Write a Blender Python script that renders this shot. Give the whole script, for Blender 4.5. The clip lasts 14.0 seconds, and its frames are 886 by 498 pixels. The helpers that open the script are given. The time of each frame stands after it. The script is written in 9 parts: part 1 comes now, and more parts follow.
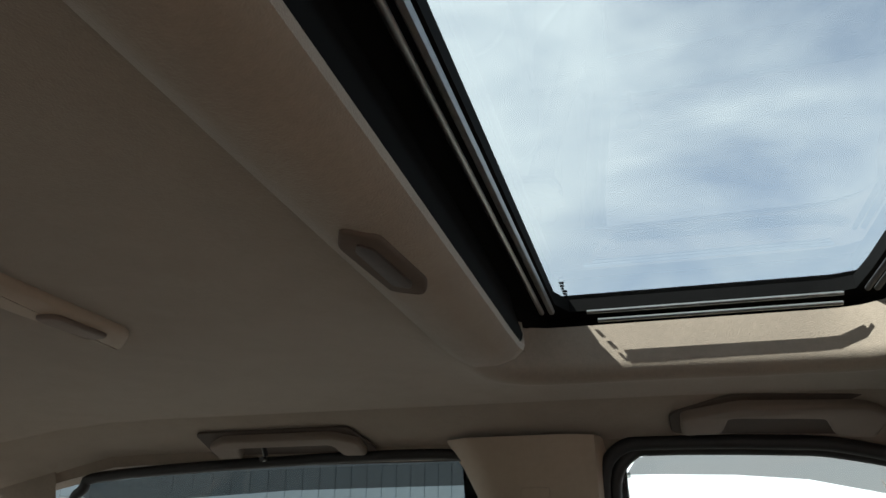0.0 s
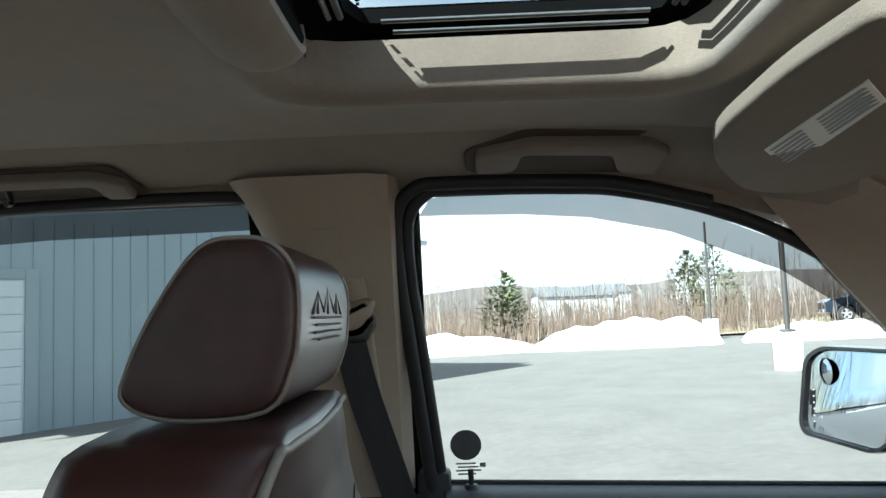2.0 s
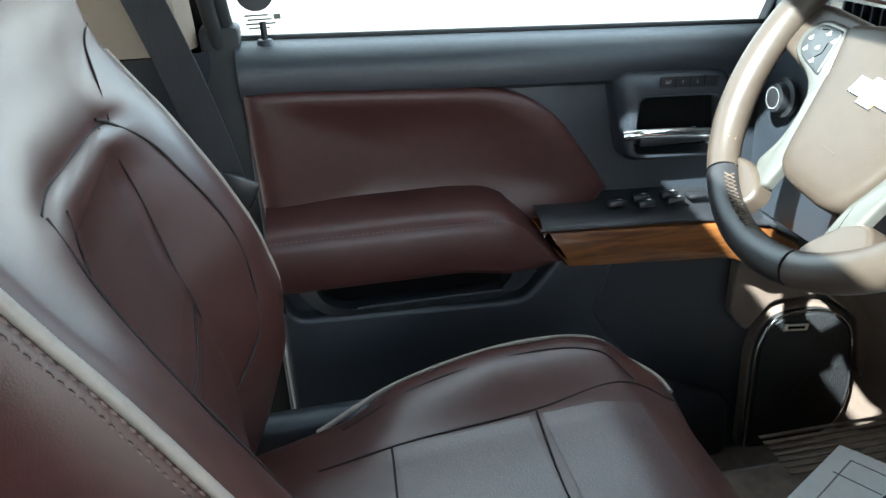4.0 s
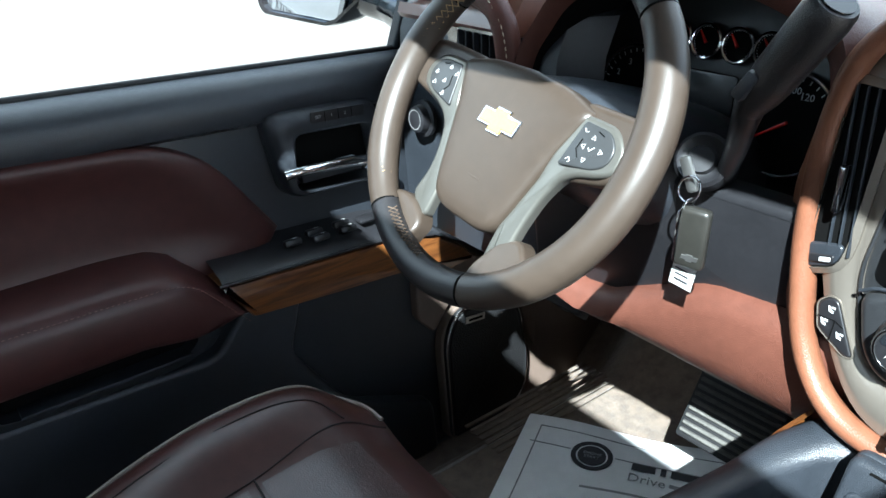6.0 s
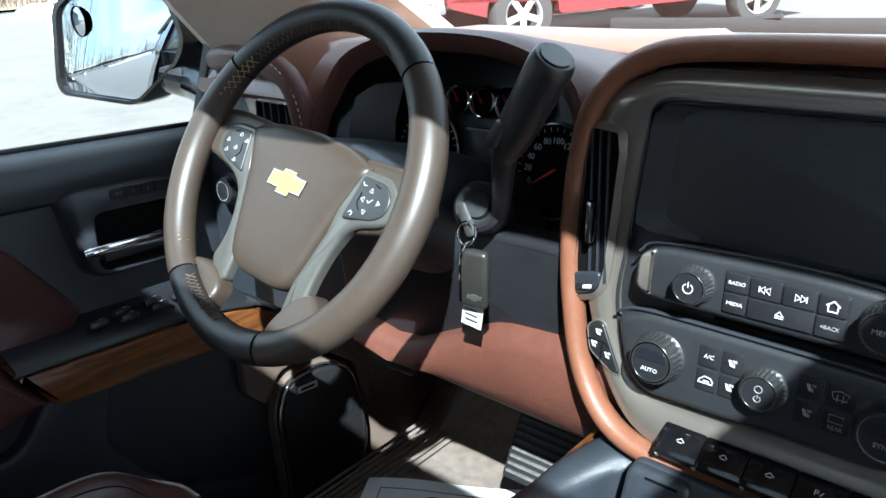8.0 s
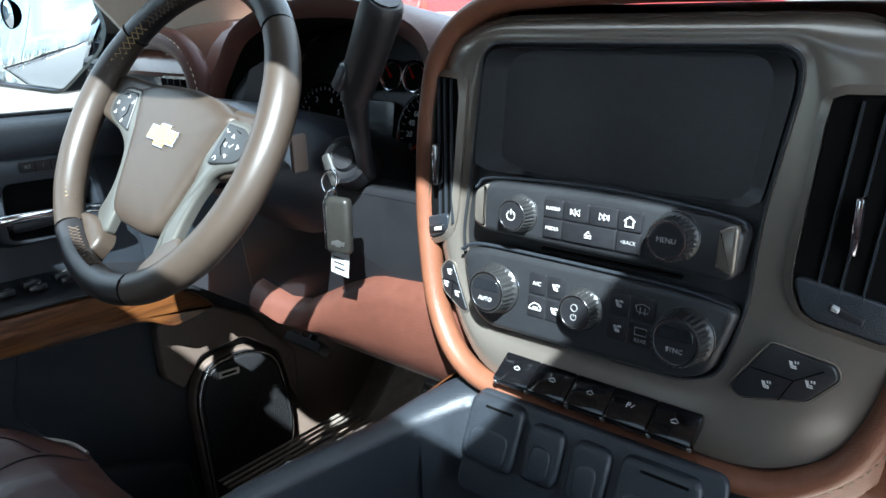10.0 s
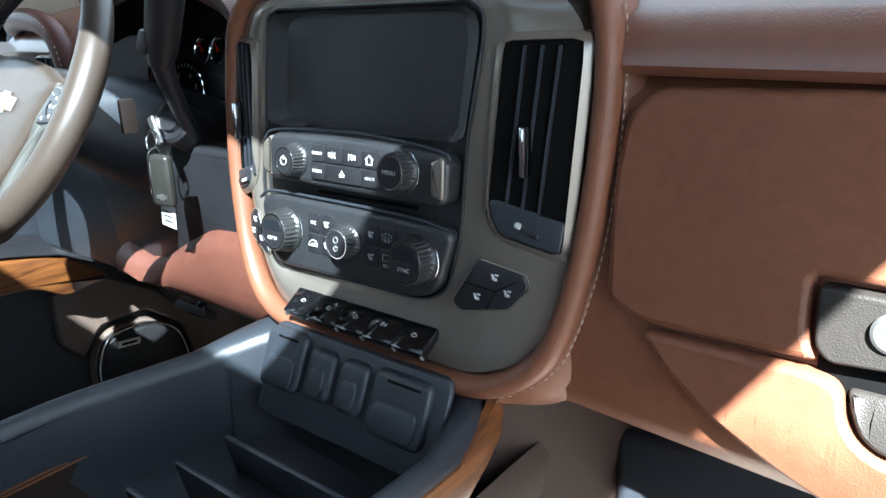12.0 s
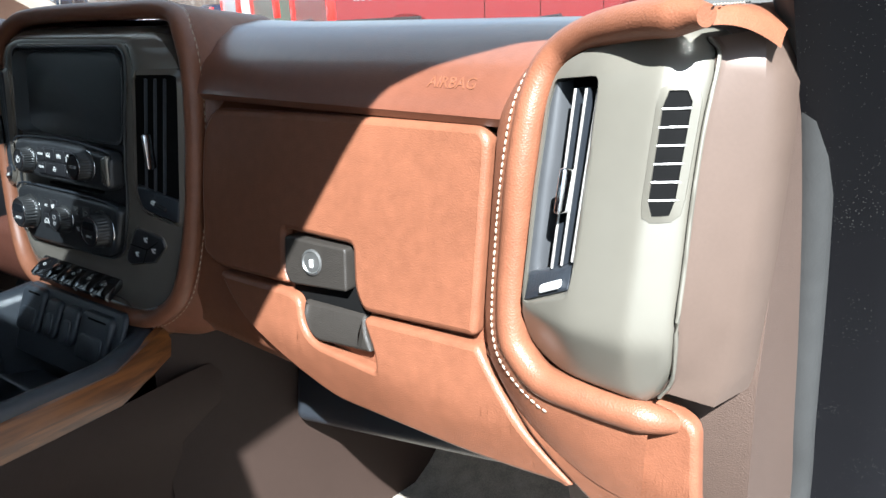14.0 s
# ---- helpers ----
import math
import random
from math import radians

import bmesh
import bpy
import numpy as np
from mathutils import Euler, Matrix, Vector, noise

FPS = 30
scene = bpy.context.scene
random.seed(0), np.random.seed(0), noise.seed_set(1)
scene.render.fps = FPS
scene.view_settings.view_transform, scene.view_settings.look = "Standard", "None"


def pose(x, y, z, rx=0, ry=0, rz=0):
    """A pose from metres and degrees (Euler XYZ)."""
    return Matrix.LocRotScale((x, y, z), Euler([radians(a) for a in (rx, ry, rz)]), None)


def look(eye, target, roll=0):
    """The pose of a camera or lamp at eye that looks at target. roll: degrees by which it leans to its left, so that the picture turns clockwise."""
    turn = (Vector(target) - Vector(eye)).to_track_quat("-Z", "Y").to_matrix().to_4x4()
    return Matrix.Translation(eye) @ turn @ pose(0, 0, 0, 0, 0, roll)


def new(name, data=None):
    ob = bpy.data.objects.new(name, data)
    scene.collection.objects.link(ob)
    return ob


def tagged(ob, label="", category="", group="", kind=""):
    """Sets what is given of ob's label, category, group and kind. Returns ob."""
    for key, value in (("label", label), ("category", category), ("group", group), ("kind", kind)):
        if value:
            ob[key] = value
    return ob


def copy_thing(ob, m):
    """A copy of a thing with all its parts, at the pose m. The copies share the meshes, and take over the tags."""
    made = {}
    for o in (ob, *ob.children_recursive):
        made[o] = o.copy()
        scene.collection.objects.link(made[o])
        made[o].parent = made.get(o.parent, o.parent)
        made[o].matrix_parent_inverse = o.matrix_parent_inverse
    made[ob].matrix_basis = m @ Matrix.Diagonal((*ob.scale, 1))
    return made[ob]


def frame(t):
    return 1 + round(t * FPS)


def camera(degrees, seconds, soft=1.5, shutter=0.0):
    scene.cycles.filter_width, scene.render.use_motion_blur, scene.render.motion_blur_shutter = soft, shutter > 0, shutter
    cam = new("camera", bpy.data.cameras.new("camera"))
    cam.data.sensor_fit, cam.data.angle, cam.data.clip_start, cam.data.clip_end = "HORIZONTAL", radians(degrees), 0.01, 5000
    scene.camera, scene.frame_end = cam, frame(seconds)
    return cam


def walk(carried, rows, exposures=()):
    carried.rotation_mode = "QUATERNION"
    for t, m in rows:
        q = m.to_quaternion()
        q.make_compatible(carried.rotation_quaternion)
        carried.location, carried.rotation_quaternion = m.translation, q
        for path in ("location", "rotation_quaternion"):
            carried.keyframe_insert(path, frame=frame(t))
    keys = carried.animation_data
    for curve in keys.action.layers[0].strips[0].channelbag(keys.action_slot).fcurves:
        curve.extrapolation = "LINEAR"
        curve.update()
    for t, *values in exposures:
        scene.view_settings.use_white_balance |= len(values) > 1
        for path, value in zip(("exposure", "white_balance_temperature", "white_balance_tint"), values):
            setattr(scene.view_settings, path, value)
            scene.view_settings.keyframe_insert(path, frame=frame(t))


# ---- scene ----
cam = camera(61.0, 14.0)
PATH = [
    (0, (0.362, -0.002, 1.575), (-1.421, -0.502, 2.331), 0.3),
    (0.5, (0.354, -0.004, 1.574), (-1.416, -0.372, 2.43), -0.8),
    (1, (0.36, -0.005, 1.574), (-1.437, -0.262, 2.412), -1.1),
    (1.5, (0.316, -0.004, 1.555), (-1.595, -0.107, 2.137), -2.2),
    (2, (0.261, -0.001, 1.543), (-1.731, -0.032, 1.718), -2.2),
    (2.1, (0.251, 0.001, 1.542), (-1.746, -0.031, 1.632), -2.1),
    (2.5, (0.195, 0.007, 1.532), (-1.792, -0.032, 1.313), -1.2),
    (3, (0.119, 0.02, 1.502), (-1.801, -0.052, 0.948), -1.8),
    (3.5, (0.105, 0.026, 1.487), (-1.706, 0.061, 0.639), -1.6),
    (4, (0.114, 0.054, 1.462), (-1.657, 0.362, 0.584), -2.4),
    (4.2, (0.108, 0.058, 1.463), (-1.643, 0.461, 0.584), -2.6),
    (6.3, (0.082, 0.078, 1.498), (-1.308, 1.211, 0.614), -2.2),
    (6.5, (0.082, 0.082, 1.495), (-1.275, 1.257, 0.613), -2.1),
    (7, (0.094, 0.088, 1.492), (-1.19, 1.356, 0.631), -1.7),
    (7.5, (0.112, 0.095, 1.489), (-1.152, 1.456, 0.747), -1.6),
    (8, (0.148, 0.096, 1.484), (-1.094, 1.49, 0.767), -2.2),
    (8.2, (0.167, 0.097, 1.479), (-1.069, 1.502, 0.773), -2.2),
    (10.3, (0.299, 0.138, 1.401), (-0.932, 1.586, 0.779), -1.8),
    (10.5, (0.309, 0.149, 1.397), (-0.911, 1.594, 0.748), -2.1),
    (11, (0.349, 0.17, 1.379), (-0.866, 1.624, 0.742), -2.0),
    (11.5, (0.415, 0.181, 1.366), (-0.802, 1.64, 0.742), -1.8),
    (12, (0.501, 0.175, 1.371), (-0.715, 1.638, 0.755), -2.1),
    (12.5, (0.603, 0.194, 1.383), (-0.6, 1.677, 0.788), -1.6),
    (13, (0.689, 0.214, 1.384), (-0.482, 1.719, 0.782), -1.7),
    (13.5, (0.786, 0.218, 1.389), (-0.361, 1.738, 0.779), -1.7),
    (14, (0.95, 0.184, 1.407), (-0.197, 1.701, 0.79), -2.0),
]
EXPOSURES = [(0.0, 2.66, 6500, 7), (1.0, 2.74, 6600, 7), (2.0, 2.87, 5850, 1), (2.5, 2.98, 5850, 1), (3.1, 3.2, 5900, 3), (3.5, 4.15, 5950, 3), (4.0, 4.6, 5900, 1), (6.4, 3.65, 5750, 5),
             (7.5, 3.4, 5700, 5), (8.2, 3.3, 5700, 5), (10.5, 4.15, 5650, 5), (11.0, 4.55, 5700, 5), (11.5, 4.45, 5650, 5), (12.0, 4.0, 5600, 5), (12.5, 3.3, 5650, 6), (13.5, 2.75, 5900, 7), (14.0, 2.5, 5700, 6)]
walk(cam, [(t, look(eye, target, roll)) for t, eye, target, roll in PATH], EXPOSURES)

# ---- world, sun, exposure ----
SUN = Vector((0.67, -0.83, 1.0)).normalized()
world = bpy.data.worlds.new("hazy_sky")
scene.world = world
world.use_nodes = True
wn, wl = world.node_tree.nodes, world.node_tree.links
wn.clear()
w_out = wn.new("ShaderNodeOutputWorld")
w_bg = wn.new("ShaderNodeBackground")
w_sky = wn.new("ShaderNodeTexSky")
w_sky.sky_type = "NISHITA"
w_sky.sun_disc = False
w_sky.sun_elevation = math.asin(SUN.z)
w_sky.sun_rotation = math.atan2(SUN.x, SUN.y)
w_sky.dust_density = 0.1
w_co = wn.new("ShaderNodeTexCoord")
w_map = wn.new("ShaderNodeMapping")
w_map.inputs["Scale"].default_value = (1.0, 1.0, 2.2)
w_noise = wn.new("ShaderNodeTexNoise")
w_noise.inputs["Scale"].default_value = 2.1
w_noise.inputs["Detail"].default_value = 7.0
w_noise.inputs["Roughness"].default_value = 0.52
w_noise.inputs["Distortion"].default_value = 0.35
w_ramp = wn.new("ShaderNodeValToRGB")
w_ramp.color_ramp.elements[0].position = 0.34
w_ramp.color_ramp.elements[0].color = (0.25, 0.25, 0.25, 1)
w_ramp.color_ramp.elements[1].position = 0.62
w_ramp.color_ramp.elements[1].color = (1, 1, 1, 1)
w_mix = wn.new("ShaderNodeMixRGB")
w_mix.inputs[2].default_value = (6.2, 6.65, 6.85, 1)
wl.new(w_co.outputs["Generated"], w_map.inputs["Vector"])
wl.new(w_map.outputs["Vector"], w_noise.inputs["Vector"])
wl.new(w_noise.outputs["Fac"], w_ramp.inputs["Fac"])
wl.new(w_ramp.outputs["Color"], w_mix.inputs[0])
wl.new(w_sky.outputs["Color"], w_mix.inputs[1])
wl.new(w_mix.outputs["Color"], w_bg.inputs["Color"])
w_bg.inputs["Strength"].default_value = 0.05
wl.new(w_bg.outputs["Background"], w_out.inputs["Surface"])

sun_data = bpy.data.lights.new("sun", "SUN")
sun_data.energy, sun_data.angle, sun_data.color = 5.0, radians(0.6), (1.0, 0.955, 0.89)
sun = new("sun", sun_data)
sun.matrix_world = Matrix.Translation((6, -6, 8)) @ SUN.to_track_quat("Z", "Y").to_matrix().to_4x4()


# ---- materials ----
def material(name, color, rough=0.5, metal=0.0, grain=0.0, scale=60.0, bump=0.0, bump_scale=300.0, spec=0.5,
             second=None, coat=0.0, cells=False, stretch=(1, 1, 1), alpha=1.0, sheen=0.0, rough_var=0.0):
    """A surface with colour variation at two scales and a fine relief, in metres."""
    m = bpy.data.materials.new(name)
    m.use_nodes = True
    n, l = m.node_tree.nodes, m.node_tree.links
    b = n["Principled BSDF"]
    b.inputs["Base Color"].default_value = (*color, 1)
    b.inputs["Roughness"].default_value = rough
    b.inputs["Metallic"].default_value = metal
    b.inputs["Specular IOR Level"].default_value = spec
    b.inputs["Coat Weight"].default_value = coat
    b.inputs["Coat Roughness"].default_value = 0.12
    b.inputs["Sheen Weight"].default_value = sheen
    co = n.new("ShaderNodeTexCoord")
    mp = n.new("ShaderNodeMapping")
    mp.inputs["Scale"].default_value = stretch
    l.new(co.outputs["Object"], mp.inputs["Vector"])
    if grain:
        fine = n.new("ShaderNodeTexNoise")
        fine.inputs["Scale"].default_value = scale
        fine.inputs["Detail"].default_value = 6
        wide = n.new("ShaderNodeTexNoise")
        wide.inputs["Scale"].default_value = scale / 9
        wide.inputs["Detail"].default_value = 3
        l.new(mp.outputs["Vector"], fine.inputs["Vector"])
        l.new(mp.outputs["Vector"], wide.inputs["Vector"])
        both = n.new("ShaderNodeMath")
        both.operation = "ADD"
        l.new(fine.outputs["Fac"], both.inputs[0])
        l.new(wide.outputs["Fac"], both.inputs[1])
        ramp = n.new("ShaderNodeValToRGB")
        other = second or tuple(c * (1 - grain) for c in color)
        ramp.color_ramp.elements[0].position = 0.36
        ramp.color_ramp.elements[0].color = (*other, 1)
        ramp.color_ramp.elements[1].position = 0.64
        ramp.color_ramp.elements[1].color = (*[min(1, c * (1 + grain * 0.4)) for c in color], 1)
        half = n.new("ShaderNodeMath")
        half.operation = "MULTIPLY"
        half.inputs[1].default_value = 0.5
        l.new(both.outputs[0], half.inputs[0])
        l.new(half.outputs[0], ramp.inputs["Fac"])
        l.new(ramp.outputs["Color"], b.inputs["Base Color"])
        if rough_var:
            rr = n.new("ShaderNodeMapRange")
            rr.inputs["To Min"].default_value = rough - rough_var
            rr.inputs["To Max"].default_value = rough + rough_var
            l.new(wide.outputs["Fac"], rr.inputs["Value"])
            l.new(rr.outputs["Result"], b.inputs["Roughness"])
    if bump:
        if cells:
            tex = n.new("ShaderNodeTexVoronoi")
            tex.inputs["Scale"].default_value = bump_scale
            src = tex.outputs["Distance"]
        else:
            tex = n.new("ShaderNodeTexNoise")
            tex.inputs["Scale"].default_value = bump_scale
            tex.inputs["Detail"].default_value = 3
            src = tex.outputs["Fac"]
        l.new(mp.outputs["Vector"], tex.inputs["Vector"])
        bp = n.new("ShaderNodeBump")
        bp.inputs["Strength"].default_value = bump
        bp.inputs["Distance"].default_value = 0.001
        l.new(src, bp.inputs["Height"])
        l.new(bp.outputs["Normal"], b.inputs["Normal"])
    return m


def glass_material(name, tint, gloss=0.06, rough=0.0):
    """A thin pane: clear, with a reflection that grows at a slant."""
    m = bpy.data.materials.new(name)
    m.use_nodes = True
    n, l = m.node_tree.nodes, m.node_tree.links
    n.clear()
    out = n.new("ShaderNodeOutputMaterial")
    mix = n.new("ShaderNodeMixShader")
    clear = n.new("ShaderNodeBsdfTransparent")
    clear.inputs["Color"].default_value = (*tint, 1)
    shine = n.new("ShaderNodeBsdfGlossy")
    shine.inputs["Roughness"].default_value = rough
    lw = n.new("ShaderNodeLayerWeight")
    lw.inputs["Blend"].default_value = 0.5
    po = n.new("ShaderNodeMath")
    po.operation = "POWER"
    po.inputs[1].default_value = 4.0
    l.new(lw.outputs["Facing"], po.inputs[0])
    mr = n.new("ShaderNodeMapRange")
    mr.inputs["To Min"].default_value = gloss * 0.6
    mr.inputs["To Max"].default_value = 0.6
    l.new(po.outputs[0], mr.inputs["Value"])
    l.new(mr.outputs["Result"], mix.inputs["Fac"])
    l.new(clear.outputs["BSDF"], mix.inputs[1])
    l.new(shine.outputs["BSDF"], mix.inputs[2])
    l.new(mix.outputs["Shader"], out.inputs["Surface"])
    return m


SADDLE = material("saddle_leather", (0.176, 0.069, 0.037), 0.42, spec=0.36, grain=0.16, scale=90, bump=0.22, bump_scale=700, cells=True, rough_var=0.06)
COCOA = material("cocoa_leather", (0.052, 0.0180, 0.0165), 0.40, spec=0.38, grain=0.22, scale=60, bump=0.09, bump_scale=800, cells=True, rough_var=0.06)
SEAT_LEATHER = material("seat_leather", (0.052, 0.0190, 0.0165), 0.36, spec=0.52, grain=0.22, scale=60, bump=0.07, bump_scale=800, cells=True, rough_var=0.06)
COCOA_PERF = material("perforated_leather", (0.047, 0.0180, 0.0160), 0.32, spec=0.65, grain=0.2, scale=60, bump=0.22, bump_scale=520, cells=True)
PIPING = material("pale_piping", (0.25, 0.215, 0.185), 0.5, grain=0.15, scale=200)
THREAD = material("pale_thread", (0.42, 0.34, 0.25), 0.7, grain=0.2, scale=500)
THREAD_DARK = material("brown_thread", (0.16, 0.085, 0.065), 0.7, grain=0.2, scale=500)
HEADLINER = material("headliner_fabric", (0.23, 0.187, 0.145), 0.95, grain=0.10, scale=220, bump=0.5, bump_scale=700, sheen=0.2)
TAUPE = material("taupe_plastic", (0.33, 0.265, 0.205), 0.62, grain=0.06, scale=120, bump=0.2, bump_scale=800)
TAUPE_DARK = material("taupe_dark_plastic", (0.135, 0.098, 0.077), 0.55, grain=0.08, scale=120, bump=0.3, bump_scale=900, cells=True)
DARK = material("charcoal_plastic", (0.023, 0.0268, 0.033), 0.35, spec=0.55, grain=0.15, scale=150, bump=0.3, bump_scale=900, cells=True, rough_var=0.05)
BLACK = material("black_plastic", (0.015, 0.015, 0.017), 0.36, grain=0.2, scale=200, bump=0.1, bump_scale=900)
VOID = material("matt_black", (0.004, 0.004, 0.004), 0.9, spec=0.08, grain=0.2, scale=80)
RUBBER = material("black_rubber", (0.012, 0.012, 0.013), 0.62, grain=0.2, scale=150, bump=0.15, bump_scale=500)
PIANO = material("gloss_black", (0.006, 0.006, 0.007), 0.10, spec=0.6, grain=0.2, scale=20)
SCREEN = material("dark_screen", (0.012, 0.014, 0.017), 0.22, grain=0.1, scale=30)
SILVER = material("champagne_paint", (0.218, 0.192, 0.162), 0.27, metal=0.55, grain=0.04, scale=60, coat=0.25)
CHROME = material("chrome", (0.82, 0.83, 0.85), 0.09, metal=1.0, grain=0.04, scale=40)
WOOD = None
WHITE_INK = material("white_ink", (0.50, 0.50, 0.49), 0.6, grain=0.05, scale=100)
GREY_INK = material("grey_ink", (0.25, 0.25, 0.25), 0.6, grain=0.05, scale=100)
GOLD = material("gold_badge", (0.72, 0.50, 0.16), 0.3, metal=0.6, grain=0.15, scale=300)
PAPER = material("paper_sheet", (0.78, 0.775, 0.76), 0.85, grain=0.08, scale=40, bump=0.6, bump_scale=30)
INK = material("dark_ink", (0.03, 0.03, 0.035), 0.8, grain=0.2, scale=60)
CARPET = material("brown_carpet", (0.145, 0.105, 0.075), 0.98, grain=0.45, scale=500, bump=1.0, bump_scale=900, sheen=0.3)
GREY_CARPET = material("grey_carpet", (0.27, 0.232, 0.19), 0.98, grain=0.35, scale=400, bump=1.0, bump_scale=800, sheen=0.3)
STEEL = material("brushed_steel", (0.35, 0.35, 0.34), 0.35, metal=0.9, grain=0.2, scale=120)
WEB = material("belt_webbing", (0.022, 0.021, 0.024), 0.7, grain=0.3, scale=400, bump=0.8, bump_scale=700, stretch=(1, 1, 0.2))
CLEAR = glass_material("clear_glass", (0.80, 0.84, 0.83), 0.05)
SCREEN_GLASS = glass_material("windscreen_glass", (0.86, 0.89, 0.88), 0.02)
ROOF_GLASS = glass_material("roof_glass", (0.36, 0.395, 0.41), 0.05)
TINTED = glass_material("tinted_glass", (0.36, 0.38, 0.38), 0.05)
SMOKE = glass_material("smoked_acrylic", (0.24, 0.235, 0.235), 0.05)
MIRROR = material("mirror_glass", (0.46, 0.50, 0.55), 0.015, metal=1.0)
RED = material("red_light", (0.55, 0.02, 0.015), 0.2, grain=0.1, scale=30)


def wood_material(name, base, streak):
    m = material(name, base, 0.32, coat=0.25)
    n, l = m.node_tree.nodes, m.node_tree.links
    b = n["Principled BSDF"]
    co = n.new("ShaderNodeTexCoord")
    mp = n.new("ShaderNodeMapping")
    mp.inputs["Scale"].default_value = (30, 4, 46)
    no = n.new("ShaderNodeTexNoise")
    no.inputs["Scale"].default_value = 2.4
    no.inputs["Detail"].default_value = 9
    no.inputs["Distortion"].default_value = 0.9
    ra = n.new("ShaderNodeValToRGB")
    ra.color_ramp.elements[0].position = 0.35
    ra.color_ramp.elements[0].color = (*streak, 1)
    ra.color_ramp.elements[1].position = 0.66
    ra.color_ramp.elements[1].color = (*base, 1)
    l.new(co.outputs["Object"], mp.inputs["Vector"])
    l.new(mp.outputs["Vector"], no.inputs["Vector"])
    l.new(no.outputs["Fac"], ra.inputs["Fac"])
    l.new(ra.outputs["Color"], b.inputs["Base Color"])
    return m


WOOD = wood_material("open_pore_wood", (0.178, 0.066, 0.017), (0.062, 0.021, 0.007))


# ---- building helpers ----
def part(name, bm, mat, parent=None, label="", smooth=True, angle=40):
    """Links a bmesh as one mesh object under a thing or a part."""
    me = bpy.data.meshes.new(name)
    bmesh.ops.recalc_face_normals(bm, faces=bm.faces)
    bm.to_mesh(me)
    bm.free()
    me.materials.append(mat)
    if smooth:
        me.polygons.foreach_set("use_smooth", [True] * len(me.polygons))
        me.set_sharp_from_angle(angle=radians(angle))
    ob = new(name, me)
    if parent:
        ob.parent = parent
    if label:
        ob["label"] = label
    return ob


def thing(name, label, category, at=(0, 0, 0), group="", kind=""):
    """An Empty at a thing's base that carries its parts."""
    ob = new(name)
    ob.empty_display_size = 0.02
    ob["base"] = tuple(at)
    return tagged(ob, label, category, group, kind)


def soft(ob, levels=1):
    mod = ob.modifiers.new("soft", "SUBSURF")
    mod.levels = mod.render_levels = levels
    return ob


def rbox(bm, c, s, bev=0.004, seg=2, rot=None, taper=1.0):
    """A rounded box of size s about c; rot: degrees (Euler XYZ)."""
    g = bmesh.ops.create_cube(bm, size=1.0)
    vs = g["verts"]
    for v in vs:
        v.co = Vector((v.co.x * s[0], v.co.y * s[1], v.co.z * s[2]))
        if taper != 1.0 and v.co.z > 0:
            v.co.x *= taper
            v.co.y *= taper
    if bev:
        es = {e for v in vs for e in v.link_edges}
        r = bmesh.ops.bevel(bm, geom=list(es), offset=bev, segments=seg, profile=0.5, affect="EDGES")
        vs = list({v for f in r["faces"] for v in f.verts} | {v for v in vs if v.is_valid})
    m = Matrix.Translation(c) @ (Euler([radians(a) for a in rot]).to_matrix().to_4x4() if rot else Matrix())
    for v in vs:
        v.co = m @ v.co
    return vs


def box_part(name, c, s, mat, parent=None, bev=0.004, seg=2, rot=None, label="", taper=1.0):
    bm = bmesh.new()
    rbox(bm, c, s, bev, seg, rot, taper)
    return part(name, bm, mat, parent, label)


def rounded(pts, r, n=5):
    """A closed outline with its corners rounded; r: one radius or one for each corner."""
    out = []
    k = len(pts)
    rs = r if isinstance(r, (list, tuple)) else [r] * k
    for i in range(k):
        p0, p1, p2 = Vector(pts[i - 1]), Vector(pts[i]), Vector(pts[(i + 1) % k])
        a, b = (p0 - p1), (p2 - p1)
        d = min(rs[i], a.length * 0.48, b.length * 0.48)
        if d < 1e-5:
            out.append(p1)
            continue
        s, e = p1 + a.normalized() * d, p1 + b.normalized() * d
        for j in range(n + 1):
            t = j / n
            out.append(s * (1 - t) ** 2 + p1 * 2 * t * (1 - t) + e * t * t)
    return out


def rrect(u0, u1, v0, v1, r, n=5):
    return rounded([(u0, v0), (u1, v0), (u1, v1), (u0, v1)], r, n)


def area2(pts):
    return sum(pts[i - 1][0] * pts[i][1] - pts[i][0] * pts[i - 1][1] for i in range(len(pts))) / 2


def inset(pts, d):
    """The outline moved inwards by d."""
    if area2(pts) < 0:
        d = -d
    out = []
    k = len(pts)
    for i in range(k):
        p0, p1, p2 = Vector(pts[i - 1]), Vector(pts[i]), Vector(pts[(i + 1) % k])
        a, b = (p1 - p0), (p2 - p1)
        if a.length < 1e-7 or b.length < 1e-7:
            out.append(p1)
            continue
        a.normalize(), b.normalize()
        na, nb = Vector((-a.y, a.x)), Vector((-b.y, b.x))
        m = na + nb
        if m.length < 1e-6:
            out.append(p1)
            continue
        m.normalize()
        out.append(p1 + m * (d / max(0.45, m.dot(na))))
    return out


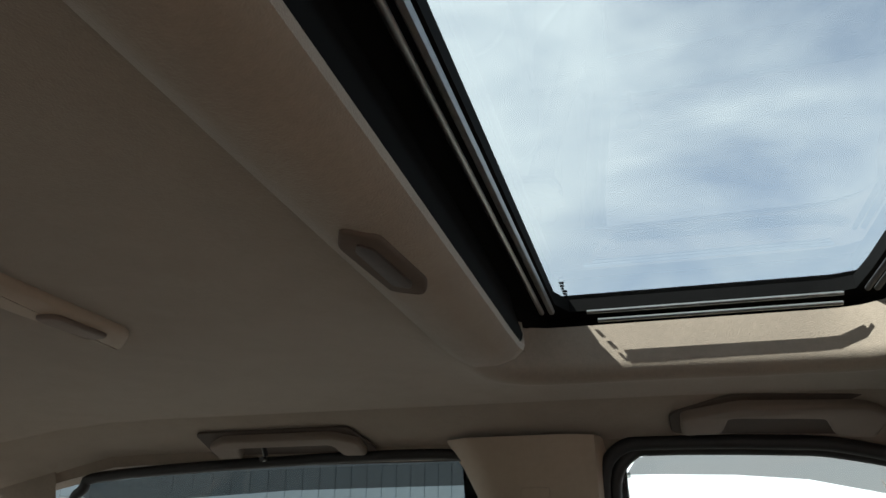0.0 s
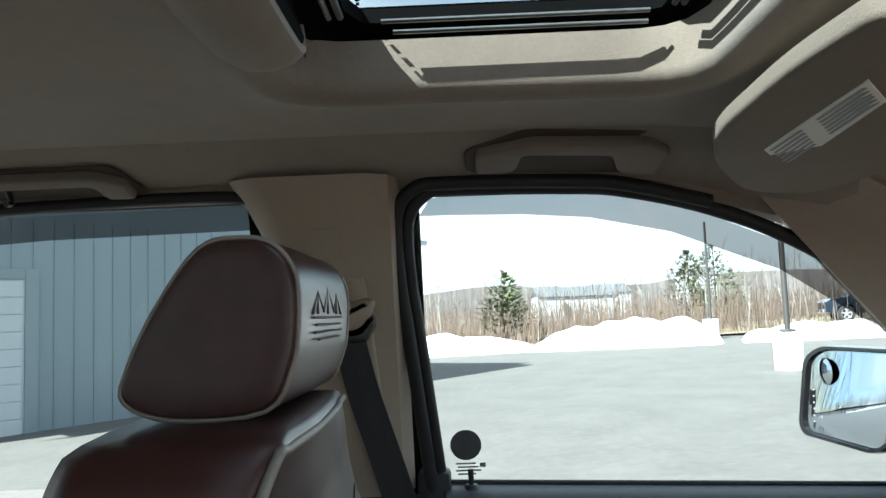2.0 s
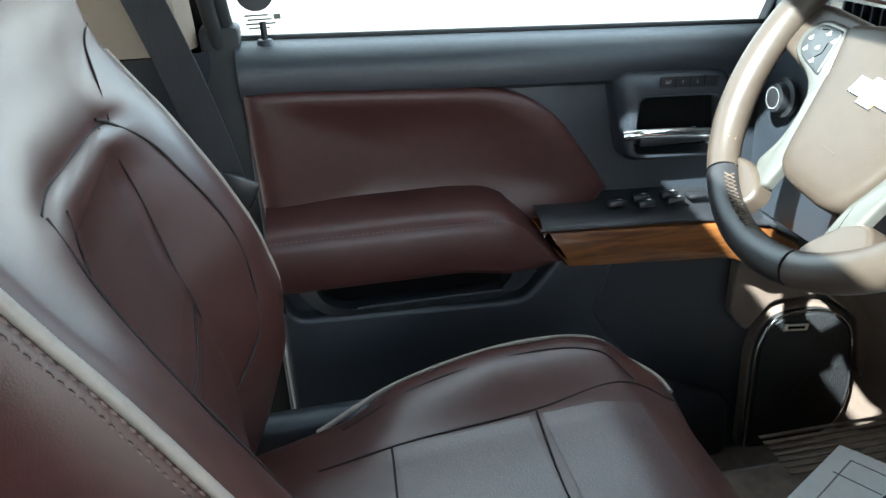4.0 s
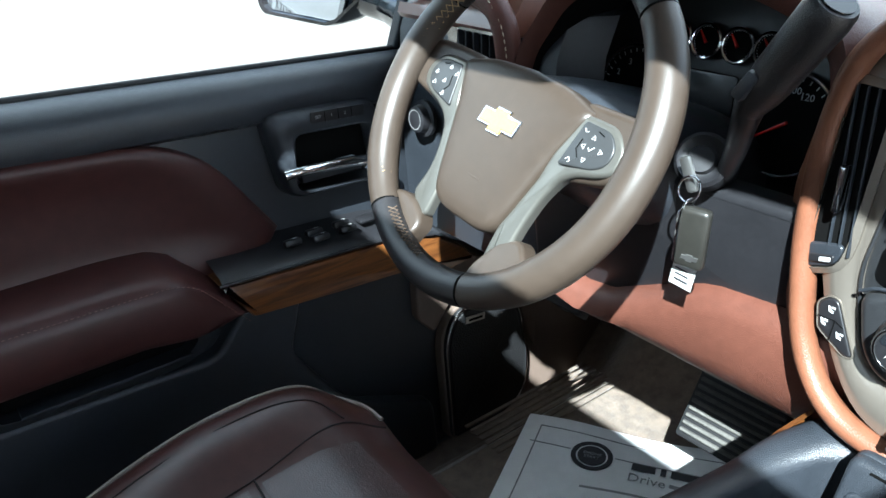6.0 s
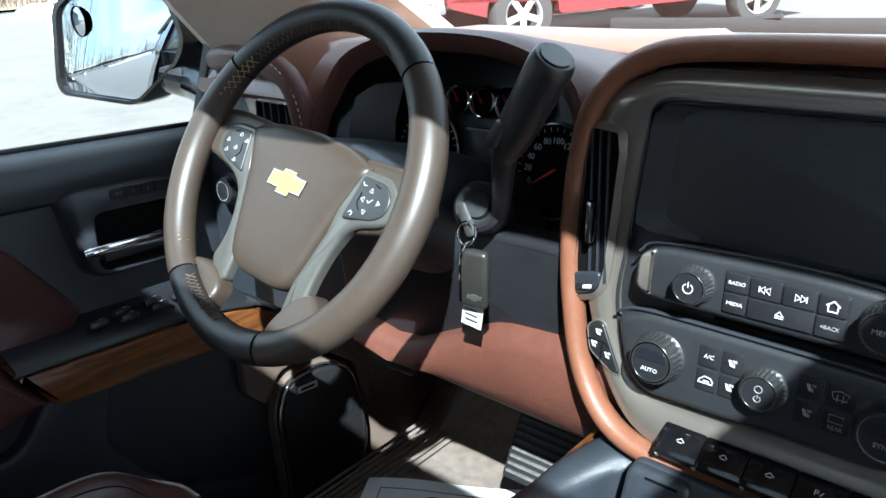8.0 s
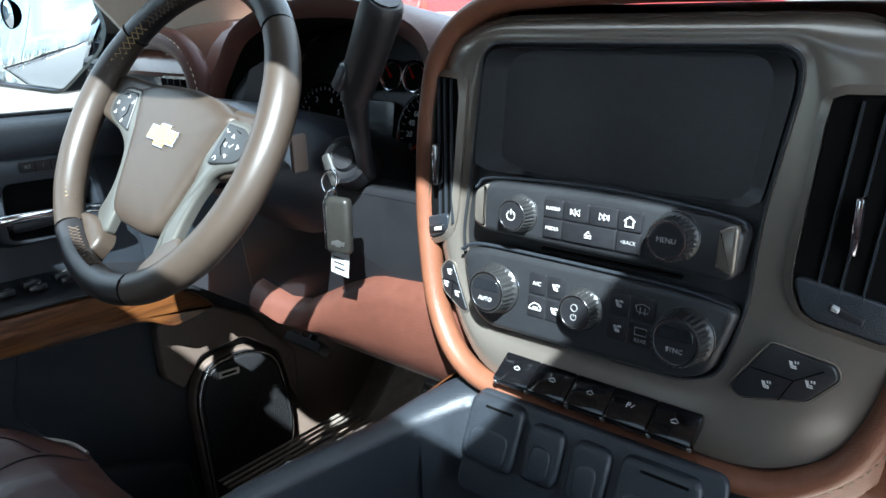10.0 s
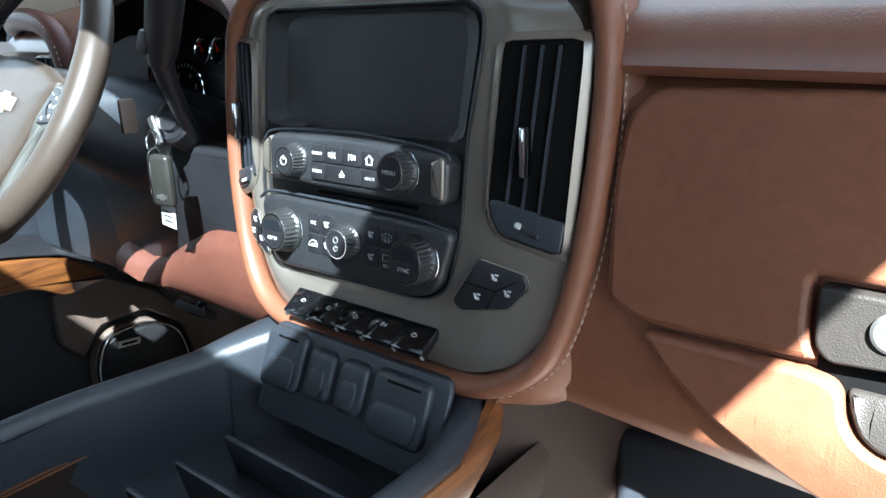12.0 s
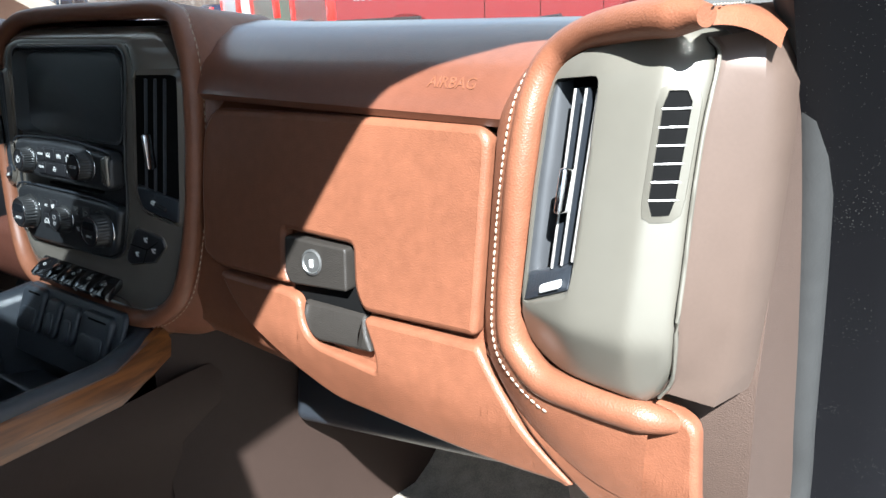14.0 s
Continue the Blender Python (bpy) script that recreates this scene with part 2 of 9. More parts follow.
def plate(bm, pts, depth, bev, to, seg=3, back=True):
    """A raised plate with a rounded front edge; to(u, v, w) gives the place, w towards the viewer."""
    loops = [[bm.verts.new(to(p[0], p[1], 0.0)) for p in pts]]
    for j in range(seg + 1):
        a = j / seg * math.pi / 2
        ring = inset(pts, bev * (1 - math.cos(a))) if j else pts
        loops.append([bm.verts.new(to(p[0], p[1], depth - bev + bev * math.sin(a))) for p in ring])
    k = len(pts)
    for lo, hi in zip(loops, loops[1:]):
        for i in range(k):
            bm.faces.new((lo[i - 1], lo[i], hi[i], hi[i - 1]))
    bm.faces.new(loops[-1])
    if back:
        bm.faces.new(loops[0][::-1])


def ring_points(pts, n, c=None):
    """The outline resampled by direction from its middle."""
    c = c or (sum(p[0] for p in pts) / len(pts), sum(p[1] for p in pts) / len(pts))
    out = []
    for i in range(n):
        a = 2 * math.pi * i / n
        d = Vector((math.cos(a), math.sin(a)))
        best = 0
        for j in range(len(pts)):
            p, q = Vector(pts[j - 1]) - Vector(c), Vector(pts[j]) - Vector(c)
            e = q - p
            den = d.x * e.y - d.y * e.x
            if abs(den) < 1e-12:
                continue
            s = (p.x * e.y - p.y * e.x) / den
            t = (p.x * d.y - p.y * d.x) / den
            if s > best and -1e-6 <= t <= 1 + 1e-6:
                best = s
        out.append(Vector(c) + d * best)
    return out


def loft(bm, loops, closed=True, caps=(False, False)):
    """Skin over rows of points."""
    rows = [[bm.verts.new(p) for p in lp] for lp in loops]
    for a, b in zip(rows, rows[1:]):
        for i in range(0 if closed else 1, len(a)):
            bm.faces.new((a[i - 1], a[i], b[i], b[i - 1]))
    if caps[0]:
        bm.faces.new(rows[0][::-1])
    if caps[1]:
        bm.faces.new(rows[-1])
    return rows


def frame_plate(bm, outer, inner, w_out, w_in, to, depth=0.02, n=72, c=None):
    """A surround with a hole: outer edge, face, hole edge and the hole's walls."""
    c = c or (sum(p[0] for p in inner) / len(inner), sum(p[1] for p in inner) / len(inner))
    o, i = ring_points(outer, n, c), ring_points(inner, n, c)
    mid = [p.lerp(q, 0.5) for p, q in zip(o, i)]
    rows = [[to(p.x, p.y, w_out - depth) for p in o], [to(p.x, p.y, w_out) for p in o],
            [to(p.x, p.y, (w_out + w_in) / 2) for p in mid], [to(p.x, p.y, w_in) for p in i],
            [to(p.x, p.y, w_in - depth) for p in i]]
    loft(bm, rows)


def smooth_path(pts, n=8, closed=False):
    """A smooth curve through points."""
    P = [Vector(p) for p in pts]
    out = []
    k = len(P)
    for i in range(k if closed else k - 1):
        p0 = P[i - 1] if (closed or i > 0) else P[0] * 2 - P[1]
        p1, p2 = P[i], P[(i + 1) % k]
        p3 = P[(i + 2) % k] if (closed or i + 2 < k) else P[-1] * 2 - P[-2]
        for j in range(n):
            t = j / n
            out.append(0.5 * ((2 * p1) + (p2 - p0) * t + (2 * p0 - 5 * p1 + 4 * p2 - p3) * t * t
                              + (3 * p1 - p0 - 3 * p2 + p3) * t ** 3))
    if not closed:
        out.append(P[-1])
    return out


def sweep(bm, path, r, seg=10, closed=False, flat=(1, 1), up=(0, 0, 1), caps=True):
    """A tube along a path; r: radius, or one for each point; flat: its two half-widths as factors."""
    P = [Vector(p) for p in path]
    k = len(P)
    rs = r if isinstance(r, (list, tuple)) else [r] * k
    rows = []
    for i in range(k):
        a = P[i - 1] if (closed or i) else P[0]
        b = P[(i + 1) % k] if (closed or i < k - 1) else P[-1]
        t = (b - a).normalized()
        s = t.cross(Vector(up))
        if s.length < 1e-3:
            s = t.cross(Vector((0, 1, 0.01)))
        s.normalize()
        u = s.cross(t)
        rows.append([P[i] + (s * math.cos(2 * math.pi * j / seg) * flat[0] + u * math.sin(2 * math.pi * j / seg) * flat[1]) * rs[i]
                     for j in range(seg)])
    if closed:
        rows.append(rows[0])
        vr = [[bm.verts.new(p) for p in row] for row in rows[:-1]]
        vr.append(vr[0])
        for x, y in zip(vr, vr[1:]):
            for j in range(seg):
                bm.faces.new((x[j - 1], x[j], y[j], y[j - 1]))
    else:
        loft(bm, rows, True, (caps, caps))


def tube(name, path, r, mat, parent=None, seg=10, closed=False, flat=(1, 1), up=(0, 0, 1), label=""):
    bm = bmesh.new()
    sweep(bm, path, r, seg, closed, flat, up)
    return part(name, bm, mat, parent, label, angle=60)


def stitches(name, path, mat, parent, length=0.0055, gap=0.003, r=0.0008, offset=(0, 0, 0)):
    """A row of thread stitches along a path, as one seam."""
    bm = bmesh.new()
    P = [Vector(p) + Vector(offset) for p in path]
    run, want = 0.0, 0.0
    for a, b in zip(P, P[1:]):
        seg_len = (b - a).length
        if seg_len < 1e-6:
            continue
        d = (b - a) / seg_len
        while want < run + seg_len:
            s = a + d * (want - run)
            e = s + d * length
            sd = d.cross(Vector((0.3, 0.5, 0.8))).normalized()
            up = d.cross(sd)
            rows = []
            for p, f in ((s, 0.3), (s.lerp(e, 0.3), 1), (s.lerp(e, 0.7), 1), (e, 0.3)):
                rows.append([p + (sd * math.cos(k * math.pi / 2) + up * math.sin(k * math.pi / 2)) * r * f for k in range(4)])
            loft(bm, rows, True, (True, True))
            want += length + gap
        run += seg_len
    ob = part(name, bm, mat, parent)
    return ob


def surface(bm, f, nu, nv, u=(0, 1), v=(0, 1)):
    """A sheet from f(u, v)."""
    rows = [[f(u[0] + (u[1] - u[0]) * i / nu, v[0] + (v[1] - v[0]) * j / nv) for i in range(nu + 1)] for j in range(nv + 1)]
    return loft(bm, rows, False)


def lathe(bm, prof, seg=32, m=None, caps=(True, True)):
    """A body turned about its z axis from (radius, height) pairs, then placed by m."""
    m = m or Matrix()
    loft(bm, [[m @ Vector((r * math.cos(2 * math.pi * j / seg), r * math.sin(2 * math.pi * j / seg), z)) for j in range(seg)] for r, z in prof], True, caps)


def writing(name, text, size, m, mat, parent=None, extrude=0.0003, label=""):
    """Lettering as a mesh, in the built-in font."""
    cu = bpy.data.curves.new(name, "FONT")
    cu.body, cu.size, cu.extrude = text, size, extrude
    cu.align_x, cu.align_y = "CENTER", "CENTER"
    cu.resolution_u = 2
    ob0 = bpy.data.objects.new(name, cu)
    me = bpy.data.meshes.new_from_object(ob0)
    bpy.data.objects.remove(ob0)
    me.transform(m)
    me.materials.clear()
    me.materials.append(mat)
    ob = new(name, me)
    if parent:
        ob.parent = parent
    if label:
        ob["label"] = label
    return ob


def bars(name, rects, to, mat, parent, lift=0.0006):
    """Plain raised bars; rects of (u0, u1, v0, v1)."""
    bm = bmesh.new()
    for u0, u1, v0, v1 in rects:
        plate(bm, [(u0, v0), (u1, v0), (u1, v1), (u0, v1)], lift, lift * 0.3, to, 1)
    return part(name, bm, mat, parent, smooth=False)


def icon(name, lines, to, mat, parent, r=0.0008):
    """A small sign made of thin strokes; lines of (u, v) points."""
    bm = bmesh.new()
    for ln in lines:
        sweep(bm, [to(u, v, 0.0004) for u, v in ln], r, 5)
    return part(name, bm, mat, parent, smooth=False)


# ---- large structure: headliner, roof, pillars, floor ----
def glass_x(z):
    return -0.91 + 0.28 * (z - 1.28)


def ceil_z(x, y):
    """Height of the headliner."""
    e = abs(x)
    z = 1.772 - 0.012 * max(0, y) - 0.004 * max(0.0, (e - 0.52) / 0.12) ** 2
    z -= 0.10 * max(0.0, (y - 0.22) / 0.4) ** 2
    z -= 0.03 * max(0.0, (-y - 0.75) / 0.3) ** 2
    return z


HOLE = rrect(-0.434, 0.480, -0.150, 0.232, 0.060, 8)
RIM = rrect(-0.458, 0.504, -0.174, 0.256, 0.075, 8)
OUT = rrect(-0.648, 0.648, -1.12, 0.66, 0.03, 6)
bm = bmesh.new()
N = 128
cc = (0.0, 0.05)
o, r1, h1 = ring_points(OUT, N, cc), ring_points(RIM, N, cc), ring_points(HOLE, N, cc)
rows = []
for k in range(17):
    t = k / 16
    rows.append([Vector((p.x, p.y, ceil_z(p.x, p.y) - 0.024 * t ** 5)) for p in (a.lerp(b, t) for a, b in zip(o, r1))])
for k in range(1, 9):
    t = k / 8 * math.pi / 2
    rows.append([Vector((p.x, p.y, ceil_z(p.x, p.y) - 0.024 + 0.020 * (1 - math.cos(t)))) for p in (a.lerp(b, math.sin(t)) for a, b in zip(r1, h1))])
rows.append([Vector((p.x, p.y, 1.806)) for p in h1])
loft(bm, rows)
tagged(part("ceiling", bm, HEADLINER, None), "beige woven headliner with a sunroof opening", "headliner", kind="structure")

# outer roof skin over the headliner
bm = bmesh.new()
OUT2 = rrect(-0.79, 0.75, -1.25, 0.56, 0.1, 6)
GL = rrect(-0.468, 0.465, -0.135, 0.225, 0.03, 6)
o2, g2 = ring_points(OUT2, N, cc), ring_points(GL, N, cc)
rows = [[Vector((p.x, p.y, 1.865 - 0.10 * (p.x / 0.8) ** 4 - 0.09 * max(0, (p.y - 0.25) / 0.4) ** 2)) for p in (a.lerp(b, k / 6) for a, b in zip(o2, g2))] for k in range(7)]
loft(bm, rows)
PAINT = material("black_car_paint", (0.008, 0.009, 0.011), 0.18, coat=0.8, grain=0.5, scale=260, second=(0.012, 0.012, 0.013), rough_var=0.06)
tagged(part("roof", bm, PAINT, None), "black painted outer roof panel", "roof", kind="structure")

# sunroof: black frame, rails, tilted glass
sunroof = thing("sunroof", "black-framed sunroof with clear tinted glass, closed", "sunroof")
bm = bmesh.new()
i0, i1 = ring_points(rrect(-0.480, 0.516, -0.165, 0.252, 0.06, 6), N, cc), ring_points(rrect(-0.432, 0.455, -0.093, 0.204, 0.02, 6), N, cc)
rows = [[Vector((p.x, p.y, 1.803)) for p in i0], [Vector((p.x, p.y, 1.805)) for p in (a.lerp(b, 0.35) for a, b in zip(i0, i1))],
        [Vector((p.x, p.y, 1.818)) for p in (a.lerp(b, 0.45) for a, b in zip(i0, i1))], [Vector((p.x, p.y, 1.822)) for p in i1],
        [Vector((p.x, p.y, 1.836)) for p in i1], [Vector((p.x, p.y, 1.836)) for p in i0]]
loft(bm, rows)
part("roof_frame", bm, VOID, sunroof)
bm = bmesh.new()
loft(bm, [[Vector((u, v, 1.838)) for u in (-0.47, 0.46)] for v in (-0.125, 0.215)], False)
part("roof_glass", bm, ROOF_GLASS, sunroof)
for s in (-1, 1):
    for k, (off, z, a, b) in enumerate(((0.404, 1.812, -0.06, 0.185), (0.413, 1.805, -0.05, 0.185))):
        tube("guide_rail", [(s * off + (0.045 if s > 0 else 0), a, z), (s * off + (0.045 if s > 0 else 0), b, z)], 0.0022, STEEL, sunroof, 6, label="bright metal guide rail")
for y in (-0.094, -0.104, 0.2, 0.208):
    tube("cross_rail", [(-0.38, y, 1.815 - abs(y - 0.05) * 0.05), (0.38, y, 1.815 - abs(y - 0.05) * 0.05)], 0.0035 if abs(y) < 0.1 else 0.0028, STEEL if y < 0 else RUBBER, sunroof, 6)
bars("glass_marking", [(-0.420 + 0.009 * k, -0.414 + 0.009 * k, -0.084, -0.081 + 0.001 * (k % 3)) for k in range(6)],
     lambda u, v, w: Vector((u, v, 1.8355 - w)), VOID, sunroof)

# padded roll behind the sunroof with a small lamp
roll = thing("headliner_roll", "padded beige headliner bulge behind the sunroof", "trim", kind="structure")
bm = bmesh.new()
xs = [-0.345, -0.342, -0.333, -0.318, -0.295, -0.25, 0.0, 0.25, 0.295, 0.318, 0.333, 0.342, 0.345]
sc = [0.25, 0.5, 0.72, 0.88, 0.97, 1.0, 1.0, 1.0, 0.97, 0.88, 0.72, 0.5, 0.25]
prof = [(-0.188, 1.784), (-0.186, 1.760), (-0.176, 1.743), (-0.156, 1.732), (-0.138, 1.7325), (-0.122, 1.738), (-0.113, 1.747), (-0.113, 1.754), (-0.122, 1.760), (-0.14, 1.775)]
loft(bm, [[Vector((x, -0.135 + (y + 0.135) * (0.6 + 0.4 * s), 1.80 + (z - 1.80) * s)) for y, z in prof] for x, s in zip(xs, sc)], False)
part("roll_cushion", bm, HEADLINER, roll)
bm = bmesh.new()
loft(bm, [[Vector((x, y, z)) for y, z in ((-0.117, 1.757), (-0.118, 1.775), (-0.126, 1.80), (-0.13, 1.82))] for x in (-0.34, 0.34)], False)
part("roll_back", bm, VOID, roll, "black gap behind the bulge")
lamp = thing("reading_lamp", "small taupe reading lamp with a dark ribbed lens", "lamp")
lean_roll = lambda u, v, w: Vector((u, v, 1.7325 + 0.35 * max(0.0, v + 0.140) - w))
bm = bmesh.new()
plate(bm, rounded([(-0.064, -0.156), (0.012, -0.160), (0.034, -0.150), (0.018, -0.134), (-0.060, -0.130), (-0.078, -0.136)], 0.006), 0.003, 0.002, lean_roll)
part("lamp_bezel", bm, material("lamp_plastic", (0.085, 0.062, 0.048), 0.7, spec=0.25, grain=0.1, scale=150), lamp)
bm = bmesh.new()
plate(bm, rounded([(-0.052, -0.150), (0.006, -0.152), (0.016, -0.147), (0.006, -0.141), (-0.054, -0.138), (-0.060, -0.141)], 0.003), 0.0036, 0.0005, lean_roll)
part("lamp_lens", bm, material("lens_ribs", (0.035, 0.022, 0.018), 0.55, grain=0.3, scale=200), lamp)

# thin roof console with the rear dome lamp
dome = thing("rear_dome_lamp", "flat taupe rear dome lamp on the headliner", "lamp")
bm = bmesh.new()
plate(bm, rounded([(-0.26, -0.51), (0.10, -0.52), (0.10, -0.455), (-0.21, -0.462)], 0.02), 0.012, 0.006, lambda u, v, w: Vector((u, v, ceil_z(u, v) + 0.001 - w)))
part("dome_body", bm, TAUPE, dome)
bm = bmesh.new()
plate(bm, rrect(-0.20, -0.13, -0.5, -0.475, 0.01), 0.015, 0.003, lambda u, v, w: Vector((u, v, ceil_z(u, v) - w)))
part("dome_switch", bm, TAUPE_DARK, dome)

# side walls above the doors: cant rails and pillars, both sides
def side_shell(s, tag):
    """Cant rail, pillar trims and the rear door's upper shell on one side."""
    g = thing("wall_" + tag, "beige roof rail and pillar trims of the cab", "cab side", kind="structure")

    # the roof rail: from the headliner's edge down to the door openings
    bm = bmesh.new()
    ys = [-1.15 + i * 0.06 for i in range(31)]

    def top_z(y):
        if s > 0 and y > -0.9:
            edge = ((-1.0, 1.749), (0.20, 1.749), (0.234, 1.748), (0.298, 1.734), (0.373, 1.710), (0.436, 1.674), (0.505, 1.625), (0.55, 1.59), (0.60, 1.540), (0.70, 1.43))
            for (y0, z0), (y1, z1) in zip(edge, edge[1:]):
                if y <= y1:
                    return z0 + (z1 - z0) * (y - y0) / (y1 - y0)
            return 1.40
        return 1.716 - 0.008 * max(0, y) - 0.34 * max(0, (y - 0.16)) ** 1.6 if y > -0.9 else 1.716 - 0.2 * (-0.9 - y)
    rows = []
    for y in ys:
        zt = top_z(y)
        zc = ceil_z(0.64, min(y, 0.6)) + 0.002
        xg = glass_x(zt) + 0.008 if s < 0 else -0.748
        rows.append([Vector((s * 0.625, y, zc + 0.006)), Vector((s * 0.64, y, zc)), Vector((s * 0.665, y, zc * 0.83 + zt * 0.17)), Vector((s * 0.785, y, min(zc - 0.03, zt + 0.012))), Vector((s * (-xg - 0.012), y, zt + 0.016)),
                     Vector((s * (-xg), y, zt)), Vector((s * (-xg + 0.03), y, zt - 0.004)), Vector((s * (-xg + 0.06), y, zt + 0.05)), Vector((s * 0.80, y, zt + 0.12))])
    loft(bm, rows, False)
    part("roof_rail", bm, HEADLINER, g)
    return g


shell_l = side_shell(-1, "left")
shell_r = side_shell(1, "right")


def pillar(s, shell):
    """The beige centre pillar trim with its cover and the dark lower part."""
    def at(y, z, w=0.0):
        return Vector((s * (-glass_x(z) - 0.035 - w), y, z))
    bm = bmesh.new()
    rows = []
    for z in [0.62, 0.9, 1.1, 1.283]:
        rows.append([at(-0.30, z, -0.05), at(-0.285, z, 0.0), at(-0.22, z, 0.02), at(-0.11, z, 0.02), at(-0.06, z, 0.0), at(-0.045, z, -0.03)])
    loft(bm, rows, False)
    part("lower_pillar", bm, DARK, shell)
    bm = bmesh.new()
    rows = []
    for z in [1.285, 1.35, 1.45, 1.55, 1.62, 1.66, 1.70, 1.735]:
        f = max(0, (z - 1.62) / 0.115) ** 2 * 0.05
        rows.append([at(-0.27 - f, z, -0.05), at(-0.255 - f, z, 0.0), at(-0.22 - f, z, 0.022), at(-0.12, z, 0.024), at(-0.088, z, 0.010), at(-0.074, z, -0.03)])
    loft(bm, rows, False)
    part("upper_pillar", bm, TAUPE, shell)
    bm = bmesh.new()
    plate(bm, rrect(-0.195, -0.155, 1.625, 1.665, 0.003), 0.003, 0.001, lambda u, v, w: at(u, v, 0.0225 + w))
    part("airbag_cover", bm, TAUPE, shell)
    # belt guide slot
    bm = bmesh.new()
    plate(bm, rounded([(-0.125, 1.31), (-0.10, 1.31), (-0.125, 1.60), (-0.155, 1.60)], 0.008), 0.010, 0.004, lambda u, v, w: at(u, v, 0.022 + w))
    part("guide_cover", bm, TAUPE, shell)
    box_part("pillar_flange", (s * 0.905, -0.045, 0.92), (0.05, 0.05, 0.78), RUBBER, shell, 0.008)
    # outer metal, so that the wall has thickness
    bm = bmesh.new()
    loft(bm, [[Vector((s * (-glass_x(z) + 0.03), y, z)) for z in (0.5, 1.28, 1.78)] for y in (-0.30, -0.05)], False)
    part("outer_panel", bm, PAINT, shell)


pillar(-1, shell_l)
pillar(1, shell_r)
for s, sh in ((-1, shell_l), (1, shell_r)):
    # rear quarter and rear wall of the cab
    bm = bmesh.new()
    loft(bm, [[Vector((s * 0.84, y, z)) for z in (0.5, 1.0, 1.30)] for y in (-1.25, -0.27)], False)
    part("rear_door_panel", bm, COCOA if s < 0 else DARK, sh)
    bm = bmesh.new()
    loft(bm, [[Vector((s * (-glass_x(z) - 0.02), y, z)) for z in (1.26, 1.45, 1.60, 1.76)] for y in (-1.30, -1.02)], False)
    part("rear_pillar", bm, HEADLINER, sh)
    # black gasket of the rear window
    zz = [(-0.262, 1.31), (-0.256, 1.5), (-0.256, 1.655), (-0.275, 1.70), (-0.32, 1.719), (-0.6, 1.715), (-0.92, 1.700), (-0.97, 1.68), (-1.0, 1.62), (-1.02, 1.31)]
    tube("rear_gasket", smooth_path([(s * (-glass_x(z) - 0.012), y, z) for y, z in zz], 6), 0.009, RUBBER, sh, 8)
rear_wall = box_part("wall_rear", (0, -1.27, 0.97), (1.7, 0.04, 0.66), TAUPE_DARK, None, 0.01)
tagged(box_part("trim", (0, -1.18, 1.735), (1.4, 0.16, 0.06), HEADLINER, None, 0.015), "beige header trim over the rear window", "trim", kind="structure")
tagged(rear_wall, "taupe rear wall of the cab", "wall", kind="structure")

# unseen tinted panes that close the rear of the cab, added to dim light
for nm, lab, pts in (("window_4", "tinted rear window of the cab", [(-0.74, -1.262, 1.30), (0.74, -1.262, 1.30), (0.70, -1.25, 1.70), (-0.70, -1.25, 1.70)]),
                     ("window_5", "tinted rear side window of the cab", [(0.905, -1.02, 1.30), (0.905, -0.27, 1.30), (0.80, -0.26, 1.71), (0.80, -0.97, 1.70)])):
    wnd = thing(nm, lab, "window", kind="structure")
    bm = bmesh.new()
    bm.faces.new([bm.verts.new(p) for p in pts])
    part("pane", bm, TINTED, wnd, smooth=False)

# floor of the cab
bm = bmesh.new()


def floor_z(x, y):
    z = 0.62 + 0.28 * max(0.0, (y - 1.02) / 0.28) ** 1.4
    z += 0.16 * math.exp(-(x / 0.16) ** 4)
    z -= 0.12 * max(0.0, min(1.0, (-x - 0.70) / 0.08))
    return z


surface(bm, lambda u, v: Vector((u, v, floor_z(u, v))), 60, 60, (-0.86, 0.86), (-1.25, 1.42))
tagged(part("floor", bm, CARPET, None), "worn brown carpet of the cab floor", "carpet", kind="structure")
bm = bmesh.new()
loft(bm, [[Vector((x, 1.40, z)) for x in (-0.86, 0.86)] for z in (0.5, 1.315)], False)
tagged(part("firewall", bm, VOID, None), "dark bulkhead behind the dashboard", "bulkhead", kind="structure")
for s in (-1, 1):
    bm = bmesh.new()
    loft(bm, [[Vector((x, y, z)) for z in (0.45, 0.75, 1.10)] for x, y in (((0.84, 0.90), (0.84, 1.15), (0.84, 1.42)) if s > 0 else ((-0.895, 0.66), (-0.89, 0.95), (-0.84, 1.02), (-0.84, 1.42)))], False)
    tagged(part("kick_panel", bm, TAUPE_DARK, None), "taupe plastic kick panel beside the footwell", "trim", kind="structure")
    tagged(box_part("sill_plate", (s * 0.84, 0.2, 0.585 if s > 0 else 0.47), (0.10, 1.7, 0.05), DARK, None, 0.01), "charcoal plastic sill plate of the cab", "sill", kind="structure")

# windscreen and its pillars
def screen_at(u, v):
    """u across, v from the bottom up."""
    x = u * (0.80 - 0.10 * v)
    y = 1.30 - 0.70 * v - 0.10 * u * u * (1 - 0.2 * v)
    z = 1.355 + 0.365 * v - 0.012 * u * u
    return Vector((x, y, z))


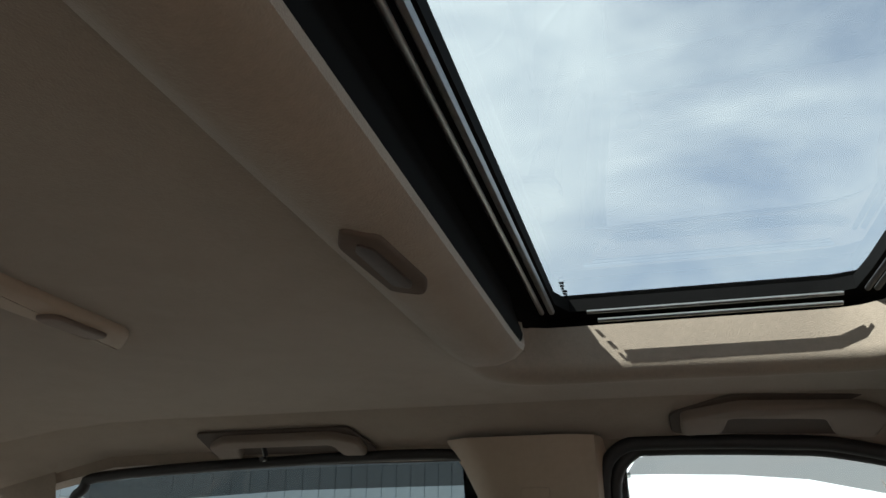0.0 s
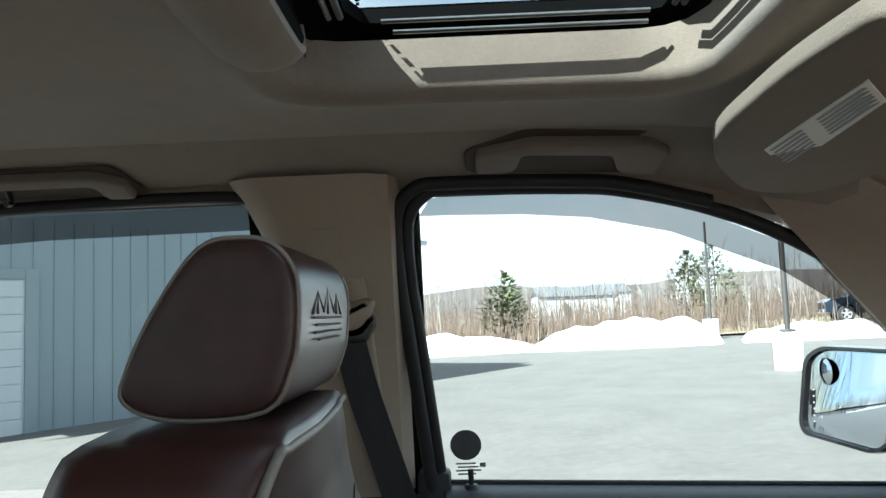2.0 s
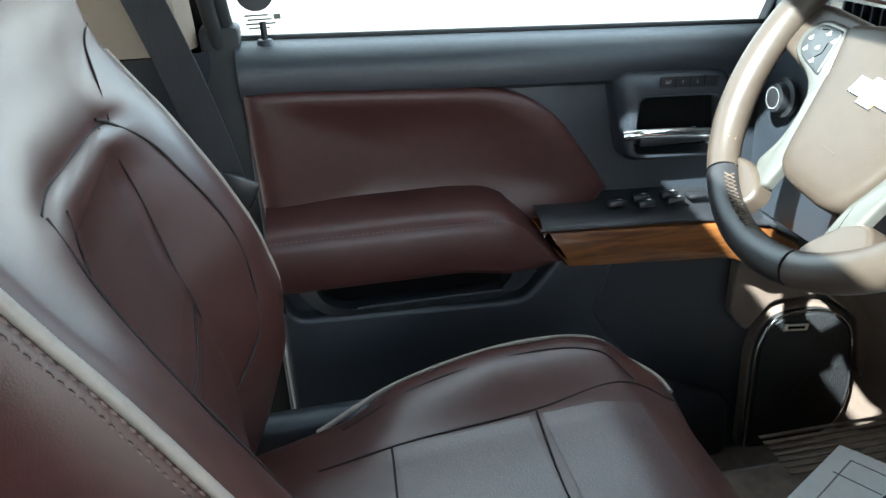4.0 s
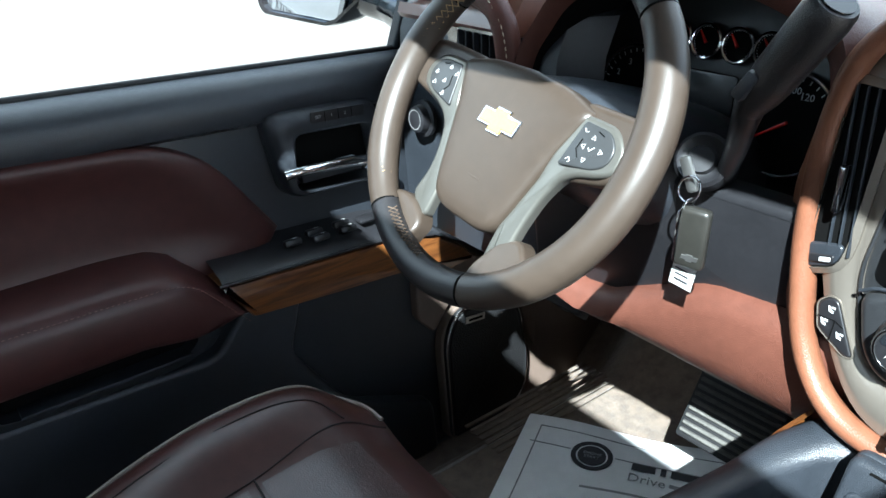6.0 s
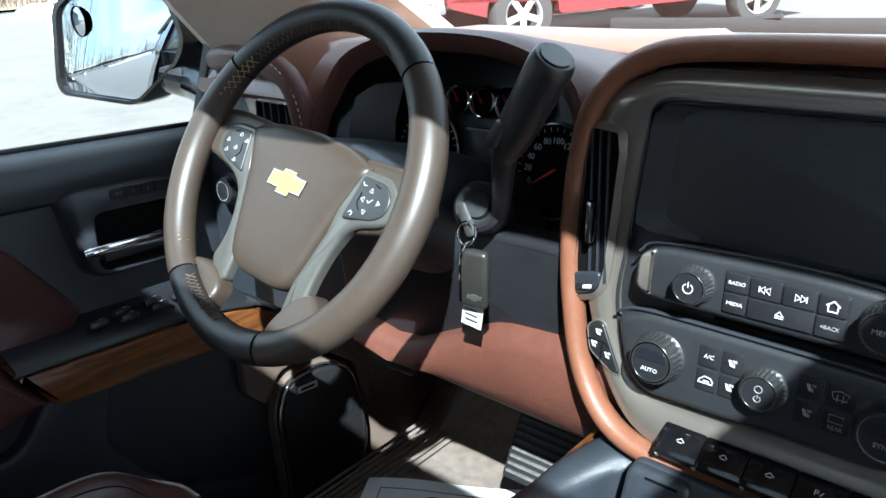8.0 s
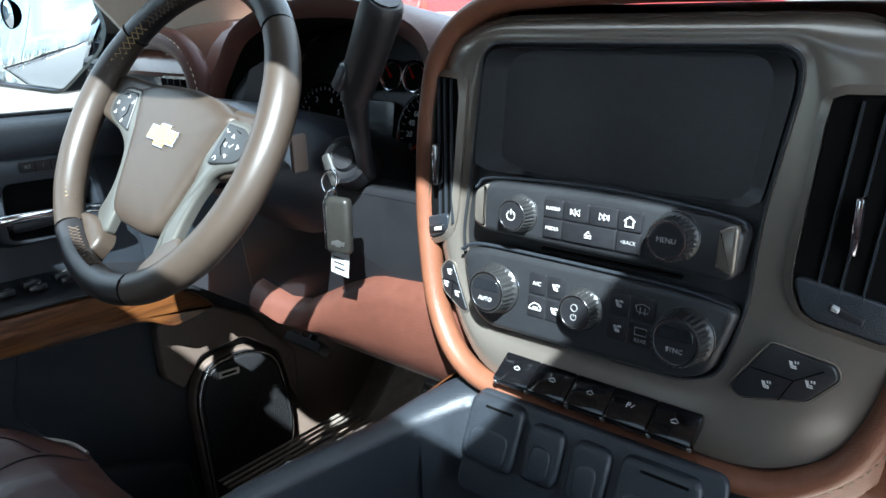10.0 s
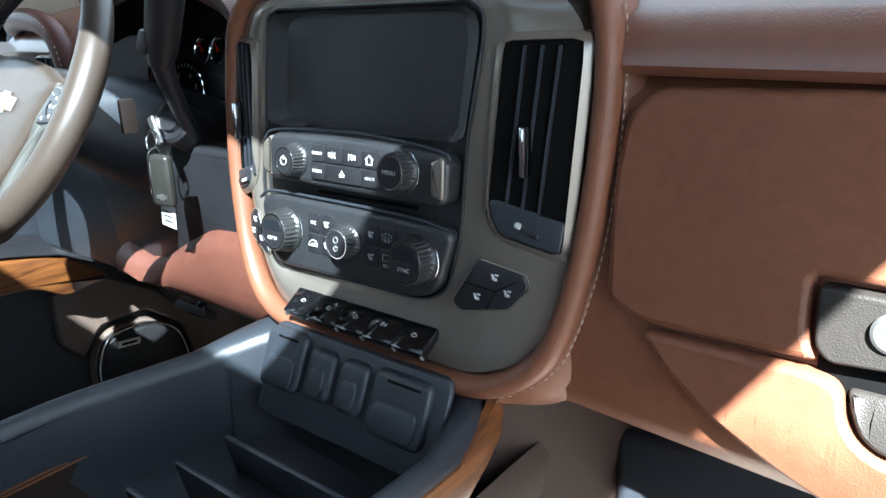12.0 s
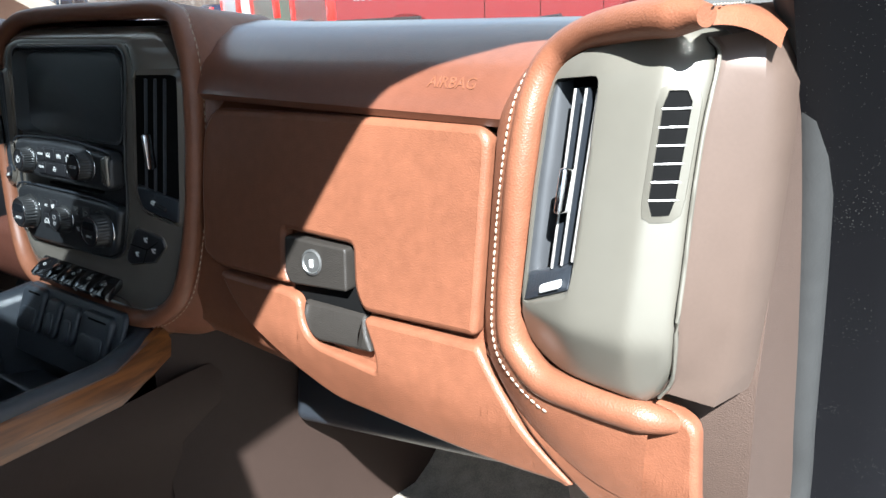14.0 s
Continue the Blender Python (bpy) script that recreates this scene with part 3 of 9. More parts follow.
windscreen = thing("window_1", "curved clear windscreen", "windscreen", kind="structure")
bm = bmesh.new()
surface(bm, screen_at, 24, 10, (-1, 1), (0, 1))
part("pane", bm, SCREEN_GLASS, windscreen)
for s in (-1, 1):
    bm = bmesh.new()
    rows = []
    for k in range(9):
        v = k / 8
        c = screen_at(s, v)
        z = c.z
        yb = 0.775 - 0.36 * v
        xg = -glass_x(z) - 0.02
        rows.append([Vector((c.x, c.y + 0.02, z + 0.02)), Vector((c.x - s * 0.03, c.y - 0.03, z)), Vector((s * (xg - 0.02), (c.y + yb) / 2, z - 0.01)),
                     Vector((s * xg, yb, z - 0.012)), Vector((s * (xg + 0.07), yb + 0.02, z)), Vector((s * (xg + 0.06), c.y, z + 0.03))])
    loft(bm, rows, True, (True, True))
    tagged(part("front_pillar", bm, TAUPE, None), "beige plastic windscreen pillar trim", "pillar", kind="structure")


# ---- dashboard ----
def face_y(x, z):
    """The dashboard's face on the passenger's side."""
    return 0.682 - 0.08 * (max(x, 0.2) - 0.27) - 0.15 * (1.31 - z) + 0.9 * max(0.0, 1.10 - z) ** 1.3


dash = thing("dashboard", "saddle-brown leather dashboard, half in sunlight", "dashboard")


def dash_section(x):
    """A section of the upper dashboard at x, from the windscreen to the glovebox lip."""
    y0 = face_y(x, 1.32)
    hump = 0.012 * math.exp(-((x) / 0.24) ** 4)
    e = 0.02 * max(0, (abs(x) - 0.62) / 0.2) ** 2
    if -0.60 < x < -0.19:
        y0 += 0.20
    y0 += 0.6 * max(0.0, x - 0.70)
    return [(1.32, 1.345), (1.15, 1.372), (1.05, 1.378 + hump * .3), (0.95, 1.386 + hump * .5), (max(y0 + 0.105, 0.80), 1.394 + hump * .6 - e), (y0 + 0.066, 1.390 + hump * .5 - e),
            (y0 + 0.036, 1.378 - e), (y0 + 0.016, 1.360 - e), (y0 + 0.003, 1.340), (y0 - 0.002, 1.326), (y0 + 0.004, 1.319), (y0 + 0.030, 1.316)]


bm = bmesh.new()
loft(bm, [[Vector((x, y, z)) for y, z in dash_section(x)] for x in [-0.84 + 0.04 * i for i in range(43)]], False)
part("top_pad", bm, material("dash_top_leather", (0.140, 0.052, 0.030), 0.34, spec=0.9, grain=0.16, scale=90, bump=0.12, bump_scale=700, cells=True, rough_var=0.05, coat=0.35), dash)

# the body behind the glovebox, down to the tuck-under
bm = bmesh.new()
rows = []
for i in range(15):
    x = 0.18 + 0.038 * i
    prof = [(face_y(x, 1.31) + 0.03, 1.318)] + [(face_y(x, z) + 0.012, z) for z in (1.30, 1.25, 1.2, 1.15, 1.10, 1.06)] + \
           [(face_y(x, 1.05) + 0.03, 1.035), (0.76, 1.02), (0.90, 1.02)]
    rows.append([Vector((x, y, z)) for y, z in prof])
loft(bm, rows, False)
part("lower_body", bm, SADDLE, dash)

# glovebox doors
glove_top = [(0.252, 1.245), (0.258, 1.292), (0.276, 1.311), (0.504, 1.3175), (0.634, 1.3195), (0.643, 1.310), (0.642, 1.157), (0.514, 1.147), (0.501, 1.165), (0.497, 1.2045), (0.399, 1.2035), (0.400, 1.165), (0.410, 1.150), (0.284, 1.144), (0.256, 1.156)]
on_face = lambda u, v, w: Vector((u, face_y(u, v) + 0.012 - w, v))


def pillow_plate(name, outline, depth, bev, mat, parent, to=on_face, step=0.006):
    """A padded panel: a rolled edge, and a skin laid in columns so that it follows the curved face."""
    bm = bmesh.new()
    loft(bm, [[to(p[0], p[1], w) for p in (inset(outline, d) if d else outline)] for d, w in ((0, 0), (0, depth - bev), (bev * 0.12, depth - bev * 0.55), (bev * 0.45, depth - bev * 0.18), (bev, depth))])
    edge = [Vector(p) for p in inset(outline, bev * 0.98)]
    us = sorted({round(p.x + d, 6) for p in edge for d in (-2e-5, 2e-5)} | {min(p.x for p in edge) + step * i for i in range(1, int((max(p.x for p in edge) - min(p.x for p in edge)) / step))})

    def spans(u):
        cuts = []
        for i in range(len(edge)):
            p, q = edge[i - 1], edge[i]
            if (p.x - u) * (q.x - u) < 0:
                cuts.append(p.y + (q.y - p.y) * (u - p.x) / (q.x - p.x))
        cuts.sort()
        return list(zip(cuts[::2], cuts[1::2]))
    cols = [(u, spans(u)) for u in us]
    for (ua, sa), (ub, sb) in zip(cols, cols[1:]):
        if len(sa) != len(sb):
            continue
        for (a0, a1), (b0, b1) in zip(sa, sb):
            k = max(1, int(max(a1 - a0, b1 - b0) / 0.012))
            loft(bm, [[to(ua, a0 + (a1 - a0) * j / k, depth) for j in range(k + 1)], [to(ub, b0 + (b1 - b0) * j / k, depth) for j in range(k + 1)]], False)
    bmesh.ops.remove_doubles(bm, verts=bm.verts, dist=4e-5)
    return part(name, bm, mat, parent, angle=50)


def dense(pts, step=0.012):
    """The outline with points added along its straight runs."""
    out = []
    for i in range(len(pts)):
        a, b = Vector(pts[i]), Vector(pts[(i + 1) % len(pts)])
        k = max(1, int((b - a).length / step))
        out += [a.lerp(b, j / k) for j in range(k)]
    return out


LATCH = material("latch_plastic", (0.024, 0.021, 0.018), 0.5, spec=0.3, grain=0.15, scale=150, bump=0.3, bump_scale=900, cells=True)
glovebox = thing("glovebox", "saddle-brown glovebox with two doors and a black latch", "glovebox")
pillow_plate("upper_door", dense(rounded(glove_top, [0.03, 0.02, 0.02, 0.05, 0.008, 0.008, 0.006, 0.008, 0.015, 0.006, 0.006, 0.015, 0.008, 0.02, 0.01])), 0.013, 0.006, SADDLE, glovebox)
glove_low = [(0.288, 1.139), (0.405, 1.1435), (0.424, 1.140), (0.431, 1.112), (0.450, 1.100), (0.533, 1.097), (0.530, 1.113), (0.512, 1.1425), (0.644, 1.151), (0.668, 1.122), (0.700, 1.090), (0.735, 1.060), (0.640, 1.046), (0.460, 1.038), (0.400, 1.060), (0.345, 1.090), (0.305, 1.119)]
pillow_plate("lower_door", dense(rounded(glove_low, [0.006, 0.02, 0.012, 0.012, 0.015, 0.004, 0.012, 0.01, 0.004, 0.02, 0.03, 0.006, 0.05, 0.02, 0.03, 0.03, 0.02])), 0.013, 0.005, SADDLE, glovebox)
latch = pillow_plate("latch_panel", dense(rounded([(0.4035, 1.1985), (0.491, 1.2010), (0.4945, 1.1620), (0.4145, 1.1535), (0.4055, 1.162)], [0.004, 0.004, 0.003, 0.012, 0.012]), 0.006), 0.0155, 0.0022, LATCH, glovebox)
latch["label"] = "black plastic latch panel"
LK = Matrix.Translation(on_face(0.4475, 1.181, 0.0165)) @ Matrix.Rotation(radians(4.6), 4, "Z") @ Matrix.Rotation(radians(82), 4, "X")
bm = bmesh.new()
lathe(bm, [(0.0125, -0.001), (0.0125, 0.001), (0.0105, 0.0018), (0.0095, 0.0008)], 28, LK, (True, True))
part("lock_ring", bm, STEEL, latch, "round key lock")
bm = bmesh.new()
rbox(bm, on_face(0.4475, 1.180, 0.0178), (0.004, 0.002, 0.008), 0.0005, 1)
part("key_slot", bm, WHITE_INK, latch)
pull_to = lambda u, v, w: on_face(u, v, w - 0.55 * max(0.0, v - 1.128))
pull = pillow_plate("pull_handle", dense(rounded([(0.427, 1.1375), (0.510, 1.1415), (0.527, 1.1125), (0.450, 1.1045), (0.437, 1.113)], [0.004, 0.003, 0.003, 0.012, 0.012]), 0.006), 0.0125, 0.003, LATCH, glovebox, pull_to)
pull["label"] = "black plastic pull"
# flat black plate stands for the shade between latch and pull
bm = bmesh.new()
plate(bm, dense(rounded([(0.408, 1.128), (0.520, 1.124), (0.504, 1.168), (0.406, 1.166)], 0.006), 0.01), 0.003, 0.001, on_face)
part("latch_gap_shade", bm, VOID, glovebox)
# embossed word
writing("airbag_word", "AIRBAG", 0.0140, Matrix.Translation((0.600, face_y(0.600, 1.32) + 0.0084, 1.349)) @ Matrix.Rotation(radians(-4.6), 4, "Z") @ Matrix.Rotation(radians(57), 4, "X"), SADDLE, dash, 0.0003)

# dark panel and ducts under the glovebox
bm = bmesh.new()
rbox(bm, (0.37, 0.90, 0.895), (0.36, 0.16, 0.09), 0.015, 3, (-16, -9, 0))
tagged(part("under_dash_panel", bm, DARK, None), "charcoal closing panel under the dashboard", "panel", kind="structure")

# ---- air vent pods ----
def vent_slats(parent, x0, x1, z0, z1, y, n=3, upright=True, mat=None):
    """A dark box with thin blades."""
    bm = bmesh.new()
    rbox(bm, ((x0 + x1) / 2, y + 0.028, (z0 + z1) / 2), (x1 - x0, 0.05, z1 - z0), 0.002, 1)
    part("vent_box", bm, VOID, parent)
    for k in range(n):
        if upright:
            x = x0 + (x1 - x0) * (k + 0.7) / (n + 0.4)
            box_part("slat", (x, y + 0.004, (z0 + z1) / 2), (0.0024, 0.02, z1 - z0), mat or DARK, parent, 0.0008, 1)
        else:
            z = z0 + (z1 - z0) * (k + 0.5) / n
            box_part("slat", ((x0 + x1) / 2, y + 0.002, z), (x1 - x0, 0.012, 0.0022), mat or DARK, parent, 0.0006, 1)


pod = thing("passenger_vent_pod", "champagne-painted corner vent pod in a stitched leather ring", "air vent")


def pod_at(u, v, w):
    """The pod's front: it leans back upwards, with a side that turns to the door and a lower facet that runs back."""
    bend = lambda d, r: 0.5 * (d + math.sqrt(d * d + r * r)) - r / 2
    lean = 0.586 + 0.25 * (v - 1.204) - 0.08 * (u - 0.78)
    return Vector((u, lean + 0.63 * bend(u - 0.786, 0.004) + 0.70 * bend(1.206 - v, 0.005) + 0.43 * bend(0.742 - u, 0.012) + 0.5 * bend(v - 1.366, 0.01) - w, v))


POD_EDGE = [(0.799, 1.164), (0.8078, 1.182), (0.8102, 1.222), (0.8098, 1.250), (0.8088, 1.294), (0.8090, 1.336), (0.8105, 1.366), (0.8086, 1.377), (0.8023, 1.384)]
pod_out = dense(rounded([(0.698, 1.206), (0.696, 1.182), (0.702, 1.167), (0.722, 1.159), (0.752, 1.160), (0.793, 1.158)] + POD_EDGE + [(0.795, 1.388), (0.765, 1.386), (0.744, 1.3835), (0.726, 1.377), (0.710, 1.369), (0.702, 1.358), (0.698, 1.340), (0.6965, 1.285), (0.698, 1.2275)], 0.006), 0.006)
hole1 = dense(rounded([(0.7000, 1.2083), (0.7412, 1.2285), (0.7421, 1.2426), (0.7427, 1.302), (0.7439, 1.3535), (0.7424, 1.3615), (0.7045, 1.3575), (0.7005, 1.340), (0.6990, 1.285), (0.7002, 1.2275)], 0.004), 0.006)
bm = bmesh.new()
cx = (0.722, 1.290)
o_, i_ = ring_points(pod_out, 168, cx), ring_points(hole1, 168, cx)
rows = [[pod_at(p.x, p.y, -0.05) for p in o_], [pod_at(p.x, p.y, -0.003) for p in o_]]
rows += [[pod_at(p.x, p.y, 0.0 if k > 1 else -0.001) for p in (a.lerp(b, k / 30) for a, b in zip(o_, i_))] for k in range(1, 30)]
rows += [[pod_at(p.x, p.y, -0.002) for p in i_], [pod_at(p.x, p.y, -0.030) for p in i_]]
loft(bm, rows)
POD_PAINT = material("pod_champagne_paint", (0.150, 0.140, 0.115), 0.34, metal=0.30, grain=0.04, scale=60, coat=0.2)
part("pod_face", bm, POD_PAINT, pod)
bm = bmesh.new()
side_z = [1.160, 1.176, 1.222, 1.250, 1.294, 1.330, 1.360, 1.376, 1.388]
loft(bm, [[pod_at(u, v, -0.0005) for u, v in POD_EDGE], [pod_at(u + 0.004, v, -0.006) for u, v in POD_EDGE],
          [Vector((0.831 + 0.006 * math.sin(math.pi * k / 8), 0.633 + 0.16 * (z - 1.25), z)) for k, z in enumerate(side_z)],
          [Vector((0.843 + 0.006 * math.sin(math.pi * k / 8), 0.664 + 0.16 * (z - 1.25), z + 0.003 * (1 - k / 4))) for k, z in enumerate(side_z)],
          [Vector((0.842, 0.700, z + 0.010 * (1 - k / 4))) for k, z in enumerate(side_z)]], False)
part("pod_side", bm, material("taupe_satin", (0.105, 0.074, 0.058), 0.40, metal=0.2, grain=0.06, scale=400), pod)
tube("edge_highlight", smooth_path([pod_at(u + 0.0015, v, 0.0005) for u, v in POD_EDGE], 5), 0.0014, POD_PAINT, pod, 6)
bm = bmesh.new()
plate(bm, hole1, 0.004, 0.001, lambda u, v, w: pod_at(u, v, w - 0.032), 1)
part("vent_box", bm, VOID, pod)
# grey liner down the side of the opening, three upright slats, tab and shut-off
bm = bmesh.new()
loft(bm, [[pod_at(u0 + 0.0135 * k / 6 * f, v0, -0.003 - 0.016 * (k / 6) ** 2) for u0, v0, f in ((0.7000, 1.226, 0.9), (0.6985, 1.285, 1.0), (0.6998, 1.338, 1.0), (0.7035, 1.355, 0.5))] for k in range(7)], False)
part("vent_liner", bm, material("vent_liner_grey", (0.040, 0.042, 0.045), 0.38, spec=0.5, grain=0.1, scale=90), pod, "smooth grey inner wall of the vent")
SLAT = material("slat_edge_paint", (0.30, 0.29, 0.27), 0.35, metal=0.3, grain=0.08, scale=90)
for k in range(3):
    a_, b_ = pod_at(0.7225 + 0.0087 * k, 1.2375 + 0.0045 * k, -0.004), pod_at(0.7225 + 0.0100 * k, 1.3525 + 0.0008 * k, -0.004)
    bm = bmesh.new()
    sweep(bm, [a_, a_.lerp(b_, 0.5), b_], 0.0010, 6, flat=(1.0, 1.0), up=(1, 0, 0))
    slat_ = part("slat", bm, SLAT, pod)
    bm = bmesh.new()
    back_ = Vector((0.002, 0.016, 0))
    loft(bm, [[a_ + Vector((-0.0006, 0, 0)), b_ + Vector((-0.0006, 0, 0)), b_ + back_, a_ + back_], [a_ + Vector((0.0006, 0, 0)), b_ + Vector((0.0006, 0, 0)), b_ + back_ + Vector((0.0012, 0, 0)), a_ + back_ + Vector((0.0012, 0, 0))]], True, (True, True))
    part("blade", bm, DARK, slat_)
bm = bmesh.new()
rbox(bm, pod_at(0.7285, 1.290, 0.001), (0.0055, 0.016, 0.030), 0.0025, 3, (-12, 2, 0))
part("vent_tab", bm, CHROME, pod, "chrome vent tab")
bm = bmesh.new()
plate(bm, rounded([(0.7003, 1.2090), (0.7408, 1.2290), (0.7412, 1.2455), (0.7120, 1.2330), (0.7010, 1.2290)], 0.002), 0.006, 0.002, lambda u, v, w: pod_at(u, v, w - 0.006 - 0.25 * max(0.0, v - 1.22)))
part("vent_shutoff", bm, DARK, pod)
bm = bmesh.new()
plate(bm, rounded([(0.7155, 1.2195), (0.7345, 1.2292), (0.7338, 1.2345), (0.7150, 1.2250)], 0.002), 0.004, 0.0015, lambda u, v, w: pod_at(u, v, w - 0.003))
part("shutoff_slider", bm, WHITE_INK, pod)
# side window outlet
bm = bmesh.new()
sv = rounded([(0.7880, 1.2835), (0.8020, 1.2842), (0.8035, 1.3557), (0.7885, 1.3557)], 0.004)
frame_plate(bm, [tuple(p) for p in inset(sv, -0.004)], sv, 0.0005, 0.0025, pod_at, 0.004, 48)
part("outlet_surround", bm, POD_PAINT, pod)
bm = bmesh.new()
plate(bm, sv, 0.0012, 0.0002, pod_at, 1)
part("outlet_dark", bm, VOID, pod)
for k in range(6):
    z = 1.2930 + 0.0104 * k
    bm = bmesh.new()
    sweep(bm, [pod_at(0.7882, z, 0.0016), pod_at(0.8030, z + 0.0004, 0.0016)], 0.0007, 6)
    part("outlet_slat", bm, SLAT, pod)
# leather ring
ring_path = [(0.813, 0.606, 1.397), (0.802, 0.612, 1.397), (0.787, 0.617, 1.396), (0.768, 0.626, 1.3945), (0.745, 0.637, 1.391), (0.724, 0.647, 1.386), (0.704, 0.654, 1.377), (0.692, 0.653, 1.365), (0.6865, 0.648, 1.350), (0.6845, 0.640, 1.329), (0.6832, 0.632, 1.296), (0.6820, 0.6285, 1.265), (0.6815, 0.6255, 1.2387), (0.6822, 0.620, 1.207), (0.687, 0.6135, 1.176), (0.698, 0.611, 1.161), (0.717, 0.608, 1.150), (0.748, 0.606, 1.148), (0.773, 0.606, 1.147), (0.795, 0.608, 1.146), (0.809, 0.617, 1.142)]
rp = smooth_path(ring_path, 6)
n_ = len(rp)
tube("leather_ring", rp, [0.0115 * (0.55 + 0.45 * min(1.0, i / 10, (n_ - 1 - i) / 8)) for i in range(n_)], SADDLE, pod, 16, flat=(1, 1.1), up=(0, 1, 0))
# leather shoulder from the glovebox's edge up to the ring, with a seam beside the ring
pad_y = lambda x, z: face_y(x, 1.32) + 0.003 + 0.55 * (z - 1.34) + 11.0 * max(0.0, z - 1.345) ** 2
outer = [(0.730, 0.735, 1.392), (0.700, 0.722, 1.389)] + [(x, pad_y(x, z) + 0.004, z) for x, z in ((0.678, 1.380), (0.664, 1.362), (0.655, 1.343))] + \
        [(x, face_y(x, z) - 0.001, z) for x, z in ((0.6505, 1.324), (0.6495, 1.300), (0.6495, 1.268), (0.6495, 1.240), (0.6495, 1.207), (0.651, 1.172), (0.662, 1.140), (0.700, 1.105), (0.745, 1.080), (0.790, 1.070))]
inner = [(0.736, 0.652, 1.394), (0.712, 0.660, 1.391), (0.692, 0.660, 1.381), (0.680, 0.651, 1.364), (0.6765, 0.642, 1.3475), (0.6745, 0.636, 1.329), (0.6729, 0.6285, 1.300), (0.6704, 0.6250, 1.268), (0.6692, 0.6225, 1.240), (0.6706, 0.616, 1.207), (0.6746, 0.6095, 1.1756), (0.688, 0.6035, 1.157), (0.716, 0.602, 1.139), (0.750, 0.601, 1.137), (0.795, 0.603, 1.135)]
oc, ic = smooth_path(outer, 5), smooth_path(inner, 5)
bm = bmesh.new()
rows = [[p + Vector((0.0005, 0.011, 0)) for p in oc], [p + Vector((0.0, 0.003, 0)) for p in oc]]
rows += [[a.lerp(b, k / 8) + Vector((0.0008 if k == 0 else 0, -0.0022 * math.sin(math.pi * k / 8), 0)) for a, b in zip(oc, ic)] for k in range(9)]
rows.append([b + (b - a).normalized() * 0.008 + Vector((0, 0.002, 0)) for a, b in zip(oc, ic)])
loft(bm, rows, False)
part("ring_shoulder", bm, SADDLE, pod)
seam = [a.lerp(b, 0.80) + Vector((0, -0.0022, 0)) for a, b in zip(oc, ic)]
stitches("ring_seam", seam[8:62], THREAD, pod, 0.0040, 0.0014, 0.0008)
bm = bmesh.new()
surface(bm, lambda u, v: Vector((0.808 + 0.034 * u, 0.604 + 0.045 * u + 0.11 * v, 1.4005 + 0.003 * math.sin(math.pi * u) - 0.013 * u * u - 0.010 * (1 - min(1.0, v * 8)) ** 2)), 12, 24)
part("leather_cap", bm, SADDLE, pod)
stitches("cap_seam", [Vector((0.816, 0.606 + 0.010 * k, 1.4025)) for k in range(8)], THREAD, pod, 0.0036, 0.0024, 0.0006)
# the dashboard's end below and behind the pod
end_cap = thing("dashboard_end", "taupe end panel of the dashboard at the door opening", "panel")
bm = bmesh.new()
loft(bm, [[Vector((x, y, z)) for y, z in ((0.70, 1.398), (0.675, 1.33), (0.668, 1.22), (0.66, 1.15), (0.67, 1.04), (0.72, 0.90))] for x in (0.70, 0.80, 0.846)] +
         [[Vector((0.853, y + 0.14, z)) for y, z in ((0.70, 1.398), (0.675, 1.33), (0.668, 1.22), (0.66, 1.15), (0.67, 1.04), (0.72, 0.90))]], False)
part("end_skin", bm, material("end_panel_plastic", (0.082, 0.056, 0.044), 0.5, spec=0.35, grain=0.08, scale=120, bump=0.3, bump_scale=900, cells=True), end_cap)
low = [(0.650, 1.150), (0.700, 1.172), (0.760, 1.160), (0.805, 1.152), (0.824, 1.146), (0.842, 0.98), (0.838, 0.90), (0.765, 1.036), (0.742, 1.056), (0.706, 1.088), (0.674, 1.120)]
pillow_plate("corner_skin", dense(rounded(low, [0.004, 0.01, 0.03, 0.01, 0.012, 0.02, 0.02, 0.03, 0.02, 0.02, 0.02]), 0.008), 0.012, 0.005, SADDLE, end_cap, lambda u, v, w: Vector((u, face_y(u, v) + 0.012 - 0.02 * max(0.0, u - 0.76) - w, v)))
# door opening seal and the black jamb
GREY_SEAL = material("grey_seal_rubber", (0.034, 0.034, 0.033), 0.6, grain=0.15, scale=60, bump=0.2, bump_scale=400)
JAMB = material("dusty_jamb_paint", (0.005, 0.005, 0.006), 0.24, spec=0.12, grain=0.3, scale=120)
jn, jl = JAMB.node_tree.nodes, JAMB.node_tree.links
j_co = jn.new("ShaderNodeTexCoord")
j_vo = jn.new("ShaderNodeTexVoronoi")
j_vo.inputs["Scale"].default_value = 420.0
j_no = jn.new("ShaderNodeTexNoise")
j_no.inputs["Scale"].default_value = 22.0
j_lt = jn.new("ShaderNodeMath")
j_lt.operation = "MULTIPLY_ADD"
j_lt.inputs[1].default_value = 0.45
j_lt.inputs[2].default_value = -0.16
j_cp = jn.new("ShaderNodeMath")
j_cp.operation = "LESS_THAN"
j_mx = jn.new("ShaderNodeMixRGB")
j_mx.inputs[1].default_value = (0.006, 0.006, 0.007, 1)
j_mx.inputs[2].default_value = (0.07, 0.068, 0.064, 1)
jl.new(j_co.outputs["Object"], j_vo.inputs["Vector"])
jl.new(j_co.outputs["Object"], j_no.inputs["Vector"])
jl.new(j_no.outputs["Fac"], j_lt.inputs[0])
jl.new(j_vo.outputs["Distance"], j_cp.inputs[0])
jl.new(j_lt.outputs[0], j_cp.inputs[1])
jl.new(j_cp.outputs[0], j_mx.inputs[0])
jl.new(j_mx.outputs["Color"], jn["Principled BSDF"].inputs["Base Color"])
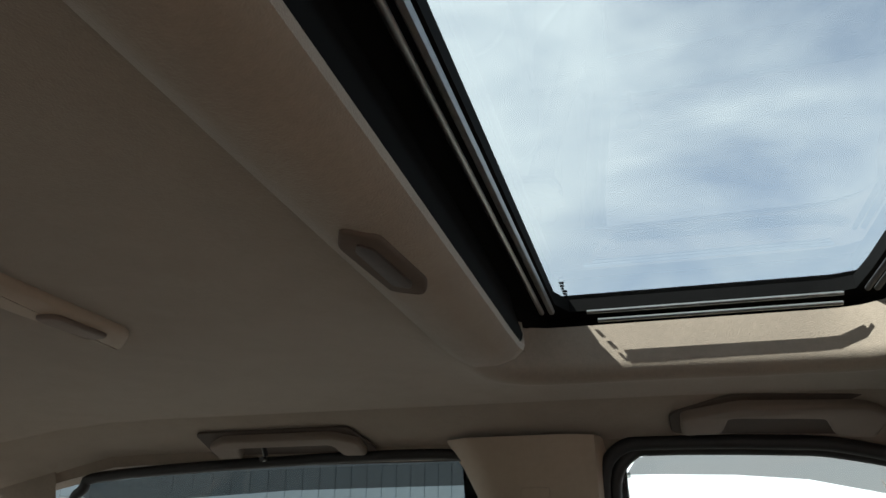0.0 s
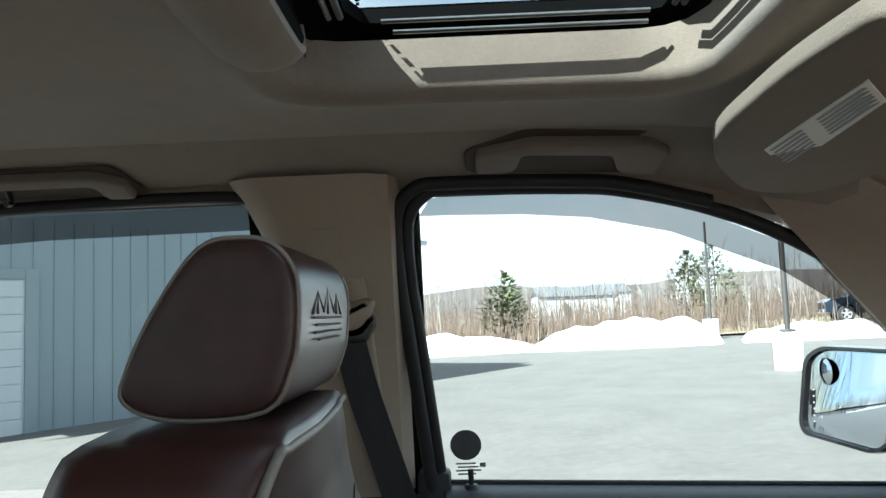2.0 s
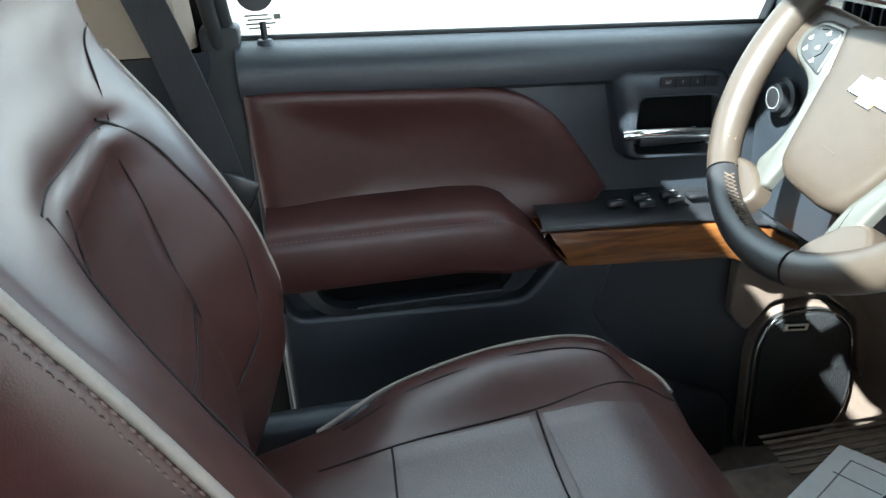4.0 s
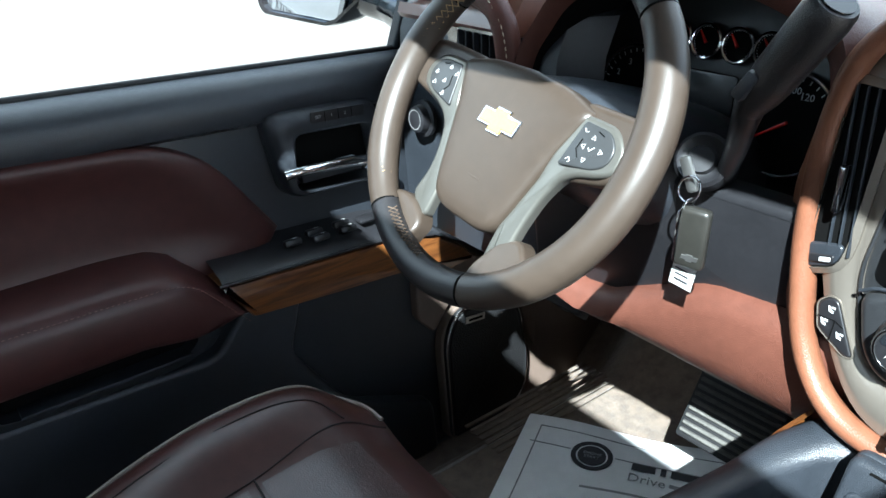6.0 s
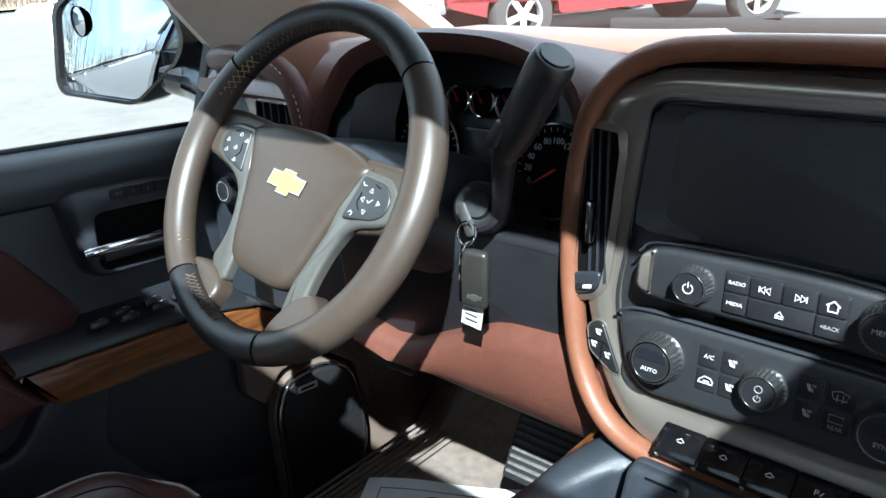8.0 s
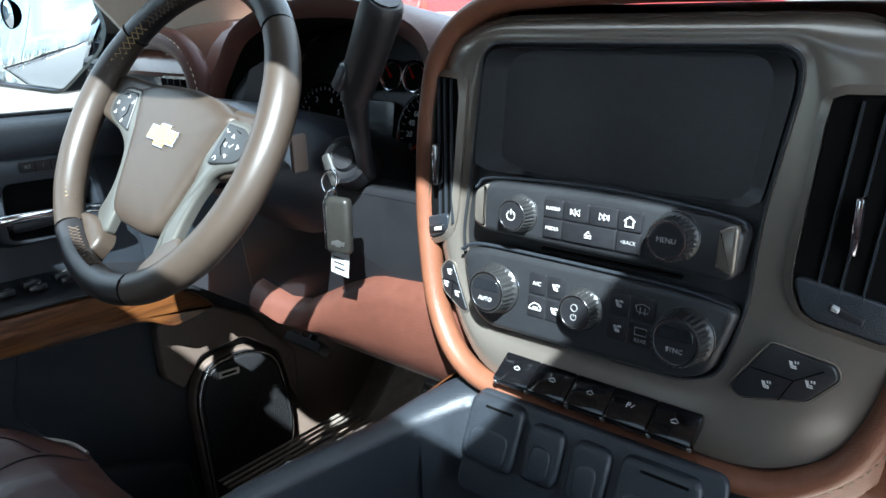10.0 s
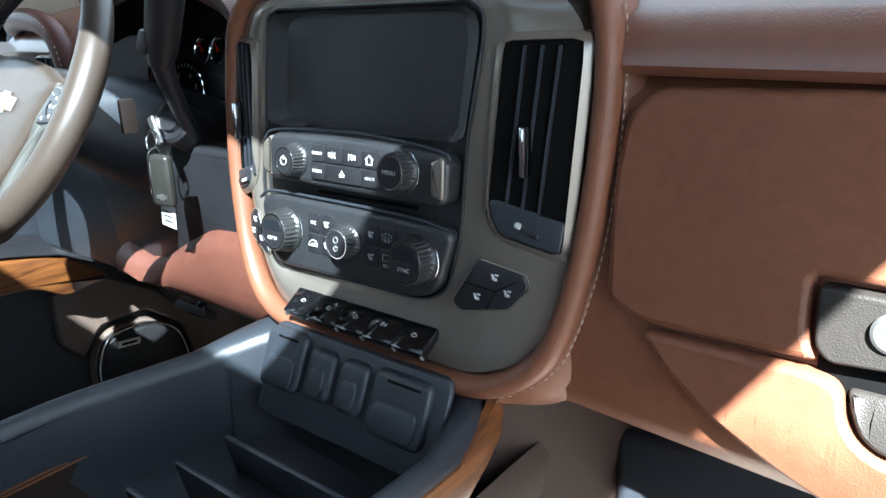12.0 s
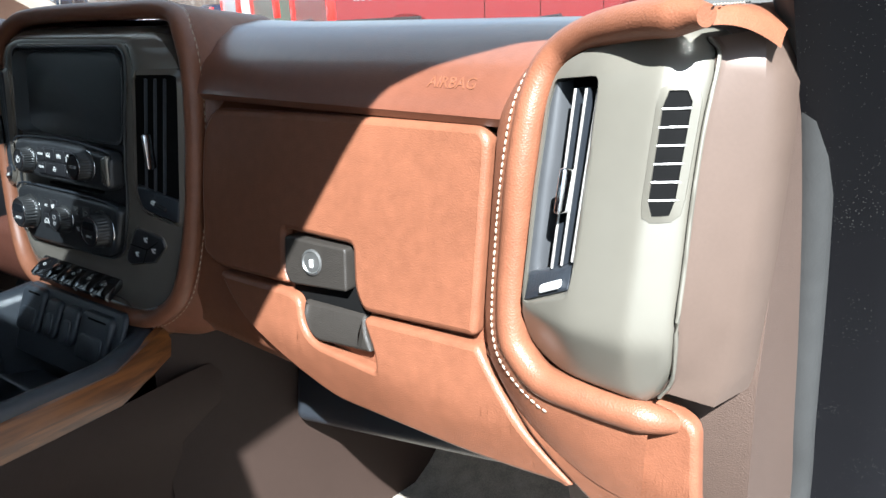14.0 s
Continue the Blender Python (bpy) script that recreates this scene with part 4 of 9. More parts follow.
seal = tube("weather_seal", smooth_path([(0.752, 0.10, 1.767), (0.752, 0.25, 1.764), (0.768, 0.36, 1.724), (0.790, 0.47, 1.650), (0.815, 0.585, 1.545), (0.842, 0.665, 1.42), (0.848, 0.70, 1.36), (0.850, 0.745, 1.25), (0.850, 0.79, 1.08), (0.850, 0.82, 0.95), (0.850, 0.82, 0.6)], 8), 0.015, GREY_SEAL, None, 12)
tagged(seal, "grey rubber door seal along the opening", "door seal", kind="structure")
bm = bmesh.new()
loft(bm, [[Vector((x, y, z)) for x, y in ((0.846, 0.712 + d), (0.895, 0.715 + d), (0.93, 0.73 + d), (0.99, 0.80 + d), (1.01, 1.3))] for z, d in ((0.5, 0.12), (0.95, 0.12), (1.25, 0.04), (1.40, -0.06), (1.56, -0.15))], False)
tagged(part("door_jamb", bm, JAMB, None), "dusty black painted door jamb", "jamb", kind="structure")

# ---- centre stack ----
STACK_DARK = material("satin_black_trim", (0.021, 0.022, 0.024), 0.36, spec=0.55, grain=0.15, scale=150, bump=0.15, bump_scale=900, cells=True, rough_var=0.05)
stack = thing("centre_stack", "champagne and black centre stack in a leather ring", "centre console")
CX = 0.010
SY = 0.662


def stack_to(u, v, w):
    """The stack's face: a slight lean, and sides that turn back."""
    return Vector((u + CX, SY + 0.10 * (v - 1.235) + 10 * max(0.0, v - 1.365) ** 2 + 0.35 * max(0, abs(u) - 0.13) ** 1.3 - w, v))


S_OUT = rounded([(-0.195, 1.20), (-0.165, 1.115), (-0.120, 1.066), (0.128, 1.062), (0.176, 1.082), (0.207, 1.128), (0.217, 1.24), (0.212, 1.36), (0.16, 1.395), (-0.15, 1.395), (-0.20, 1.36), (-0.205, 1.24)], 0.035)
S_HOLE = dense(rounded([(-0.150, 1.250), (-0.157, 1.196), (-0.141, 1.137), (-0.120, 1.116), (0.072, 1.119), (0.099, 1.131), (0.113, 1.188), (0.114, 1.256), (0.128, 1.345), (0.127, 1.366), (0.115, 1.374), (-0.128, 1.373), (-0.141, 1.365)], [0.03, 0.02, 0.02, 0.02, 0.02, 0.02, 0.02, 0.03, 0.02, 0.008, 0.008, 0.01, 0.01]), 0.01)
bm = bmesh.new()
cs = (0.0, 1.235)
o_, i_ = ring_points(S_OUT, 128, cs), ring_points(S_HOLE, 128, cs)
roll_back = lambda v: 18 * max(0.0, v - 1.368) ** 2
rows = [[stack_to(p.x, p.y, -0.03 - roll_back(p.y)) for p in o_]]
rows += [[stack_to(p.x, p.y, 0.004 * math.sin(math.pi * min(1, k / 13)) - roll_back(p.y)) for p in (a.lerp(b, k / 16) for a, b in zip(o_, i_))] for k in range(17)]
rows += [[stack_to(p.x, p.y, -0.03) for p in i_]]
loft(bm, rows)
part("stack_face", bm, SILVER, stack)
bm = bmesh.new()
plate(bm, inset(S_HOLE, -0.002), 0.014, 0.004, lambda u, v, w: stack_to(u, v, w - 0.018), 3)
part("stack_backing", bm, STACK_DARK, stack)
tube("backing_edge", [stack_to(p[0], p[1], 0.0015) for p in S_HOLE], 0.0016, STACK_DARK, stack, 6, True, up=(0, 1, 0))
ring2 = [(-0.213, 1.24), (-0.206, 1.18), (-0.186, 1.112), (-0.148, 1.070), (-0.09, 1.055), (0.0, 1.050), (0.10, 1.051), (0.155, 1.060), (0.197, 1.095), (0.218, 1.16), (0.228, 1.24), (0.230, 1.33), (0.218, 1.382), (0.180, 1.410), (0.08, 1.413), (-0.08, 1.412), (-0.155, 1.402), (-0.196, 1.365), (-0.211, 1.31)]
rp2 = smooth_path([stack_to(u, v, 0.002) for u, v in ring2], 6, True)
tube("leather_ring", rp2, 0.0105, SADDLE, stack, 14, True, (1, 1.25), up=(0, 1, 0))
half = [p for p in rp2 if p.x > 0.05]
stitches("ring_seam", [p + (p - Vector((CX, p.y, 1.235))).normalized() * 0.013 + Vector((0, 0.003, 0)) for p in half], THREAD, stack, 0.005, 0.0028, 0.0006)
stitches("ring_seam", [p + (p - Vector((CX, p.y, 1.235))).normalized() * 0.014 + Vector((0, 0.003, 0)) for p in rp2 if p.x < -0.1 and p.z < 1.2][::-1], THREAD, stack, 0.005, 0.0028, 0.0006)
# leather cheek that joins the ring to the dashboard
for s in (-1, 1):
    bm = bmesh.new()
    rows = []
    for k in range(len(rp2)):
        p = rp2[k]
        if s * (p.x - CX) < -0.02:
            continue
        d = (p - Vector((CX, p.y, 1.235))).normalized()
        g_ = 1 - 0.92 * max(0.0, min(1.0, d.z * 1.3))
        rows.append([p + d * (0.003 + 0.005 * g_) + Vector((0, 0.004, 0)), p + d * (0.006 + 0.020 * g_) + Vector((0, 0.018, 0)), p + d * 0.042 * g_ + Vector((0, 0.05, -0.004 * (1 - g_))), p + d * 0.05 * g_ + Vector((0, 0.12, -0.016 * (1 - g_)))])
    rows.sort(key=lambda r: math.atan2(r[0].z - 1.235, s * (r[0].x - CX)))
    loft(bm, rows, False)
    part("leather_cheek", bm, SADDLE, stack)

# screen with bezel
screen = thing("display", "dark touch screen in a black bezel, switched off", "screen")
bm = bmesh.new()
bez = dense(rounded([(-0.146, 1.262), (0.112, 1.262), (0.124, 1.345), (0.123, 1.362), (0.113, 1.370), (-0.126, 1.369), (-0.138, 1.361)], [0.01, 0.01, 0.02, 0.008, 0.008, 0.01, 0.01]), 0.01)
frame_plate(bm, bez, rrect(-0.086, 0.082, 1.264, 1.365, 0.004), 0.003, -0.016, stack_to, 0.010, 96)
part("bezel", bm, STACK_DARK, screen)
for u_ in (-0.0865, 0.0825):
    tube("bezel_ridge", [stack_to(u_, 1.264, -0.014), stack_to(u_, 1.365, -0.014)], 0.0016, DARK, screen, 6)
bm = bmesh.new()
plate(bm, rrect(-0.090, 0.086, 1.258, 1.368, 0.002), 0.003, 0.0005, lambda u, v, w: stack_to(u, v, w - 0.0185), 1)
part("glass_panel", bm, SCREEN, screen)

# radio panel
radio = thing("radio_panel", "black radio panel with two knobs and soft buttons", "radio")
RP = [(-0.120, 1.211), (0.098, 1.209), (0.107, 1.214), (0.110, 1.247), (0.100, 1.255), (0.0, 1.2625), (-0.110, 1.2585), (-0.131, 1.248), (-0.133, 1.218)]
RO = dense(rounded(RP, [0.012, 0.008, 0.008, 0.010, 0.03, 0.08, 0.03, 0.012, 0.010]), 0.01)
bm = bmesh.new()
plate(bm, RO, 0.020, 0.007, stack_to, 4)
part("radio_body", bm, STACK_DARK, radio)
for s, e in ((-1, 0), (1, -0.019)):
    bm = bmesh.new()
    x0, x1 = (-0.129, -0.115) if s < 0 else (0.091, 0.106)
    plate(bm, rounded([(x0, 1.219), (x1, 1.215), (x1, 1.2545), (x0, 1.2475)], [0.006, 0.001, 0.001, 0.008] if s < 0 else [0.001, 0.006, 0.008, 0.001]), 0.0212, 0.003, stack_to)
    part("end_trim", bm, SILVER, radio)
bm = bmesh.new()
sweep(bm, smooth_path([stack_to(u, v, 0.016) for u, v in ((-0.131, 1.249), (-0.110, 1.2600), (0.0, 1.2640), (0.095, 1.2570), (0.110, 1.2490))], 6), 0.0013, 8)
part("radio_trim", bm, DARK, radio)


KNOB_SIDE = material("knob_grip_metal", (0.045, 0.045, 0.045), 0.32, metal=0.5, grain=0.15, scale=200)


def knob(parent, u, v, w0, r, h, name, face=BLACK, ribs=True, ring=CHROME):
    """A ribbed turning knob with a flat face."""
    o = stack_to(u, v, w0)
    m = Matrix.Translation(o) @ Matrix.Rotation(radians(84), 4, "X")
    bm = bmesh.new()
    prof = [(r * 1.10, 0), (r * 1.10, h * 0.2), (r * 1.02, h * 0.28), (r, h * 0.35), (r * 0.96, h * 0.9), (r * 0.9, h), (r * 0.84, h)]
    seg = 112
    rows = []
    for rr, z in prof:
        rows.append([m @ Vector(((rr - (0.0013 if ribs and k % 4 > 1 and h * 0.3 < z < h * 0.95 else 0)) * math.cos(2 * math.pi * k / seg), (rr - (0.0013 if ribs and k % 4 > 1 and h * 0.3 < z < h * 0.95 else 0)) * math.sin(2 * math.pi * k / seg), z)) for k in range(seg)])
    loft(bm, rows, True, (True, True))
    kb = part(name, bm, KNOB_SIDE, parent)
    bm = bmesh.new()
    lathe(bm, [(r * 1.15, -0.001), (r * 1.15, 0.0012), (r * 1.12, 0.0022), (r * 1.09, 0.0012)], 48, m, (False, False))
    part("base_ring", bm, CHROME, kb, "thin bright base ring")
    bm = bmesh.new()
    lathe(bm, [(r * 0.86, h - 0.0006), (r * 0.85, h + 0.0006), (r * 0.80, h + 0.0006), (r * 0.79, h - 0.0004)], 40, m, (False, False))
    part("knob_ring", bm, ring, kb, "thin bright ring")
    bm = bmesh.new()
    lathe(bm, [(r * 0.755, h - 0.0004), (r * 0.74, h + 0.0004)], 40, m, (False, True))
    part("knob_face", bm, face, kb)
    return kb, (lambda a, b, w=0.0: m @ Vector((a, b, h + 0.0009 + w))), m @ Matrix.Translation((0, 0, h + 0.0010))


k1, k1t, k1m = knob(radio, -0.078, 1.2335, 0.018, 0.0150, 0.017, "power_knob")
icon("power_sign", [[(0.004 * math.sin(a), 0.004 * math.cos(a)) for a in [0.5 + 0.33 * i for i in range(17)]], [(0, 0.001), (0, 0.0055)]], lambda a, b, w: k1t(a, b), WHITE_INK, k1, 0.0005)
k2, k2t, k2m = knob(radio, 0.060, 1.2365, 0.018, 0.0172, 0.018, "menu_knob")
writing("menu_word", "MENU", 0.0056, k2m, GREY_INK, k2)


def lean_m(u, v, w):
    return Matrix.Translation(stack_to(u, v, w)) @ Matrix.Rotation(radians(84), 4, "X")


def button(parent, u0, u1, v0, v1, w, name="button", r=0.002, mat=BLACK, h=0.002):
    bm = bmesh.new()
    plate(bm, rrect(u0, u1, v0, v1, r, 3), h, 0.0007, lambda a, b, c: stack_to(a, b, w + c), 2)
    return part(name, bm, mat, parent)


RW = 0.0195
bm = bmesh.new()
plate(bm, rrect(-0.056, 0.034, 1.217, 1.2525, 0.004), 0.0012, 0.0005, lambda a, b, c: stack_to(a + 0.001, b, RW + c), 2)
part("button_field", bm, BLACK, radio)
for u0, u1, v0, v1, txt, sz in ((-0.055, -0.037, 1.2355, 1.251, "RADIO", 0.0043), (-0.055, -0.037, 1.2185, 1.2345, "MEDIA", 0.0043), (0.013, 0.033, 1.2185, 1.2345, "<BACK", 0.0042)):
    b = button(radio, u0 + 0.001, u1 + 0.001, v0, v1, RW + 0.001)
    writing("button_word", txt, sz, lean_m((u0 + u1) / 2 + 0.001, (v0 + v1) / 2, RW + 0.0034), WHITE_INK if txt[0] != "<" else GREY_INK, b)
b = button(radio, -0.0350, -0.0120, 1.2355, 1.251, RW + 0.001)
sp = lambda a, b_, c: stack_to(a + 0.001, b_ - 0.0043, RW + 0.0034 + c)
icon("skip_sign", [[(-0.029, 1.250), (-0.029, 1.2455)], [(-0.0285, 1.2478), (-0.025, 1.2505), (-0.025, 1.245), (-0.0285, 1.2478)], [(-0.0245, 1.2478), (-0.021, 1.2505), (-0.021, 1.245), (-0.0245, 1.2478)]], sp, WHITE_INK, b, 0.0006)
b = button(radio, -0.0110, 0.0130, 1.2355, 1.251, RW + 0.001)
icon("skip_sign", [[(0.005, 1.250), (0.005, 1.2455)], [(0.0045, 1.2478), (0.001, 1.2505), (0.001, 1.245), (0.0045, 1.2478)], [(0.0005, 1.2478), (-0.003, 1.2505), (-0.003, 1.245), (0.0005, 1.2478)]], sp, WHITE_INK, b, 0.0006)
b = button(radio, -0.0350, 0.0130, 1.2185, 1.2345, RW + 0.001)
icon("eject_sign", [[(-0.015, 1.2305), (-0.012, 1.234), (-0.009, 1.2305), (-0.015, 1.2305)], [(-0.015, 1.2288), (-0.009, 1.2288)]], sp, WHITE_INK, b, 0.0006)
b = button(radio, 0.0140, 0.0340, 1.2355, 1.251, RW + 0.001)
icon("home_sign", [[(0.0185, 1.2478), (0.023, 1.2515), (0.0275, 1.2478)], [(0.0198, 1.2478), (0.0198, 1.2435), (0.0262, 1.2435), (0.0262, 1.2478)]], sp, WHITE_INK, b, 0.0008)
# disc slot
bm = bmesh.new()
plate(bm, rrect(-0.066, 0.062, 1.1995, 1.2020, 0.001), 0.004, 0.0005, stack_to, 1)
part("disc_slot", bm, VOID, radio)

# climate panel
hvac = thing("climate_panel", "black climate panel with three knobs", "climate control")
HP = [(-0.118, 1.119), (0.070, 1.122), (0.095, 1.133), (0.110, 1.184), (0.100, 1.192), (0.0, 1.1945), (-0.125, 1.1945), (-0.150, 1.184), (-0.137, 1.138)]
bm = bmesh.new()
plate(bm, dense(rounded(HP, [0.015, 0.015, 0.02, 0.01, 0.01, 0.05, 0.02, 0.012, 0.02]), 0.01), 0.012, 0.007, stack_to, 4)
part("climate_body", bm, STACK_DARK, hvac)
bm = bmesh.new()
sweep(bm, smooth_path([stack_to(u, v, 0.010) for u, v in ((-0.150, 1.186), (-0.128, 1.1955), (-0.06, 1.1965), (0.06, 1.195), (0.108, 1.189))], 6), 0.0016, 8)
part("climate_trim", bm, DARK, hvac)
for u, txt in ((-0.104, "AUTO"), (0.073, "SYNC")):
    kk, kt, km = knob(hvac, u, 1.159, 0.010, 0.0212, 0.020, "temperature_knob")
    bm = bmesh.new()
    plate(bm, rounded([(-0.0145, 0.0015), (0.0145, 0.0015), (0.012, 0.0115), (-0.012, 0.0115)], 0.004), 0.0004, 0.0002, lambda a, b_, c: kt(a, b_, c - 0.0003), 1)
    part("knob_display", bm, SCREEN, kk)
    writing("knob_word", txt, 0.0053, km @ Matrix.Translation((0, -0.0065, 0)), WHITE_INK if txt == "AUTO" else GREY_INK, kk)
kk, kt, km = knob(hvac, -0.016, 1.160, 0.010, 0.0165, 0.016, "fan_knob")
icon("fan_sign", [[(0.003 * math.cos(a) + 0.0, 0.004 + 0.003 * math.sin(a)) for a in [i * 0.7 for i in range(10)]], [(0.0026 * math.sin(a), -0.004 + 0.0026 * math.cos(a)) for a in [0.5 + 0.4 * i for i in range(14)]], [(0, -0.0035), (0, -0.001)]], lambda a, b_, c: kt(a, b_), GREY_INK, kk, 0.0004)
HW = 0.0112
hs = lambda a, b_, c: stack_to(a, b_, HW + 0.0028 + c)
seat_sign = lambda u, v: [[(u - 0.0024, v + 0.0034), (u - 0.0014, v + 0.0008), (u - 0.0008, v - 0.0012), (u + 0.0028, v - 0.0016)], [(u - 0.0010, v + 0.0032), (u - 0.0002, v + 0.0002), (u + 0.0026, v - 0.0002)], [(u + 0.0012, v + 0.0038), (u + 0.0016, v + 0.0020)], [(u + 0.0030, v + 0.0038), (u + 0.0034, v + 0.0020)]]
for u0, u1, v0, v1, kind in ((-0.070, -0.053, 1.163, 1.182, "A/C"), (-0.070, -0.053, 1.142, 1.161, "car"), (-0.051, -0.034, 1.163, 1.182, "seat"), (-0.051, -0.034, 1.142, 1.161, "seat"),
                             (0.008, 0.026, 1.163, 1.182, "seat"), (0.008, 0.026, 1.142, 1.161, "seat"), (0.028, 0.048, 1.163, 1.182, "heat"), (0.028, 0.048, 1.142, 1.161, "REAR")):
    b = button(hvac, u0, u1, v0, v1, HW)
    cu, cv = (u0 + u1) / 2, (v0 + v1) / 2
    ink = WHITE_INK if u0 < -0.01 else GREY_INK
    if kind == "A/C":
        writing("button_word", kind, 0.0052, lean_m(cu, cv, HW + 0.0024), ink, b)
    elif kind == "REAR":
        writing("button_word", kind, 0.0045, lean_m(cu, cv - 0.005, HW + 0.0024), ink, b)
        icon("button_sign", [[(cu - 0.005, cv), (cu - 0.005, cv + 0.006), (cu + 0.005, cv + 0.006), (cu + 0.005, cv), (cu - 0.005, cv)]], hs, ink, b, 0.0004)
    elif kind == "heat":
        icon("button_sign", [[(cu - 0.006, cv + 0.003), (cu, cv + 0.005), (cu + 0.006, cv + 0.003), (cu + 0.0045, cv - 0.002), (cu - 0.0045, cv - 0.002), (cu - 0.006, cv + 0.003)], [(cu - 0.002, cv - 0.004), (cu - 0.002, cv + 0.002)], [(cu + 0.002, cv - 0.004), (cu + 0.002, cv + 0.002)]], hs, ink, b, 0.0004)
    elif kind == "car":
        icon("button_sign", [[(cu - 0.006, cv - 0.002), (cu - 0.005, cv + 0.001), (cu - 0.001, cv + 0.004), (cu + 0.004, cv + 0.003), (cu + 0.006, cv), (cu + 0.006, cv - 0.002), (cu - 0.006, cv - 0.002)], [(cu - 0.002, cv), (cu + 0.003, cv)]], hs, ink, b, 0.0006)
    else:
        icon("button_sign", seat_sign(cu, cv), hs, ink, b, 0.0008)

# side vents in the stack
for s in (-1, 1):
    v = thing("stack_vent", "tall black air vent with chrome tab beside the screen", "air vent", group="stack vents")
    ov = rounded([(s * 0.140, 1.215), (s * 0.150, 1.192), (s * 0.207, 1.180), (s * 0.214, 1.345), (s * 0.148, 1.344)] if s > 0 else [(-0.170, 1.215), (-0.175, 1.194), (-0.205, 1.182), (-0.200, 1.342), (-0.164, 1.341)], [0.012, 0.012, 0.006, 0.006, 0.008])
    bm = bmesh.new()
    frame_plate(bm, inset(ov, -0.006), ov, 0.004, 0.008, stack_to, 0.02, 72)
    part("vent_surround", bm, SILVER, v)
    bm = bmesh.new()
    plate(bm, ov, 0.0052, 0.001, stack_to, 1)
    part("vent_dark", bm, VOID, v)
    bm = bmesh.new()
    plate(bm, rounded([(s * 0.141, 1.222), (s * 0.151, 1.193), (s * 0.205, 1.181), (s * 0.208, 1.207)] if s > 0 else [(-0.171, 1.216), (-0.176, 1.195), (-0.203, 1.184), (-0.204, 1.206)], [0.01, 0.01, 0.004, 0.003]), 0.0085, 0.002, stack_to)
    lo = part("vent_lower", bm, DARK, v)
    bm = bmesh.new()
    plate(bm, rounded([(s * 0.166, 1.2005), (s * 0.188, 1.1925), (s * 0.189, 1.1975), (s * 0.167, 1.2055)] if s > 0 else [(-0.178, 1.197), (-0.199, 1.191), (-0.200, 1.198), (-0.178, 1.204)], 0.002), 0.0105, 0.001, stack_to)
    part("shutoff_slot", bm, BLACK, lo)
    bm = bmesh.new()
    plate(bm, rounded([(s * 0.168, 1.2015), (s * 0.173, 1.1995), (s * 0.174, 1.2030), (s * 0.169, 1.205)] if s > 0 else [(-0.180, 1.198), (-0.190, 1.195), (-0.190, 1.199), (-0.180, 1.202)], 0.001), 0.012, 0.001, stack_to)
    part("shutoff_tab", bm, WHITE_INK, lo)
    for k in range(3):
        u = 0.165 + 0.014 * k if s > 0 else -0.176 - 0.009 * k
        a, b_ = stack_to(u - s * 0.008, 1.206, 0.006), stack_to(u + s * 0.002, 1.340, 0.006)
        bm = bmesh.new()
        sweep(bm, [a, a.lerp(b_, 0.5), b_], 0.0016, 6, flat=(0.7, 1.6), up=(0, 1, 0))
        part("slat", bm, DARK, v)
    bm = bmesh.new()
    rbox(bm, stack_to(0.177 if s > 0 else -0.184, 1.262, 0.016), (0.0055, 0.012, 0.040), 0.0022, 2)
    part("vent_tab", bm, CHROME, v, "chrome vent tab")
    # seat heater switches
    h = thing("seat_heater_switch", "black three-way seat heater switch", "switch", group="seat heater switches")
    hp = rounded([(0.108, 1.128), (0.116, 1.121), (0.162, 1.130), (0.180, 1.150), (0.176, 1.160), (0.134, 1.168)] if s > 0 else [(-0.183, 1.158), (-0.178, 1.137), (-0.150, 1.123), (-0.143, 1.125), (-0.166, 1.167), (-0.174, 1.167)], 0.004)
    bm = bmesh.new()
    plate(bm, hp, 0.006, 0.002, stack_to)
    part("switch_body", bm, BLACK, h)
    tube("switch_edge", [stack_to(p[0], p[1], 0.004) for p in inset(hp, -0.001)], 0.0010, SILVER, h, 6, True, up=(0, 1, 0))
    ht = lambda a, b_, c: stack_to(a, b_, 0.0062 + c)
    for cu, cv in ((0.150, 1.155), (0.134, 1.136), (0.162, 1.143)) if s > 0 else ((-0.170, 1.157), (-0.174, 1.144), (-0.158, 1.138)):
        icon("switch_sign", seat_sign(cu, cv), ht, WHITE_INK, h, 0.0006)
    icon("switch_gap", [[(0.122, 1.147), (0.152, 1.144), (0.170, 1.155)], [(0.152, 1.144), (0.144, 1.127)]] if s > 0 else [[(-0.180, 1.148), (-0.164, 1.150), (-0.156, 1.147)], [(-0.164, 1.150), (-0.165, 1.131)]], ht, VOID, h, 0.0005)

